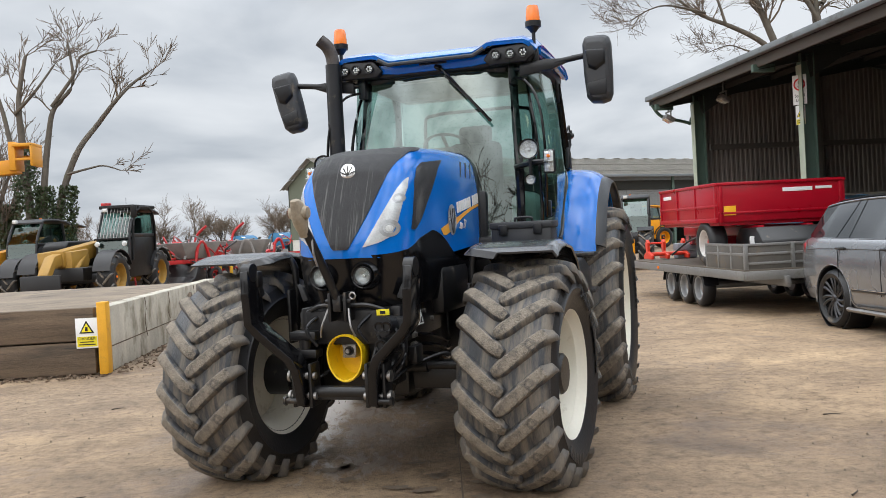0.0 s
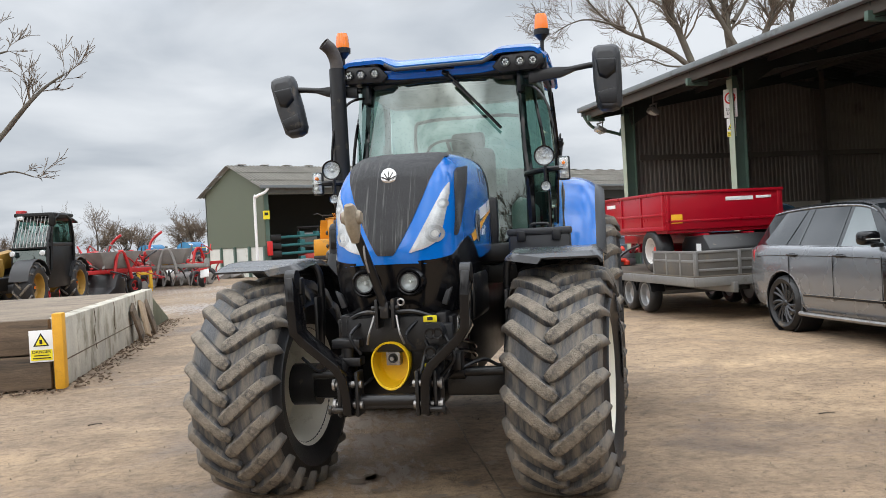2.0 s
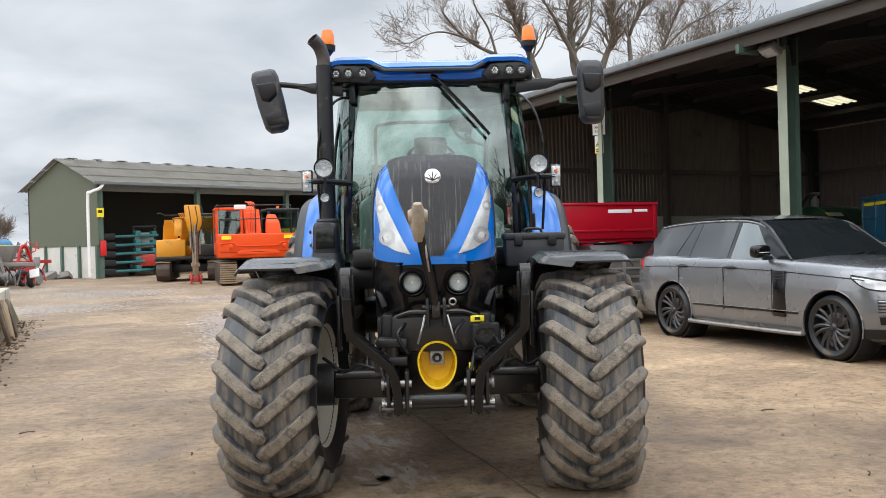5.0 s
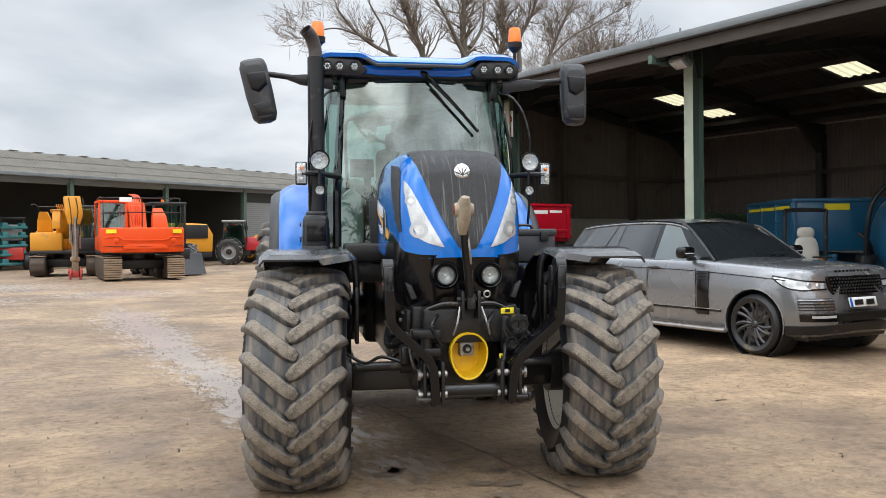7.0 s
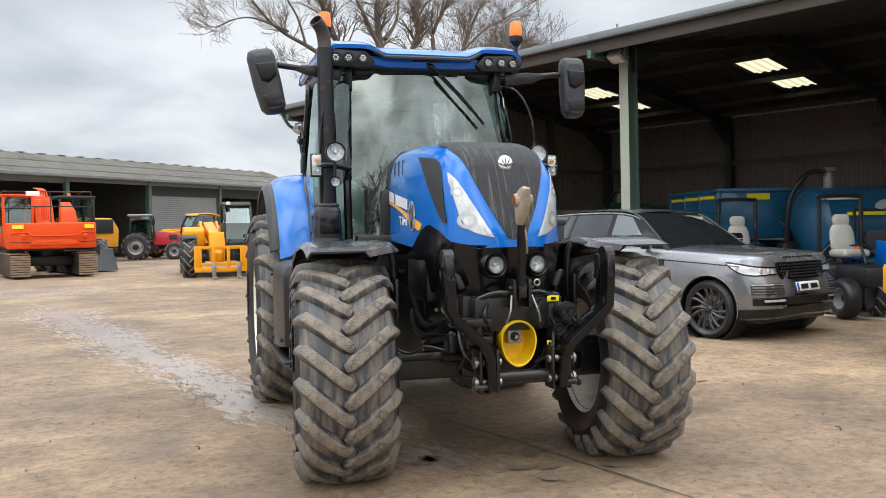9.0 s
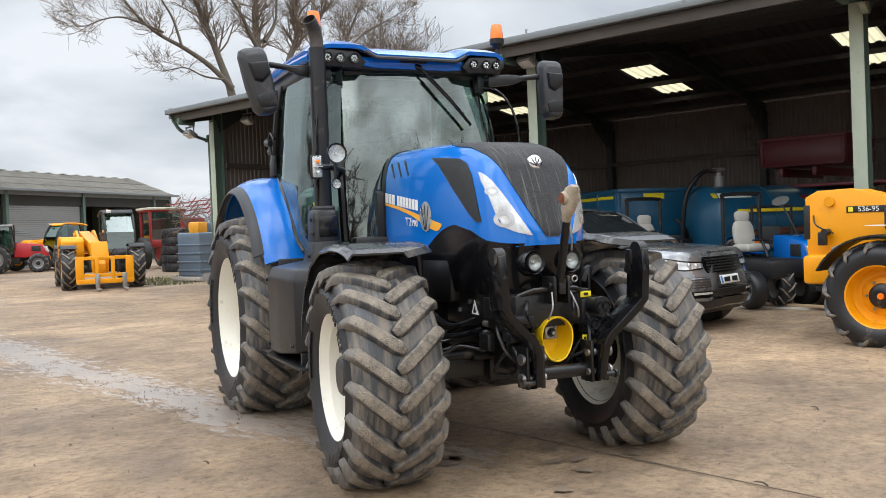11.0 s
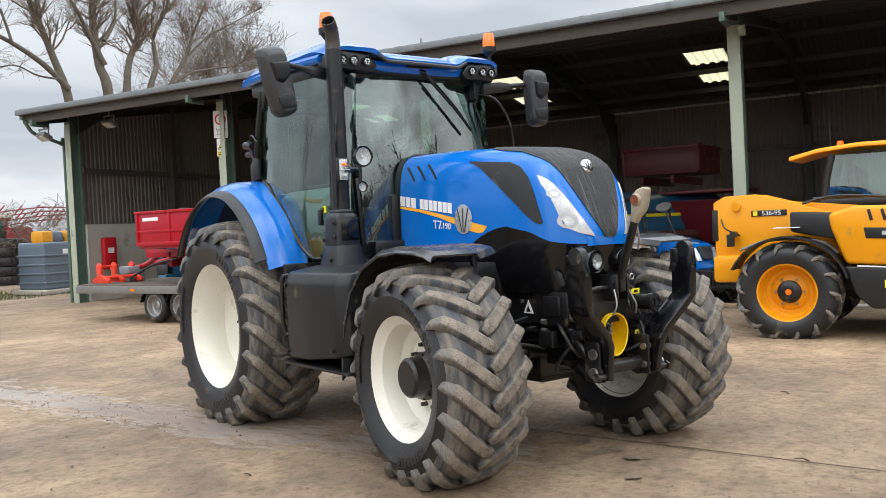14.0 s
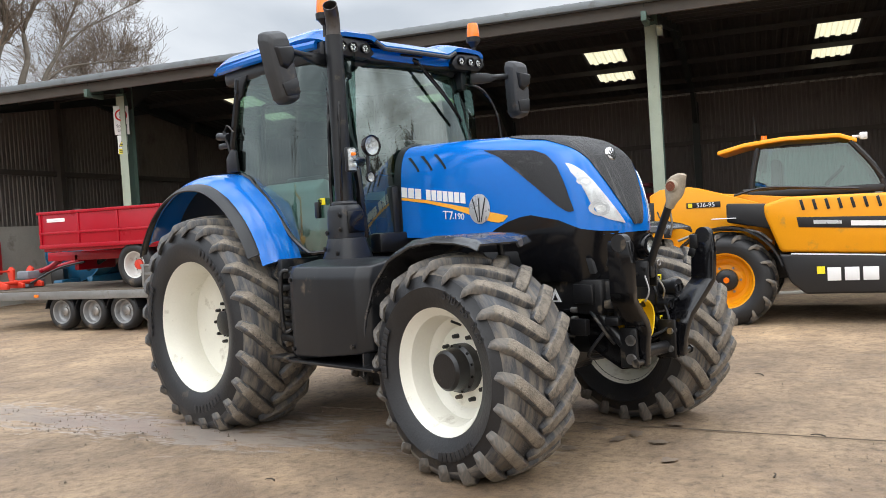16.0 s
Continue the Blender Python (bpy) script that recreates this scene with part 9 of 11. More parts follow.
def farm_tractor(name, m, label, paint, s=1.0, cab=True, roof=None, rim=None, weights=False, hoop=False):
    """A plain small tractor facing -y."""
    t = thing(name, m @ Matrix.Scale(s, 4), label, "tractor")
    rim = rim or SILVERR
    part("bonnet", bevelled(loft([[(-0.26, -1.62, 0.85), (0.26, -1.62, 0.85), (0.24, -1.55, 1.22), (-0.24, -1.55, 1.22)], [(-0.34, -1.35, 0.80), (0.34, -1.35, 0.80), (0.31, -1.30, 1.45), (-0.31, -1.30, 1.45)], [(-0.37, -0.6, 0.80), (0.37, -0.6, 0.80), (0.34, -0.6, 1.56), (-0.34, -0.6, 1.56)], [(-0.38, 0.1, 0.80), (0.38, 0.1, 0.80), (0.35, 0.1, 1.60), (-0.35, 0.1, 1.60)]]), 0.04, 3), paint, t, "painted bonnet")
    part("grille", bevelled(loft([[(-0.13, -1.655, 1.10), (0.13, -1.655, 1.10), (0.13, -1.6, 1.10), (-0.13, -1.6, 1.10)], [(-0.19, -1.49, 1.40), (0.19, -1.49, 1.40), (0.19, -1.42, 1.38), (-0.19, -1.42, 1.38)]]), 0.005), GRILLE, t)
    for sx in (-1, 1):
        part("headlight", bevelled(loft([[(sx * 0.16, -1.645, 1.06), (sx * 0.27, -1.62, 1.06), (sx * 0.27, -1.5, 1.06), (sx * 0.16, -1.5, 1.06)], [(sx * 0.24, -1.52, 1.36), (sx * 0.31, -1.46, 1.36), (sx * 0.31, -1.36, 1.34), (sx * 0.24, -1.38, 1.34)]]), 0.006), LENS, t)
        part("side_grille", box((sx * 0.345, -1.0, 1.25), (0.03, 0.45, 0.28), 0.01), GRILLE, t)
    part("nose", joined(box((0, -1.45, 0.72), (0.6, 0.4, 0.26), 0.05), box((0, -1.2, 0.5), (0.3, 1.6, 0.3), 0.04), box((0, 0.8, 0.7), (0.5, 2.0, 0.5), 0.05)), MBLACK, t)
    if weights:
        part("weight_carrier", box((0, -1.95, 0.45), (0.9, 0.3, 0.12), 0.03), MBLACK, t)
        for k in range(10):
            part("front_weight", box((-0.36 + k * 0.08, -1.95, 0.66), (0.07, 0.35, 0.34), 0.02), MBLACK, t)
    for sx in (-1, 1):
        road_wheel(t, (sx * 0.78, -1.1, 0.48), 0.48, 0.34, 0.27, rim, sx, 12)
        road_wheel(t, (sx * 0.82, 0.95, 0.74), 0.74, 0.46, 0.42, rim, sx, 14)
        def fd(u, v, sx=sx):
            a = radians(20 + 130 * u)
            return Vector((sx * (0.50 + 0.5 * v), 0.95 + 0.84 * math.cos(a), 0.74 + 0.84 * math.sin(a)))
        part("fender", sheet(fd, 14, 3, 0.02), paint if not cab else MBLACK, t)
    if cab:
        for sx in (-1, 1):
            for ya, yb in ((0.05, 0.22), (1.35, 1.25)):
                part("cab_pillar", tube([(sx * 0.60, ya, 1.1), (sx * 0.62, (ya + yb) / 2, 1.8), (sx * 0.56, yb, 2.45)], 0.035, 8), MBLACK, t)
        g = part("cab_glass", loft([[(-0.59, 0.06, 1.1), (0.59, 0.06, 1.1), (0.59, 1.34, 1.1), (-0.59, 1.34, 1.1)], [(-0.55, 0.22, 2.44), (0.55, 0.22, 2.44), (0.55, 1.25, 2.44), (-0.55, 1.25, 2.44)]]), GLASS, t, smooth=0)
        g.visible_shadow = False
        part("cab_roof", box((0, 0.72, 2.50), (1.30, 1.35, 0.14), 0.05, None, 3), roof or paint, t)
        part("cab_floor", box((0, 0.7, 1.02), (1.2, 1.3, 0.16), 0.03), MBLACK, t)
        part("seat", joined(box((0, 0.85, 1.4), (0.45, 0.45, 0.14), 0.04), box((0, 1.08, 1.72), (0.45, 0.12, 0.5), 0.05)), SEATM, t)
        part("exhaust", rod((-0.50, 0.0, 1.2), (-0.50, 0.0, 2.55), 0.035), MBLACK, t)
        for sx in (-1, 1):
            part("mirror", joined(rod((sx * 0.58, 0.2, 2.2), (sx * 0.85, 0.1, 2.2), 0.012), box((sx * 0.88, 0.1, 2.12), (0.14, 0.05, 0.26), 0.02)), MBLACK, t)
    if hoop:
        part("roll_hoop", tube([(-0.5, 0.9, 1.3), (-0.5, 0.9, 2.2), (-0.45, 0.9, 2.28), (0.45, 0.9, 2.28), (0.5, 0.9, 2.2), (0.5, 0.9, 1.3)], 0.035, 8, 4), MBLACK, t)
        part("work_light", joined(rod((0.45, 0.4, 1.5), (-0.1, 0.1, 2.3), 0.02), rod((-0.12, 0.05, 2.25), (-0.2, -0.02, 2.40), 0.02, 0.2)), GALV, t, "grey dish lamp on a stalk")
        part("seat", joined(box((0, 0.75, 1.3), (0.45, 0.45, 0.12), 0.04), box((0, 0.98, 1.58), (0.45, 0.12, 0.45), 0.05)), SEATM, t)
    return t


farm_tractor("compact_tractor", pose(10.62, 7.95, 0, 0, 0, -42), "small blue tractor with black front weights inside the shed", BLUE, 0.72, False, None, SILVERR, True, True)
farm_tractor("farm_tractor", pose(12.1, 46.7, 0, 0, 0, 65), "red tractor with grey cab roof by the barn", mat("tractor_red", (0.42, 0.012, 0.02), 0.35, 0, 0.06, coat=0.3), 0.92, True, GALV)

plank = thing("timber_batten", pose(9.6, 7.6, 0.02, 0, 0, 80), "pale timber batten on the shed threshold", "batten")
part("wood", box((0, 0, 0.02), (2.2, 0.10, 0.05), 0.006), mat("pale_pine", (0.34, 0.24, 0.15), 0.8, 0, 0.2, 4, 60, 0.2, stretch=(0.3, 3, 3)), plank)
solid("pipe_run", tube([(27.85, 24, 3.9), (27.85, 12, 3.9), (27.85, -2, 3.9)], 0.06, 8, 2), GALV, "grey pipe along the shed back wall", "pipe", "structure")

# ---- machines on the yard by the barn ----
OREX = mat("excavator_orange", (0.72, 0.072, 0.008), 0.48, 0, 0.07, 2, 50, 0.04, (0.3, 0.15, 0.07), 0.04, 2, spec=0.25)
AMBERY = mat("plant_amber", (0.68, 0.30, 0.02), 0.4, 0, 0.08, 2, 50, 0.04, (0.3, 0.2, 0.08), 0.04, 2)
TRACKD = mat("muddy_track_link", (0.070, 0.052, 0.040), 0.8, 0.1, 0.3, 6, 40, 0.3)
TRACKM = mat("rusty_track_steel", (0.27, 0.195, 0.125), 0.7, 0.1, 0.3, 6, 40, 0.3)


def excavator(m, label, paint, boom_pts, stick_pts, s=1.0):
    """Counterweight towards -y, cab and boom facing +y."""
    t = thing("excavator", m @ Matrix.Scale(s, 4), label, "excavator")
    for sx in (-1, 1):
        trk = part("track", bevelled(loft([[(sx * 1.05 + dx, y, z) for y, z in ((-1.75, 0.25), (-1.5, 0.04), (1.5, 0.04), (1.75, 0.25), (1.75, 0.55), (1.5, 0.80), (-1.5, 0.80), (-1.75, 0.55))] for dx in (-0.28, 0.28)]), 0.04), TRACKD, t, "steel crawler track")
        for k in range(9):
            part("track_shoe", box((sx * 1.05, -1.77, 0.10 + k * 0.08), (0.60, 0.06, 0.055), 0.008), TRACKM, trk)
        for k in range(16):
            part("track_shoe", box((sx * 1.05, -1.5 + k * 0.2, 0.82), (0.60, 0.16, 0.04), 0.008), TRACKM, trk)
    part("undercarriage", joined(box((0, 0, 0.55), (1.6, 1.6, 0.35), 0.05), rod((0, 0, 0.7), (0, 0, 0.95), 0.6)), MBLACK, t)
    cw = [(-1.40, -1.0), (-1.38, -1.55), (-1.0, -1.82), (0.0, -1.92), (1.0, -1.82), (1.38, -1.55), (1.40, -1.0)]
    part("counterweight", prism(cw, 0.98, 1.85, "z", 0.06, 3), paint, t, "rounded painted counterweight")
    part("counterweight_recess", prism([(-0.75, 1.18), (-0.55, 1.28), (0.55, 1.28), (0.75, 1.18), (0.75, 1.10), (-0.75, 1.10)], -1.93, -1.86, "y", 0.01), paint, t)
    part("counterweight_ridge", tube([(-1.30, -1.66, 1.50), (-0.85, -1.87, 1.52), (-0.62, -1.93, 1.42), (0.62, -1.93, 1.42), (0.85, -1.87, 1.52), (1.30, -1.66, 1.50)], 0.022, 6, 4), paint, t)
    part("counterweight_seam", tube([(-1.36, -1.60, 1.22), (-1.0, -1.83, 1.20), (0.0, -1.93, 1.20), (1.0, -1.83, 1.20), (1.36, -1.60, 1.22)], 0.010, 6, 4), MBLACK, t)
    for x in (-0.95, 0.95):
        part("lifting_eye", lathe([(0.0, -0.02), (0.05, -0.02), (0.085, 0.0), (0.085, 0.03)], "y", (x, -1.86, 1.40), 18), paint, t)
    part("boom_ram_guard", bevelled(loft([[(0.55, 0.3, 1.8), (1.15, 0.3, 1.8), (1.15, 0.7, 1.8), (0.55, 0.7, 1.8)], [(0.60, 0.5, 2.3), (1.10, 0.5, 2.3), (1.10, 0.9, 2.3), (0.60, 0.9, 2.3)], [(0.70, 0.9, 2.62), (1.0, 0.9, 2.62), (1.0, 1.2, 2.62), (0.70, 1.2, 2.62)]]), 0.03), paint, t)
    part("roof_plate", box((-0.55, -1.22, 2.84), (0.42, 0.02, 0.16), 0.005), WHITEP, t, "small white plate on the rail")
    for x in (-1.1, 1.1):
        part("warning_label", box((x, -1.80, 1.72), (0.34, 0.02, 0.13), 0, (0, 0, 17 if x > 0 else -17)), YSTICK, t)
    part("upper_body", joined(box((0.75, 0.1, 1.40), (1.2, 2.4, 0.75), 0.06), box((-0.75, -0.4, 1.35), (1.2, 1.4, 0.65), 0.06)), paint, t)
    part("deck", box((0, 0.1, 0.98), (2.7, 2.7, 0.14), 0.03), MBLACK, t)
    cabm = paint if paint is OREX else MBLACK
    part("cab_base", box((-0.85, 0.75, 1.30), (1.0, 1.5, 0.5), 0.05), cabm, t)
    for x in (-0.46, 0.46):
        for y in (-0.7, 0.7):
            part("cab_pillar", box((-0.85 + x, 0.75 + y, 2.15), (0.08, 0.08, 1.3), 0.01), cabm, t)
    part("cab_roof", box((-0.85, 0.75, 2.82), (1.02, 1.54, 0.10), 0.04), cabm, t)
    g = part("cab_glass", box((-0.85, 0.75, 2.15), (0.94, 1.42, 1.3), 0.0), GLASS, t)
    g.visible_shadow = False
    part("cab_seat", joined(box((-0.85, 0.6, 1.8), (0.5, 0.2, 0.7), 0.05)), SEATM, t)
    hr = [tube([(x, -1.2, 1.85), (x, -1.2, 2.9), (x, 1.2, 2.9)], 0.02, 6, 2) for x in (-1.3, 1.3)] + [tube([(-1.3, -1.2, 2.9), (1.3, -1.2, 2.9)], 0.02, 6), tube([(-1.3, -1.2, 2.4), (1.3, -1.2, 2.4)], 0.02, 6), tube([(0.0, -1.2, 1.85), (0.0, -1.2, 2.9)], 0.02, 6)]
    part("guard_rail", joined(*hr), MBLACK, t, "black roof guard rail")
    part("boom", bevelled(loft([[(0.1 + dx, y + a, z + b) for dx, a, b in ((-0.22, -0.2, 0.0), (0.22, -0.2, 0.0), (0.22, 0.2, 0.12), (-0.22, 0.2, 0.12))] for y, z in boom_pts]), 0.03), paint, t, "painted boom")
    part("stick", bevelled(loft([[(0.1 + dx, y + a, z) for dx, a in ((-0.14, -0.13), (0.14, -0.13), (0.14, 0.13), (-0.14, 0.13))] for y, z in stick_pts]), 0.02), paint, t)
    part("ram", joined(rod((0.35, boom_pts[0][0], boom_pts[0][1] + 0.2), (0.35, boom_pts[1][0], boom_pts[1][1] + 0.1), 0.07), rod((-0.15, boom_pts[0][0], boom_pts[0][1] + 0.2), (-0.15, boom_pts[1][0], boom_pts[1][1] + 0.1), 0.07)), paint, t)
    for k in range(4):
        part("hose", tube([(0.0 + k * 0.07, boom_pts[0][0], boom_pts[0][1]), (0.02 + k * 0.07, boom_pts[1][0] - 0.35, boom_pts[1][1] + 0.2), (0.02 + k * 0.07, boom_pts[2][0], boom_pts[2][1] + 0.3)], 0.02, 6), paint, t)
    return t


excavator(pose(3.75, 33.4, 0, 0, 0, -4), "orange crawler excavator parked with its counterweight forward", OREX, [(0.6, 1.6), (1.3, 2.7), (2.6, 2.9), (4.0, 2.2)], [(4.0, 2.3), (4.6, 1.0), (4.7, 0.3)], 0.98)
excavator(pose(2.1, 38.4, 0, 0, 0, 168), "amber crawler excavator with its arm reaching forward", AMBERY, [(0.6, 1.5), (1.4, 2.2), (2.6, 2.55), (3.9, 2.5)], [(3.9, 2.6), (4.0, 2.2), (4.0, 1.9)], 0.95)
ad = thing("breaker_attachment", pose(1.75, 34.2, 0, 0, 0, 0), "muddy digger arm end with a red hitch on the ground", "attachment")
part("arm_head", bevelled(loft([[(-0.20, -0.16, 1.95), (0.20, -0.16, 1.95), (0.20, 0.16, 1.95), (-0.20, 0.16, 1.95)], [(-0.30, -0.18, 2.35), (0.26, -0.18, 2.35), (0.26, 0.20, 2.35), (-0.30, 0.20, 2.35)], [(-0.34, -0.16, 2.95), (0.18, -0.16, 2.95), (0.18, 0.30, 2.95), (-0.34, 0.30, 2.95)]]), 0.03), AMBERY, ad, "amber arm head")
part("arm", bevelled(loft([[(-0.10, -0.12, z), (0.10, -0.12, z), (0.10, 0.12, z), (-0.10, 0.12, z)] for z in (0.30, 1.2, 2.0)]), 0.02), TRACKM, ad)
for x, y, z0, z1, r in ((-0.16, -0.08, 1.3, 2.7, 0.035), (0.16, -0.08, 1.1, 2.75, 0.035), (0, -0.17, 0.75, 1.6, 0.045), (0, -0.17, 1.55, 2.2, 0.06)):
    part("ram", rod((x, y, z0), (x, y, z1), r), STEEL, ad)
for x in (-0.22, 0.02, 0.24):
    part("hose", tube([(x, -0.2, 2.9), (x + 0.06, -0.28, 2.4), (x * 0.6, -0.22, 1.9), (x * 0.4, -0.18, 1.2)], 0.018, 6, 3), MBLACK, ad)
part("pin_plate", box((0, -0.02, 0.72), (0.30, 0.30, 0.16), 0.03), TRACKM, ad)
for x in (-0.17, 0.17):
    part("hitch_lug", prism([(-0.16, 0.0), (0.16, 0.0), (0.20, 0.22), (0.08, 0.42), (-0.10, 0.42), (-0.20, 0.2)], x - 0.03, x + 0.03, "x", 0.015), mat("hitch_red", (0.42, 0.05, 0.04), 0.5), ad)
part("hitch", joined(box((0, 0, 0.20), (0.26, 0.24, 0.26), 0.05), rod((-0.24, 0, 0.28), (0.24, 0, 0.28), 0.06)), mat("hitch_red", (0.42, 0.05, 0.04), 0.5), ad)

ld = thing("wheeled_loader", pose(5.45, 36.6, 0, 0, 0, 0), "dark cab loader with a black bucket lowered to the ground", "loader")
for x in (-0.6, 0.6):
    for y in (-0.7, 0.7):
        part("cab_pillar", box((x, y, 2.0), (0.08, 0.08, 1.5), 0.01), MBLACK, ld)
part("cab_roof", box((0, 0, 2.8), (1.35, 1.55, 0.12), 0.04), MBLACK, ld)
part("cab_base", box((0, 0, 1.2), (1.3, 1.5, 0.3), 0.05), MBLACK, ld)
g = part("cab_glass", box((0, 0, 2.05), (1.22, 1.42, 1.4), 0), GLASS, ld)
g.visible_shadow = False
part("body", joined(box((0, 1.2, 1.2), (1.4, 1.8, 0.9), 0.1), box((0, 0, 0.8), (1.2, 3.0, 0.5), 0.06)), MBLACK, ld)
part("bucket", prism([(-2.0, 0.03), (-1.1, 0.03), (-1.0, 0.35), (-1.15, 0.85), (-1.3, 0.85)], -0.9, 1.1, "x", 0.03), BLACKM, ld, "black loading bucket")
for x in (-0.5, 0.5):
    part("lift_arm", box((x, -0.6, 0.95), (0.12, 1.6, 0.2), 0.03, (18, 0, 0)), MBLACK, ld)
part("beacon", rod((0, 0.4, 2.86), (0, 0.4, 3.0), 0.06), ORANGE, ld)
for sx in (-1, 1):
    for yy in (-0.6, 1.3):
        road_wheel(ld, (sx * 0.85, yy, 0.6), 0.6, 0.4, 0.33, AMBERY, sx, 10)

bl = thing("amber_hopper_machine", pose(8.6, 46.6, 0, 0, 0, 15), "amber round-shouldered hopper machine by the barn", "hopper")
part("shell", bevelled(loft([[(x, y, z) for x, z in ((-1.3, 0.7), (1.3, 0.7), (1.35, 1.6), (1.0, 2.15), (-0.7, 2.2), (-1.3, 1.7))] for y in (-0.8, 1.6)]), 0.06), AMBERY, bl)
part("front_opening", box((0.3, -0.84, 1.75), (1.4, 0.08, 0.7), 0.03), MBLACK, bl)
part("frame", joined(box((0, 0.2, 0.55), (2.2, 2.6, 0.25), 0.03)), MBLACK, bl)
for sx in (-1, 1):
    road_wheel(bl, (sx * 1.1, 0.4, 0.5), 0.5, 0.4, 0.28, AMBERY, sx, 0)

telehandler("telehandler", pose(8.2, 29.2, 0, 0, 0, -19), "yellow telehandler with a fork carriage standing on the yard", YEL, MBLACK, False, True, 13, 0.62)
telehandler("telehandler", pose(14.6, 48.8, 0, 0, 0, -70), "yellow telehandler parked by the barn shutter", YEL, YEL, False, False, 0, 0.6)

def skid_loader(m, label):
    t = thing("small_red_loader", m, label, "loader")
    part("body", joined(box((0, -0.6, 0.75), (1.0, 1.0, 0.6), 0.08), box((0, 0.4, 0.8), (1.2, 1.2, 0.7), 0.08)), mat("loader_red", (0.40, 0.03, 0.02), 0.4), t)
    part("cab", joined(*[box((x, y, 1.8), (0.07, 0.07, 1.2), 0.01) for x in (-0.5, 0.5) for y in (-0.3, 0.7)], box((0, 0.2, 2.42), (1.15, 1.2, 0.1), 0.03)), MBLACK, t)
    part("windscreen", box((0, -0.31, 1.75), (0.9, 0.02, 0.75), 0), mat("pale_screen", (0.35, 0.38, 0.38), 0.15), t)
    for sx in (-1, 1):
        for yy in (-0.6, 0.7):
            road_wheel(t, (sx * 0.62, yy, 0.4), 0.4, 0.3, 0.22, MBLACK, sx, 0)


skid_loader(pose(0.7, 46.9, 0, 0, 0, -5), "small red loader standing inside the dark barn")
gs = thing("gate_stack", pose(-1.0, 45.0, 0, 0, 0, 28.5), "stack of teal tubular machine frames in the barn mouth", "stack")
TEAL = mat("teal_paint", (0.03, 0.16, 0.17), 0.45, 0, 0.1)
for k in range(5):
    part("tube_frame", joined(tube([(0.2, 0, 0.25 + k * 0.42), (2.6, 0, 0.3 + k * 0.42)], 0.07, 8), tube([(0.2, 0.5, 0.25 + k * 0.42), (2.6, 0.5, 0.3 + k * 0.42)], 0.07, 8), box((1.5, 0.1, 0.4 + k * 0.42), (0.3, 0.3, 0.25), 0.04), box((2.4, 0.1, 0.4 + k * 0.42), (0.25, 0.3, 0.2), 0.04)), TEAL, gs)
part("dark_crate", joined(*[box((-0.1, 0.2, 0.25 + k * 0.42), (0.6, 0.8, 0.3), 0.03) for k in range(5)]), MBLACK, gs)
bs = thing("yellow_notice", pose(-1.42, 43.95, 3.05, 90, 0, 28.5), "small yellow notice on the barn corner", "sign")
part("plate", box((0, 0, 0.06), (0.35, 0.42, 0.01), 0), YSTICK, bs)
part("print", box((0, 0.05, 0.067), (0.2, 0.14, 0.004), 0), BLACKD, bs)
fb = thing("red_fire_box", pose(-1.3, 43.98, 1.4, 0, 0, 28.5), "red box on the barn corner post", "box")
part("box", box((0, 0, 0), (0.25, 0.15, 0.7), 0.02), REDD, fb)

# tyre stack, plastic tank and red sprayer by the shed end
for k in range(5):
    t = thing("used_tyre", pose(14.95, 36.2, 0.16 + k * 0.37, 0, 0, 30 * k), "worn black tractor tyre lying in a stack", "tyre", "stack of tyres")
    part("casing", lathe([(0.36, -0.14), (0.42, -0.18), (0.62, -0.17), (0.66, -0.10), (0.66, 0.10), (0.62, 0.17), (0.42, 0.18), (0.36, 0.14)], "z", (0, 0, 0.02), 36, True), RUBBER, t)
    for j in range(24):
        a = 2 * math.pi * j / 24
        lb = box((0.665, 0, 0.02), (0.05, 0.06, 0.34), 0.008, (25, 0, 0))
        lb.transform(Matrix.Rotation(a, 4, "Z"))
        part("tread_block", lb, RUBBER, t)
tk = thing("plastic_tank", pose(11.45, 28.1, 0, 0, 0, 10), "grey-blue ribbed plastic tank with yellow lid boxes", "tank")
TANKM = mat("grey_blue_plastic", (0.13, 0.17, 0.22), 0.55, 0, 0.08, 3, 50, 0.05)
part("shell", joined(bevelled(loft([[(-0.75, -0.55, z), (0.75, -0.55, z), (0.75, 0.55, z), (-0.75, 0.55, z)] for z in (0.15, 1.35, 1.6)]), 0.06, 3), *[box((0, 0, 0.35 + k * 0.28), (1.56, 1.16, 0.06), 0.02) for k in range(4)], box((0.0, 0, 1.75), (0.5, 0.7, 0.36), 0.08)), TANKM, tk)
for x in (-0.52, 0.52):
    part("lid_box", box((x, -0.25, 1.72), (0.42, 0.5, 0.45), 0.06), mat("amber_lid", (0.65, 0.30, 0.02), 0.5), tk, "yellow lid box")
part("base", box((0, 0, 0.07), (1.8, 1.4, 0.14), 0.02), CONC, tk)
part("label", box((0.05, -0.58, 1.3), (0.2, 0.01, 0.15), 0), WHITEP, tk)
sp = thing("crop_sprayer", pose(16.8, 41.0, 0, 0, 0, -10), "red self-propelled crop sprayer with folded booms", "sprayer")
SPR = mat("sprayer_red", (0.24, 0.016, 0.016), 0.45)
for x in (-0.75, 0.75):
    for y in (-0.7, 0.7):
        part("cab_pillar", box((x, y, 2.0), (0.12, 0.1, 1.5), 0.02), SPR, sp)
part("cab_header", box((0, 0, 2.78), (1.75, 1.7, 0.16), 0.05), SPR, sp)
part("cab_base", box((0, 0, 1.2), (1.6, 1.5, 0.35), 0.05), SPR, sp)
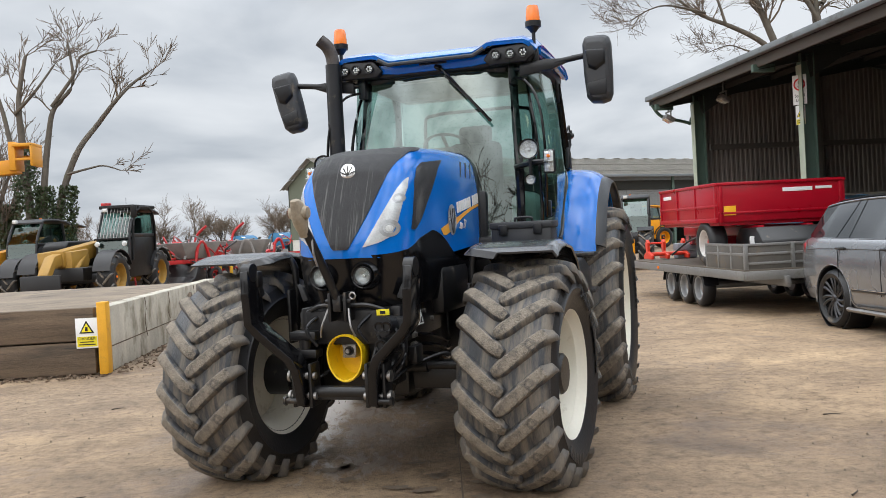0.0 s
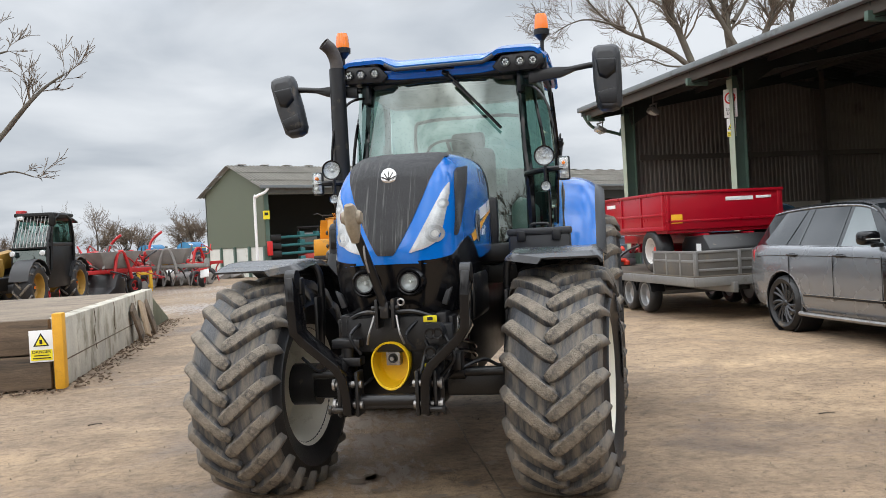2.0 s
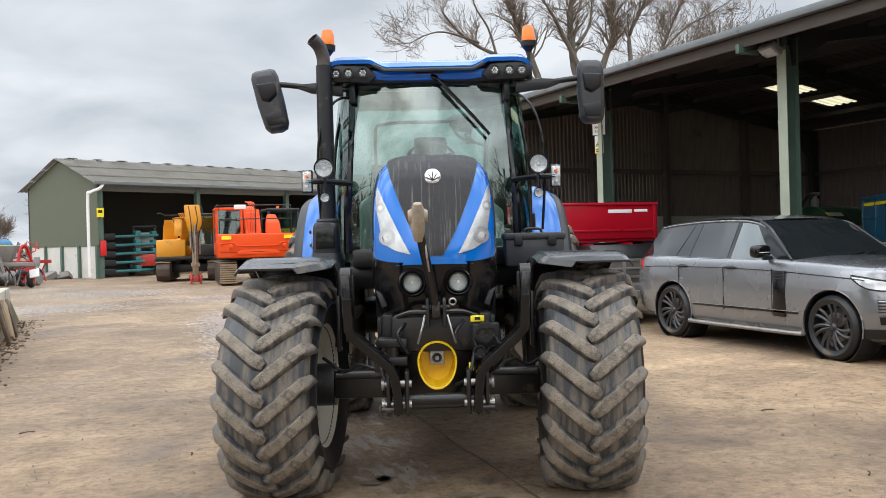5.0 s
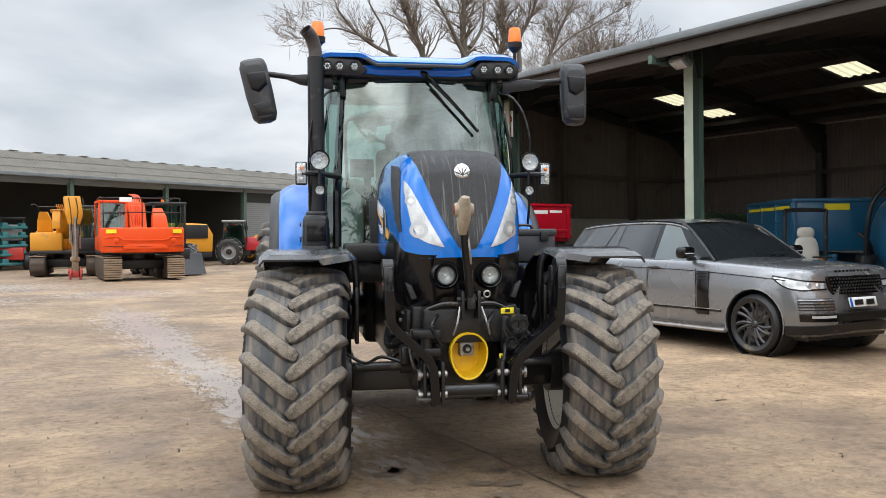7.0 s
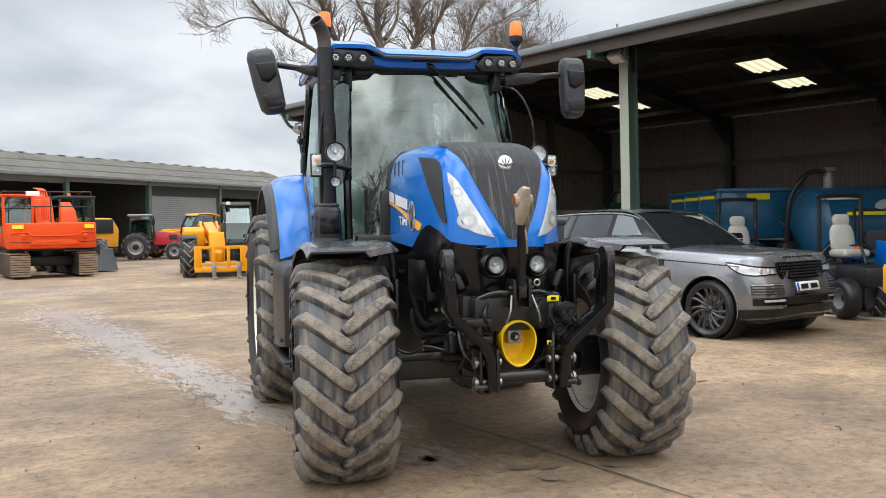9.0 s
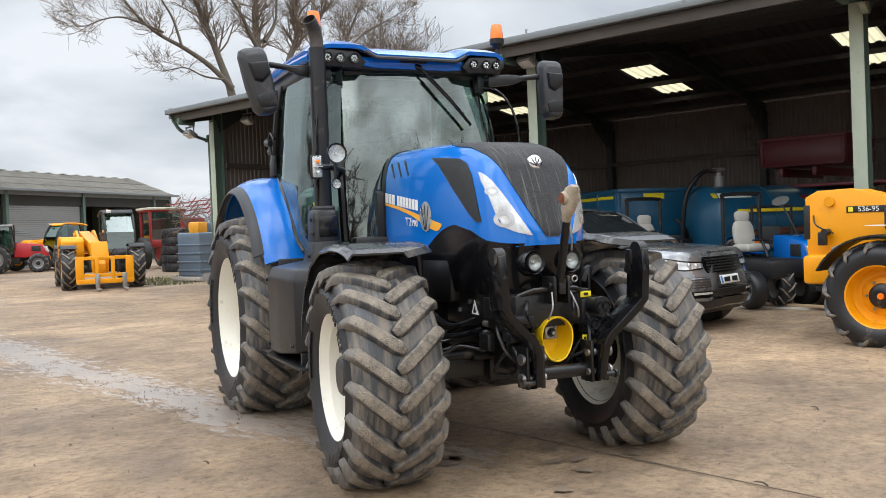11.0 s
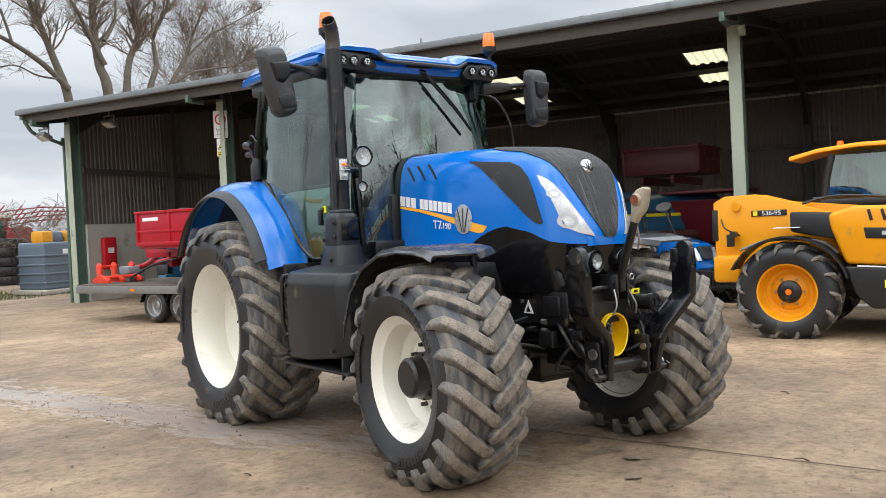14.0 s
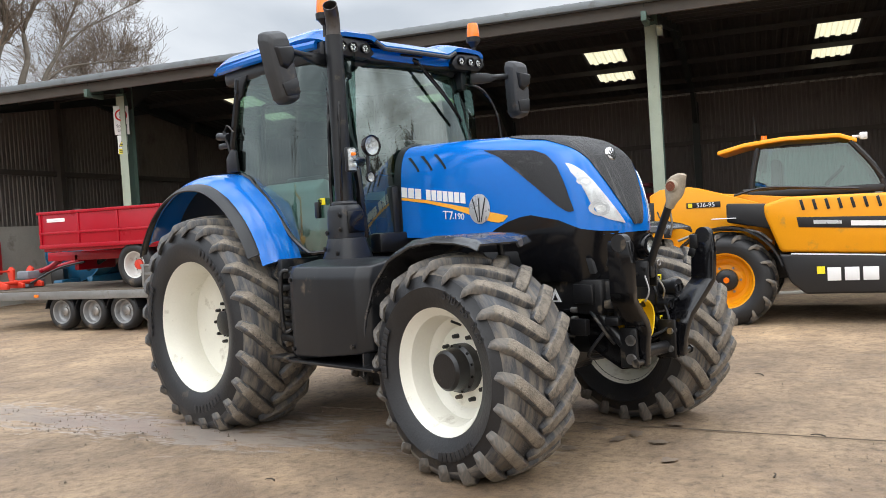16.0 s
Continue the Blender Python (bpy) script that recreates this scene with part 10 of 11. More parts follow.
g = part("cab_glass", box((0, 0, 2.0), (1.45, 1.35, 1.45), 0), GLASS, sp)
g.visible_shadow = False
part("cab_roof", box((0, 0, 2.85), (1.85, 1.85, 0.12), 0.04), mat("cream_plastic", (0.5, 0.47, 0.38), 0.6), sp)
part("spray_tank", box((1.6, 2.4, 1.7), (2.2, 2.6, 1.5), 0.2), SPR, sp)
for k in range(4):
    part("boom", joined(tube([(0.6, 0.4 + k * 0.2, 2.4 + 0.22 * k), (3.5, 0.6 + k * 0.2, 2.75 + 0.2 * k), (6.5, 0.8 + k * 0.2, 2.6 + 0.18 * k)], 0.03, 6), *[rod((1.0 + j * 0.8, 0.5 + k * 0.2, 2.4 + 0.2 * k), (1.4 + j * 0.8, 0.5 + k * 0.2, 2.85 + 0.2 * k), 0.03) for j in range(6)]), SPR, sp)
part("ladder", joined(*[box((-0.95, -0.3, 0.5 + k * 0.25), (0.4, 0.08, 0.04), 0) for k in range(4)]), SPR, sp)
for sx in (-1, 1):
    for yy in (-0.4, 3.2):
        road_wheel(sp, (sx * 1.0, yy, 0.75), 0.75, 0.4, 0.45, SPR, sx, 0)

# ---- the machinery park on the left ----
IRED = mat("implement_red", (0.45, 0.018, 0.02), 0.45, 0, 0.12, 2, 40, 0.06, (0.2, 0.12, 0.08), 0.05, 2)
CABBLK = mat("cab_black_paint", (0.0045, 0.0045, 0.005), 0.4, 0, 0.2, 4, 80, 0.03, spec=0.3)
DKGOLD = mat("muddy_gold_paint", (0.34, 0.19, 0.03), 0.5, 0, 0.15, 3, 40, 0.1, (0.2, 0.14, 0.07), 0.08, 2)
t1 = telehandler("telehandler", pose(-8.55, 28.0, 0, 0, 0, -8) @ Matrix.Scale(1.14, 4), "black and gold telehandler with a caged cab behind the ramp", DKGOLD, CABBLK, False, False, 12, 0.60, CABBLK)
for k in range(10):
    part("cage_bar", rod((0.24 + k * 0.091, -0.68, 1.58), (0.24 + k * 0.091, -0.26, 2.42), 0.008, None, 6), STEEL, t1, "steel bar of the windscreen cage")
for z, y in ((1.58, -0.68), (2.42, -0.26)):
    part("cage_rail", box((0.65, y, z), (0.94, 0.05, 0.05), 0.01), CABBLK, t1)
part("cab_top", box((0.65, 0.45, 2.44), (0.98, 1.45, 0.10), 0.03), CABBLK, t1, "black cab roof")
part("door_frame", tube([(1.13, -0.48, 1.0), (1.13, -0.20, 2.3), (1.13, 0.98, 2.3), (1.13, 1.05, 1.0)], 0.035, 6, 3), CABBLK, t1)
for x in (0.28, 1.02):
    part("front_lamp", lathe([(0.0, -0.03), (0.06, -0.025), (0.075, 0.0), (0.06, 0.05)], "y", (x, -0.74, 1.45), 16), LENS, t1)
part("mirror", box((1.20, -0.45, 2.30), (0.16, 0.10, 0.34), 0.03), CABBLK, t1)
part("roof_box", box((0.25, 0.0, 2.52), (0.20, 0.25, 0.10), 0.02), IRED, t1)
part("front_plate", prism([(-1.9, 0.55), (-1.2, 0.55), (-0.9, 1.05), (-1.0, 1.35), (-1.9, 1.30)], -0.75, 0.15, "x", 0.03), DKGOLD, t1, "muddy gold front frame")
part("front_ram", rod((0.2, -1.9, 0.75), (0.05, -0.9, 1.3), 0.07), DKGOLD, t1)
telehandler("telehandler", pose(-11.3, 28.2, 0, 0, 0, -8) @ Matrix.Scale(1.05, 4), "black and amber telehandler parked behind the ramp", AMBERY, MBLACK, False, False, 12, 0.60, MBLACK)
telehandler("telehandler", pose(-12.6, 33.0, 0, 0, 0, -30) @ Matrix.Scale(1.05, 4), "amber telehandler with black cab in the machinery park", AMBERY, MBLACK, False, False, 0, 0.60)
rb = thing("raised_boom", pose(-15.3, 27.2, 0, 0, 0, 0), "amber telescopic boom raised with a pallet carriage", "boom lift")
part("mast", bevelled(loft([[(x, y, z) for x, y, z in ((0 + dx, -0.2, 3.5 + dz), (0 + dx, 0.2, 3.5 + dz))] + [(x, y, z) for x, y, z in ((4.8 + dx, 0.2, 3.90 + dz), (4.8 + dx, -0.2, 3.90 + dz))] for dx, dz in ((0, 0), (-0.05, 0.42))]), 0.02), AMBERY, rb)
part("head", joined(box((4.72, 0, 4.40), (0.2, 0.7, 0.85), 0.03), box((5.05, 0, 4.72), (0.6, 0.8, 0.10), 0.02), box((5.3, 0, 4.42), (0.08, 0.8, 0.66), 0.02), box((5.05, 0.3, 4.42), (0.5, 0.06, 0.08), 0.02), box((5.05, -0.3, 4.3), (0.5, 0.06, 0.08), 0.02)), AMBERY, rb)
part("base", joined(box((0.0, 0, 0.8), (2.2, 1.6, 1.0), 0.1), box((0, 0, 2.4), (0.5, 0.5, 2.6), 0.05)), AMBERY, rb)
for sx in (-1, 1):
    for yy in (-0.9, 0.9):
        road_wheel(rb, (sx * 0.9 + 0.2, yy, 0.55), 0.55, 0.4, 0.3, AMBERY, sx, 0)

IYEL = mat("implement_yellow", (0.65, 0.38, 0.02), 0.5, 0, 0.1, 2, 40, 0.06)
IGRN = mat("implement_green", (0.05, 0.25, 0.06), 0.5, 0, 0.1, 2, 40, 0.06)
IBLU = mat("implement_blue", (0.02, 0.16, 0.32), 0.4, 0, 0.1, 2, 40, 0.04)
IGRY = mat("weathered_grey", (0.22, 0.21, 0.20), 0.7, 0, 0.2, 3, 40, 0.1)


def implement(m, label, paint, second, kind, rng):
    """One farm implement of several kinds: cultivator, drill, mower, rake."""
    t = thing("farm_implement", m, label, "implement", "row of farm implements")
    w = rng.uniform(2.2, 3.2)
    part("main_beam", joined(box((0, 0, 0.9), (w, 0.14, 0.14), 0.01), box((0, 0.8, 0.85), (w, 0.12, 0.12), 0.01), box((-w * 0.3, 0.4, 0.88), (0.12, 0.9, 0.12), 0.01), box((w * 0.3, 0.4, 0.88), (0.12, 0.9, 0.12), 0.01)), paint, t)
    part("headstock", joined(tube([(-0.4, -0.3, 0.6), (-0.15, -0.25, 1.5), (0.15, -0.25, 1.5), (0.4, -0.3, 0.6)], 0.06, 6, 3), box((0, 0.1, 1.4), (0.1, 0.8, 0.1), 0.01, (-25, 0, 0))), paint, t)
    if kind == 0:
        for k in range(7):
            part("tine", tube([(-w / 2 + 0.15 + k * w / 6.6, 0.1, 0.85), (-w / 2 + 0.15 + k * w / 6.6, 0.35, 0.55), (-w / 2 + 0.15 + k * w / 6.6, 0.15, 0.05)], 0.035, 6, 3), second, t)
        part("roller", lathe([(0.22, -w / 2), (0.26, -w / 2 + 0.05), (0.26, w / 2 - 0.05), (0.22, w / 2)], "x", (0, 1.3, 0.27), 16), IGRY, t)
    elif kind == 1:
        part("hopper", bevelled(loft([[(-w * 0.2, -0.1, 1.0), (w * 0.2, -0.1, 1.0), (w * 0.2, 0.5, 1.0), (-w * 0.2, 0.5, 1.0)], [(-w * 0.3, -0.3, 1.6), (w * 0.3, -0.3, 1.6), (w * 0.3, 0.7, 1.6), (-w * 0.3, 0.7, 1.6)]]), 0.03), second, t)
        for k in range(8):
            part("disc", lathe([(0.0, -0.01), (0.2, 0.0), (0.0, 0.01)], "x", (-w / 2 + 0.2 + k * w / 8, 1.1, 0.25), 16), IGRY, t)
    elif kind == 2:
        for sx in (-1, 1):
            wing = part("folded_wing", tube([(sx * w * 0.42, 0.2, 0.9), (sx * w * 0.5, 0.4, 1.8), (sx * w * 0.3, 0.6, 2.1)], 0.04, 6), second, t)
            for k in range(6):
                part("wing_bar", rod((sx * w * 0.42, -0.2 + k * 0.25, 0.9), (sx * w * 0.46, -0.1 + k * 0.22, 1.9), 0.03, None, 6), second, wing)
            for k in range(4):
                part("wing_beam", rod((sx * w * (0.42 + 0.013 * k), -0.25, 1.0 + k * 0.28), (sx * w * (0.42 + 0.013 * k), 1.2, 1.0 + k * 0.28), 0.035, None, 6), second, wing)
        part("guard", box((0, 0.5, 1.1), (w * 0.5, 0.8, 0.24), 0.10), paint, t)
    else:
        for sx in (-1, 1):
            rt0 = part("rotor", lathe([(0.0, 0.5), (0.15, 0.5), (0.9, 0.42), (0.92, 0.38), (0.1, 0.44)], "z", (sx * w * 0.3, 0.5, 0), 20), second, t)
            for a in np.linspace(0, 6.28, 11)[:-1]:
                part("rotor_arm", rod((sx * w * 0.3, 0.5, 0.45), (sx * w * 0.3 + 1.0 * math.cos(a), 0.5 + 1.0 * math.sin(a), 0.35), 0.02, None, 6), second, rt0)
        part("mast", tube([(0, -0.1, 0.9), (0.1, 0.3, 1.9), (0.6, 0.4, 2.4)], 0.06, 6), paint, t)
    for k in range(9):
        x, y, z = rng.uniform(-w / 2, w / 2), rng.uniform(-0.3, 1.3), rng.uniform(0.4, 1.5)
        part(("brace", "link_bar", "hydraulic_ram")[k % 3], tube([(x, y, z), (x + rng.uniform(-0.5, 0.5), y + rng.uniform(-0.3, 0.3), z + rng.uniform(-0.3, 0.5)), (x + rng.uniform(-0.8, 0.8), y + rng.uniform(-0.4, 0.4), max(0.1, z + rng.uniform(-0.6, 0.6)))], rng.uniform(0.02, 0.045), 6, 2), (paint, IGRY, MBLACK)[(k // 3) % 3], t)
    for k in range(4):
        part("guard_plate", box((rng.uniform(-w / 2, w / 2), rng.uniform(-0.2, 1.2), rng.uniform(0.5, 1.3)), (rng.uniform(0.2, 0.6), rng.uniform(0.04, 0.3), rng.uniform(0.1, 0.4)), 0.02, (rng.uniform(-20, 20), rng.uniform(-20, 20), rng.uniform(-30, 30))), (paint, paint, IYEL, WHITEP)[k], t)
    for sx in (-1, 1):
        road_wheel(t, (sx * w * 0.42, 0.6, 0.32), 0.32, 0.22, 0.17, second if second is not IGRY else IRED, sx, 0)
    return t


rng = random.Random(7)
SPOTS = [(-8.9, 33.0), (-7.9, 35.5), (-9.4, 36.0), (-7.6, 36.0), (-5.8, 38.5), (-10.5, 38.0), (-12.6, 33.5), (-15.0, 38.5), (-8.8, 43.0), (-6.4, 45.0), (-12.0, 44.5), (-16.0, 46.0), (-8.0, 52.0), (-11.0, 54.0), (-6.4, 39.6), (-14.5, 55.0), (-19.0, 52.0), (-13.5, 39.5), (-17.5, 33.0), (-7.4, 34.3), (-6.6, 33.2), (-8.3, 37.5), (-6.9, 37.3), (-5.2, 36.4), (-7.4, 40.5), (-9.6, 40.5), (-4.6, 41.0)]
NAMES = {id(IRED): "red", id(IYEL): "yellow", id(IGRN): "green", id(IGRY): "weathered grey"}
KN = ["tined cultivator", "seed drill with hopper", "folded mower", "rotary hay rake"]
for i, (x, y) in enumerate(SPOTS):
    paint = rng.choice([IRED, IRED, IRED, IRED, IRED, IRED, IRED, IGRY])
    second = rng.choice([IRED, IRED, IGRY, IRED, IGRY])
    k = rng.choice((0, 1, 1, 0, 3, 1, 0, 2))
    implement(pose(x, y, 0, 0, 0, rng.uniform(-60, 60)), "%s %s in the machinery park" % (NAMES[id(paint)], KN[k]), paint, second, k, rng)
for x, y, s in ((-15.8, 108.0, 1.0), (-11.3, 108.0, 1.05)):
    slurry_tanker("slurry_tanker", pose(x, y, 0, 0, 0, 70) @ Matrix.Scale(s, 4), "bright blue slurry tanker far across the yard", IBLU, 3.6, 0.9, 1.5)
bkt = thing("loader_bucket", pose(-7.3, 33.0, 0, 0, 0, -30), "black loader bucket lying on the ground", "bucket")
part("shell", prism([(-0.6, 0.03), (0.4, 0.03), (0.5, 0.4), (0.3, 0.8), (0.1, 0.8), (-0.1, 0.35)], -0.9, 0.9, "x", 0.03), BLACKM, bkt)
for x, y in ((-7.2, 34.0), (-6.0, 35.5)):
    fr = thing("yellow_pallet_fork", pose(x, y, 0, 0, 0, 20), "yellow fork frame standing on the ground", "fork frame")
    part("frame", joined(box((-0.22, 0, 0.42), (0.12, 0.1, 0.84), 0.02), box((0.22, 0, 0.42), (0.12, 0.1, 0.84), 0.02), box((0, 0, 0.7), (0.6, 0.08, 0.1), 0.02), box((0, 0, 0.22), (0.6, 0.08, 0.1), 0.02)), IYEL, fr)
sk = thing("yellow_skip", pose(-8.9, 34.6, 0, 0, 0, 10), "muddy yellow steel skip heaped with scrap", "skip")
part("skip_shell", bevelled(loft([[(-0.9, -0.6, 0.25), (0.9, -0.6, 0.25), (0.9, 0.6, 0.25), (-0.9, 0.6, 0.25)], [(-1.25, -0.85, 1.25), (1.25, -0.85, 1.25), (1.25, 0.85, 1.25), (-1.25, 0.85, 1.25)]]), 0.03), DKGOLD, sk, "dull yellow tapered shell")
part("skip_rim", joined(*[box((0, y, 1.26), (2.56, 0.08, 0.09), 0.01) for y in (-0.86, 0.86)], *[box((x, 0, 1.26), (0.08, 1.8, 0.09), 0.01) for x in (-1.26, 1.26)]), DKGOLD, sk)
for k in range(14):
    x, y = rng.uniform(-1.0, 1.0), rng.uniform(-0.6, 0.6)
    part("scrap_piece", box((x, y, 1.3 + rng.uniform(0, 0.18)), (rng.uniform(0.2, 0.7), rng.uniform(0.06, 0.3), rng.uniform(0.04, 0.2)), 0.02, (rng.uniform(-30, 30), rng.uniform(-30, 30), rng.uniform(0, 180))), (IGRY, MBLACK, IGRY, WHITEP)[k % 4], sk)
for x in (-0.6, 0.6):
    part("skip_foot", box((x, 0, 0.13), (0.12, 1.1, 0.26), 0.02), MBLACK, sk)
rub = bmesh.new()
for k in range(70):
    x, y, s = rng.uniform(-4.6, -2.6), rng.uniform(45, 56), rng.uniform(0.15, 0.45)
    b2 = box((x, y, s * 0.3), (s * 1.5, s, s * 0.7), 0.03, (rng.uniform(-30, 30), rng.uniform(-30, 30), rng.uniform(0, 90)))
    merge(rub, b2)
solid("rubble_heap", rub, IGRY, "heap of grey rubble and scrap along the barn", "rubble", "stuff", smooth=0)
lit = bmesh.new()
for k in range(900):
    q = rng.random()
    if q < 0.5:
        x, y = rng.uniform(-9, -3.2), RY0 - abs(rng.gauss(0.12, 0.12))
    else:
        x, y = RXE + abs(rng.gauss(0.12, 0.14)), rng.uniform(RY0, RY1 + 2.5)
    s = rng.uniform(0.008, 0.028)
    merge(lit, box((x, y, s * 0.3), (s * 1.6, s, s * 0.6), 0, (rng.uniform(-25, 25), rng.uniform(-25, 25), rng.uniform(0, 180))))
solid("litter", lit, mat("dead_leaf_litter", (0.13, 0.09, 0.06), 0.9, 0, 0.5, 8, 60, 0.2), "dead leaves and broken bits along the ramp foot", "litter", "stuff", smooth=0)

# ---- trees ----
BARK = mat("grey_brown_bark", (0.105, 0.090, 0.072), 0.9, 0, 0.3, 4, 50, 0.5, (0.09, 0.10, 0.05), 0.12, 2)
TWIG = mat("winter_twigs", (0.16, 0.125, 0.095), 0.9, 0, 0.2, 6, 40, 0.2)
IVY = mat("ivy_leaves", (0.035, 0.055, 0.018), 0.55, 0, 0.4, 6, 30, 0.1)


def limb(verts, faces, pts, r0, r1, seg):
    base = len(verts)
    n = len(pts)
    for i, p in enumerate(pts):
        t = (pts[min(i + 1, n - 1)] - pts[max(i - 1, 0)])
        t = t.normalized() if t.length > 1e-6 else Vector((0, 0, 1))
        s = t.cross(Vector((0.3, 0.2, 1)))
        s = s.normalized() if s.length > 1e-3 else Vector((1, 0, 0))
        u = s.cross(t)
        r = r0 + (r1 - r0) * i / (n - 1)
        for k in range(seg):
            a = 2 * math.pi * k / seg
            verts.append(p + (s * math.cos(a) + u * math.sin(a)) * r)
    for i in range(n - 1):
        for k in range(seg):
            a, b = base + i * seg + k, base + i * seg + (k + 1) % seg
            faces.append((a, b, b + seg, a + seg))


def bare_tree(name, m, label, height, rng, trunks, spread=1.0, levels=5, ivy=0.0, droop=0.0, twig=0.014, dense=1.0, spines=(), reach=1.0, fork=2.6):
    """A leafless tree: tapered limbs that fork down to twigs."""
    t = thing(name, m, label, "tree")
    V = {"wood": ([], []), "fine": ([], [])}
    ends = []

    def grow(p, d, length, r, lev):
        n = 4 if lev > 1 else 6
        pts = [p.copy()]
        cur, dd = p.copy(), d.copy()
        for _ in range(n):
            dd = (dd + Vector((rng.gauss(0, 0.13), rng.gauss(0, 0.13), rng.gauss(0.03, 0.10) - droop * lev * 0.02))).normalized()
            cur = cur + dd * (length / n)
            pts.append(cur.copy())
        r_end = max(r * 0.55, twig * 0.5)
        key = "wood" if lev < 3 else "fine"
        limb(*V[key], pts, r, r_end, 8 if lev == 0 else (6 if lev < 2 else (4 if lev < 3 else 3)))
        if lev >= levels:
            return
        kids = max(2, int(round((3 if lev == 0 else rng.choice((3, 4, 4))) * (dense if lev > 1 else 1))))
        for k in range(kids + (2 if lev > 0 else 0)):
            f = rng.uniform(0.35, 1.0) if k else 1.0
            i = min(int(f * n), n)
            out = Vector((rng.gauss(0, 1), rng.gauss(0, 1), rng.gauss(0.15, 0.55))).normalized()
            nd = (dd * rng.uniform(0.5, 0.9) + out * 0.75 * spread).normalized()
            grow(pts[i], nd, length * rng.uniform(0.52, 0.80), max(r_end * rng.uniform(0.6, 0.85), twig * 0.5), lev + 1)
    for dx, dy, lean, h, r in trunks:
        if not spines:
            grow(Vector((dx, dy, -0.1)), Vector((lean[0], lean[1], 1)).normalized(), h, r, 0)
    # shaped stems: each is a bent limb that forks into short, crooked branches on its upper part
    for pts, r0, r1 in spines:
        path = smooth_path([(x, rng.gauss(0, 0.10) + 0.15 * k, z) for k, (x, z) in enumerate(pts)], 5)
        limb(*V["wood"], path, r0, r1, 8)
        n = len(path) - 1
        for k in range(max(4, int(fork * sum((q - p).length for p, q in zip(path, path[1:]))))):
            f = rng.uniform(0.42, 1.0) ** 0.8 if k > 2 else 1.0
            i = min(n - 1, int(f * n))
            dd = (path[i + 1] - path[i]).normalized()
            out = Vector((rng.gauss(0, 1), rng.gauss(0, 0.6), rng.gauss(0.45, 0.5))).normalized()
            grow(path[i + 1], (dd * 0.75 + out * 0.8).normalized(), reach * rng.uniform(0.5, 1.25) * (1.15 - 0.35 * f), max(r0 + (r1 - r0) * f, 0.02) * 0.40, levels - 2)
    for key, nm, mt in (("wood", "trunk", BARK), ("fine", "crown", TWIG)):
        me = bpy.data.meshes.new(nm)
        me.from_pydata([tuple(v) for v in V[key][0]], [], V[key][1])
        me.materials.append(mt)
        me.polygons.foreach_set("use_smooth", [True] * len(me.polygons))
        o = new(nm, me)
        o.parent = t
    if ivy:
        vs, fs = [], []
        for _ in range(int(9000 * ivy)):
            dx, dy, lean, h, r = rng.choice(trunks)
            z = rng.uniform(0.2, h * 1.15)
            a = rng.uniform(0, 6.28)
            rad = r * rng.uniform(0.9, 1.9) * (1.1 - 0.5 * z / h) + 0.05 + 0.18 * rng.random() ** 2
            c = Vector((dx + lean[0] * z + rad * math.cos(a), dy + lean[1] * z + rad * math.sin(a), z))
            s = rng.uniform(0.03, 0.075)
            u = Vector((rng.gauss(0, 1), rng.gauss(0, 1), rng.gauss(0, 1))).normalized()
            w = u.cross(Vector((rng.gauss(0, 1), rng.gauss(0, 1), rng.gauss(0, 1)))).normalized()
            b = len(vs)
            vs += [tuple(c + u * s), tuple(c + w * s * 0.8), tuple(c - u * s), tuple(c - w * s * 0.8)]
            fs.append((b, b + 1, b + 2, b + 3))
        me = bpy.data.meshes.new("ivy")
        me.from_pydata(vs, [], fs)
        me.materials.append(IVY)
        o = new("ivy", me)
        o.parent = t
        tagged(o, "dark green ivy round the trunk")
    return t


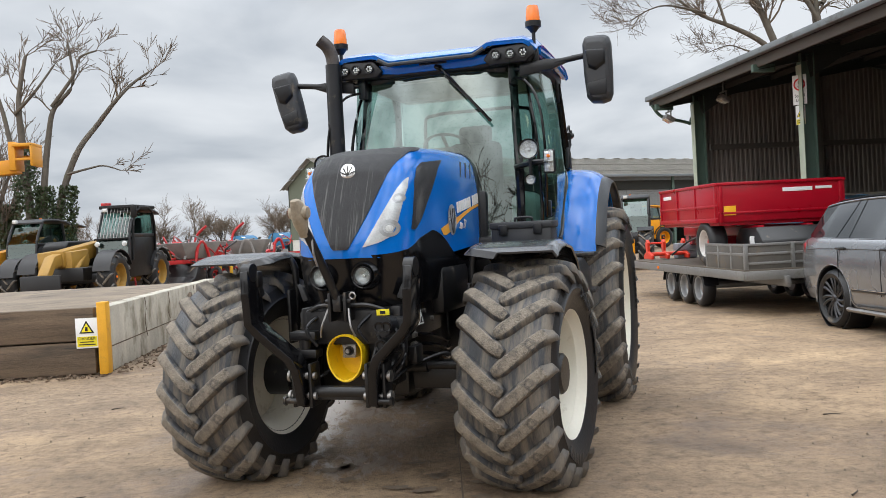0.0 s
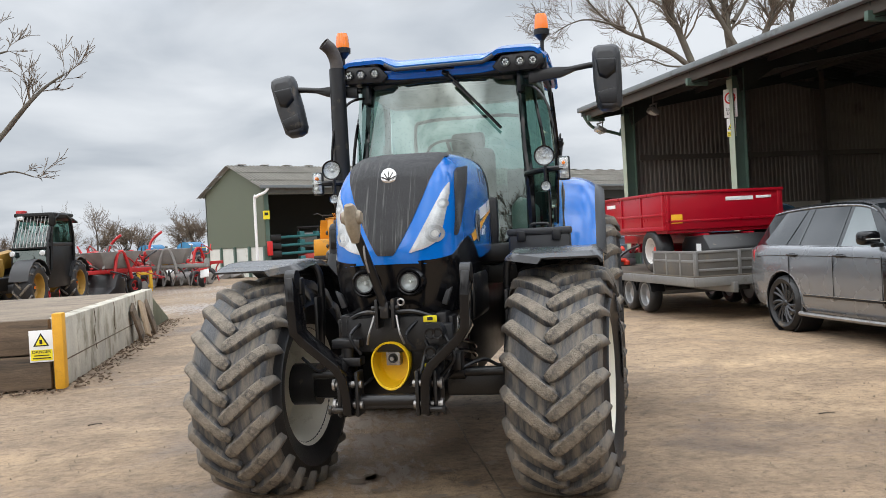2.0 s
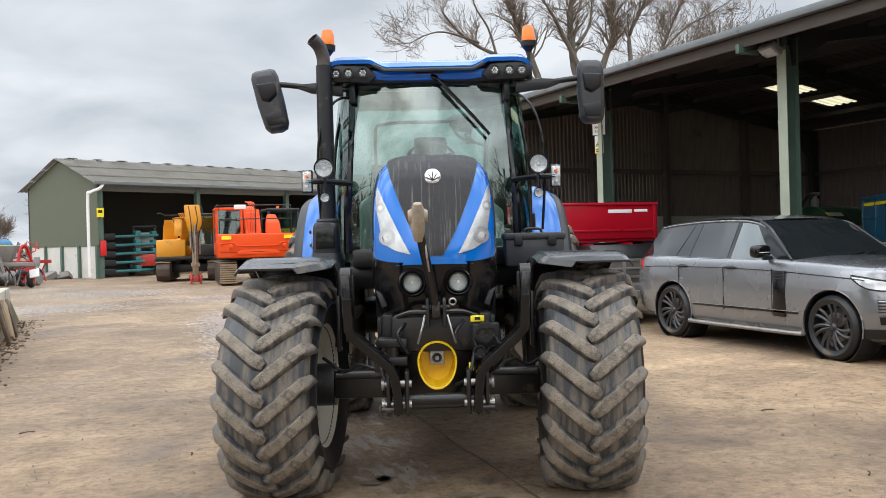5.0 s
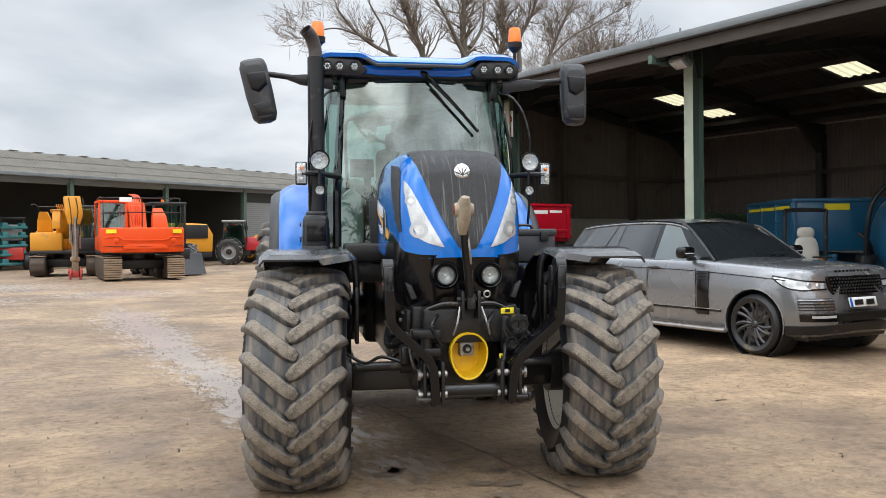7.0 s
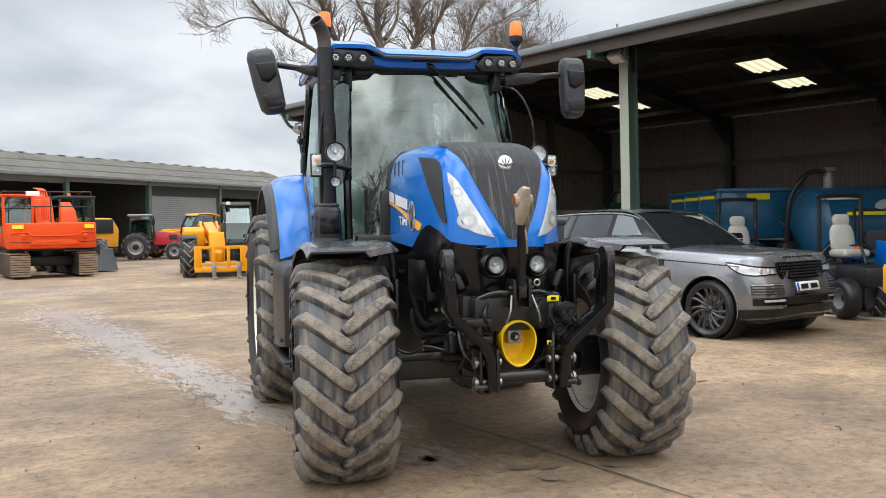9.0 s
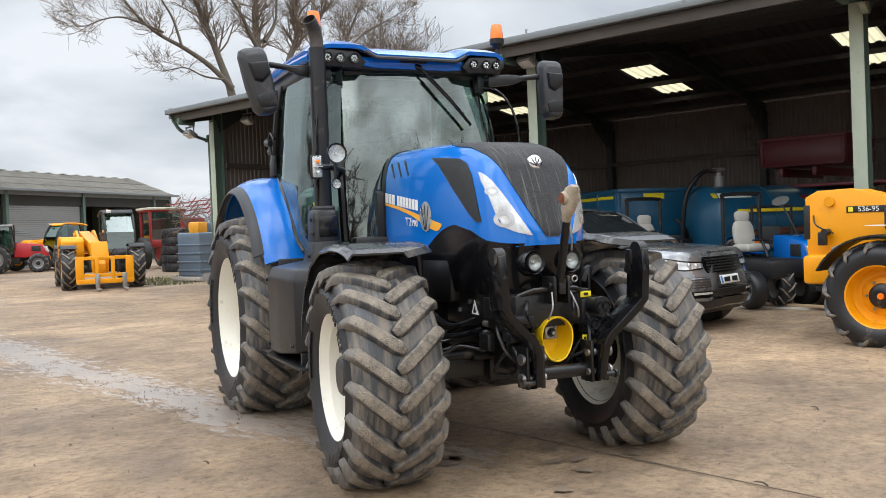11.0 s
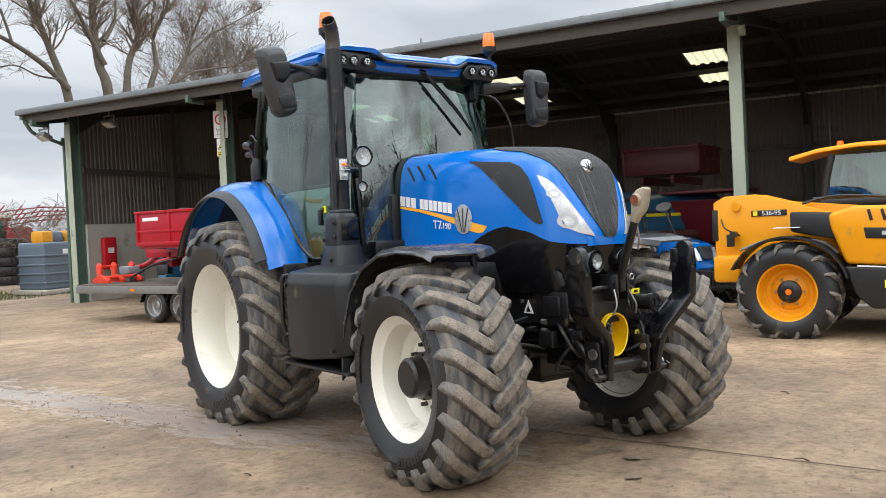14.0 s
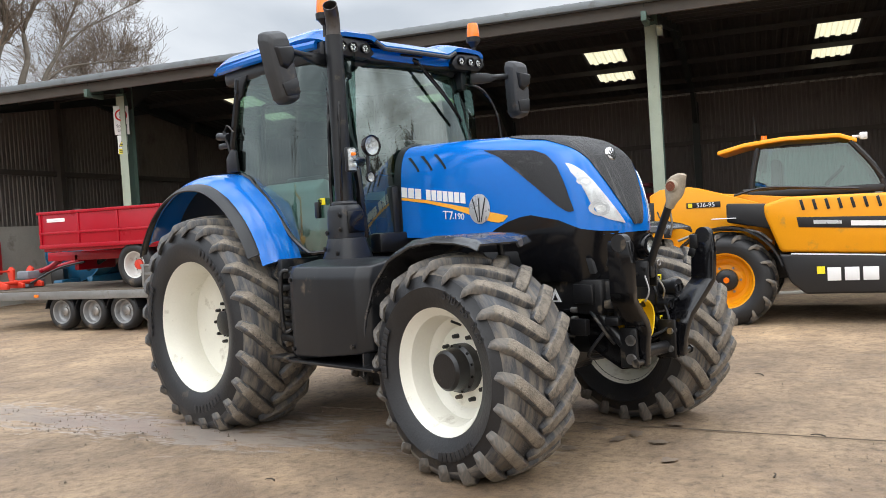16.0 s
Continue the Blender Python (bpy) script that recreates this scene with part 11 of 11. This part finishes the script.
bare_tree("bare_tree", pose(21.0, 34.5, 0), "tall leafless tree with several stems behind the shed", 18, random.Random(3),
          [(0.0, 0, (0.0, 0.0), 8.5, 0.38)], 0.75, 5, 0, 0, 0.014, 0.8,
          [([(-3.4, -0.1), (-3.7, 5.0), (-4.0, 7.5), (-4.3, 9.0), (-5.0, 10.7), (-5.6, 12.2), (-5.9, 14.0)], 0.24, 0.05), ([(-4.05, 7.8), (-5.0, 8.7), (-6.2, 9.3), (-7.2, 9.8), (-7.9, 10.4), (-8.6, 11.2)], 0.13, 0.03),
           ([(-7.2, 9.8), (-8.6, 10.2), (-9.4, 10.1), (-10.2, 9.7)], 0.05, 0.015), ([(-6.4, 9.4), (-6.7, 10.5), (-7.3, 11.4), (-7.5, 12.6)], 0.06, 0.02), ([(-4.6, 8.1), (-5.4, 8.2), (-6.2, 8.5), (-7.0, 8.3)], 0.05, 0.015),
           ([(-1.9, -0.1), (-2.0, 4.0), (-2.2, 7.9), (-2.4, 9.1), (-2.4, 11.3), (-2.1, 13.0), (-2.4, 15.0)], 0.30, 0.06), ([(-2.3, 9.0), (-3.0, 10.4), (-3.6, 11.3), (-4.2, 12.8)], 0.12, 0.03), ([(-2.4, 10.0), (-1.7, 11.0), (-1.4, 12.5)], 0.09, 0.03),
           ([(-1.6, -0.1), (-1.5, 5.0), (-1.1, 8.1), (-0.7, 9.4), (-0.1, 10.8), (-0.2, 12.4), (0.1, 14.5)], 0.25, 0.05), ([(-0.6, 6.0), (0.0, 8.3), (0.5, 9.4), (0.8, 10.8), (1.6, 12.4), (1.9, 14.0)], 0.17, 0.04),
           ([(-0.2, 5.5), (1.3, 8.6), (2.2, 9.9), (3.2, 11.6), (4.1, 12.9)], 0.12, 0.03), ([(1.2, 8.4), (2.2, 9.2), (3.9, 9.7), (5.8, 10.1), (7.6, 10.4)], 0.07, 0.02), ([(2.3, 10.1), (3.6, 11.2), (5.0, 11.9), (7.0, 13.0)], 0.06, 0.02)], 1.25, 4.6)
bare_tree("bare_tree", pose(28.6, 36.0, 0), "slender leafless tree behind the shed roof", 12, random.Random(11), [(0, 0, (0.05, 0), 6.4, 0.15), (0.8, 0, (0.12, 0), 6.4, 0.12)], 0.7, 5, 0, 0, 0.018, 0.8)
bare_tree("bare_shrub", pose(15.6, 34.5, 0), "leafless thorn bush at the shed end", 5, random.Random(5), [(0, 0, (-0.1, 0), 2.0, 0.08), (0.6, 0.2, (0.2, 0), 1.8, 0.07)], 1.2, 4, 0, 0.4, 0.016, 0.8)
bare_tree("ivy_tree", pose(-12.55, 33.0, 0), "leafless tree with ivy-clad stems at the yard edge", 12, random.Random(21),
          [(0.1, 0, (-0.02, 0.0), 4.6, 0.26), (0.55, 0.1, (0.02, 0.0), 3.4, 0.20), (0.95, 0.2, (0.12, 0.0), 3.4, 0.18), (-1.6, 0.5, (-0.05, 0.0), 3.2, 0.30)], 0.5, 5, 1.25, 0.1, 0.022, 0.42,
          [([(0.1, -0.1), (0.0, 2.3), (-0.12, 5.2), (-0.23, 7.1), (0.0, 8.8)], 0.20, 0.06), ([(0.5, -0.1), (0.58, 3.5), (0.82, 5.8), (1.05, 6.8), (1.7, 7.7), (1.5, 9.3)], 0.15, 0.04),
           ([(1.05, 6.8), (1.9, 7.9), (2.1, 8.6), (2.6, 8.9)], 0.07, 0.03), ([(0.9, -0.1), (1.05, 2.9), (1.7, 5.0), (2.5, 6.2), (3.3, 7.1), (3.8, 7.7), (4.4, 8.1)], 0.15, 0.035),
           ([(-0.12, 4.6), (-0.5, 5.4), (-0.8, 6.6), (-1.1, 7.8), (-1.4, 9.2)], 0.11, 0.04), ([(1.5, 4.3), (2.2, 4.5), (2.7, 4.6), (3.3, 4.4)], 0.05, 0.02), ([(-0.3, 6.6), (0.5, 7.3), (1.1, 8.4)], 0.07, 0.03)], 1.0, 1.1)
bare_tree("ivy_tree", pose(-15.4, 35.0, 0), "leafless ivy-clad tree beside the machinery park", 10, random.Random(8),
          [(0, 0, (0.0, 0), 3.0, 0.24), (1.0, 0.6, (0.05, 0), 3.0, 0.18)], 0.45, 4, 1.6, 0, 0.020, 0.4)

# far hedge line and distant winter trees
rt = random.Random(99)
for k in range(16):
    a = -0.34 + 0.030 * k + rt.uniform(-0.01, 0.01)
    d = rt.uniform(118, 150)
    bare_tree("distant_tree", pose(d * math.tan(a) - 2, d, -0.3), "leafless winter tree on the far field edge", 8, random.Random(200 + k), [(0, 0, (rt.uniform(-0.1, 0.1), 0), rt.uniform(2.9, 4.2), 0.2), (0.5, 0.4, (rt.uniform(-0.25, 0.25), 0), rt.uniform(2.6, 3.6), 0.15), (-0.4, 0.2, (rt.uniform(-0.3, 0.1), 0), rt.uniform(2.4, 3.2), 0.12)], 0.62, 4, 0, 0, 0.026, 0.95)
hv, hf = [], []
for k in range(5200):
    x, y, z = rt.uniform(-130, 90), 150 + rt.gauss(0, 4), abs(rt.gauss(0, 1.0))
    s = rt.uniform(0.3, 0.7)
    u = Vector((rt.gauss(0, 1), rt.gauss(0, 1), rt.gauss(0, 1))).normalized() * s
    w = u.cross(Vector((rt.gauss(0, 1), 1, 0))).normalized() * s * 0.5
    c = Vector((x, y, z))
    b = len(hv)
    hv += [tuple(c + u), tuple(c + w), tuple(c - u), tuple(c - w)]
    hf.append((b, b + 1, b + 2, b + 3))
me = bpy.data.meshes.new("far_hedge")
me.from_pydata(hv, [], hf)
me.materials.append(mat("far_hedge", (0.10, 0.095, 0.075), 0.95, 0, 0.4, 0.3, 3, 0.0))
tagged(new("far_hedge", me), "brown winter hedge along the far field", "hedge", kind="stuff")
# grass strip by the plastic tank
gv2, gf2 = [], []
for k in range(2600):
    x, y = rt.uniform(9.0, 14.5), rt.uniform(26.6, 31.5)
    if rt.random() > 0.25 and x > 10.0 and y < 28.5:
        continue
    hgt, an = rt.uniform(0.04, 0.14), rt.uniform(0, 6.28)
    b = len(gv2)
    gv2 += [(x - 0.012 * math.cos(an), y - 0.012 * math.sin(an), -0.02), (x + 0.012 * math.cos(an), y + 0.012 * math.sin(an), -0.02), (x + rt.gauss(0, 0.03), y + rt.gauss(0, 0.03), hgt)]
    gf2.append((b, b + 1, b + 2))
me = bpy.data.meshes.new("grass")
me.from_pydata(gv2, [], gf2)
me.materials.append(mat("winter_grass", (0.09, 0.115, 0.035), 0.8, 0, 0.4, 2, 20, 0.0))
tagged(new("grass", me), "rough grass tufts at the yard edge", "grass", kind="stuff")

# winter trees behind the camera, seen only in the cab glass
for k, (x, y, h) in enumerate(((-17.0, -9.0, 5.2), (-11.0, -14.0, 5.6), (-4.5, -17.0, 5.0), (2.5, -15.5, 5.8), (-23.0, -2.0, 5.0), (9.0, -19.0, 5.4))):
    bare_tree("bare_tree", pose(x, y, 0), "leafless tree along the roadside of the yard", 11, random.Random(500 + k), [(0, 0, (0.04, 0), h, 0.3), (0.9, 0.5, (-0.12, 0.1), h * 0.9, 0.2)], 0.9, 4, 0, 0, 0.07, 0.9)
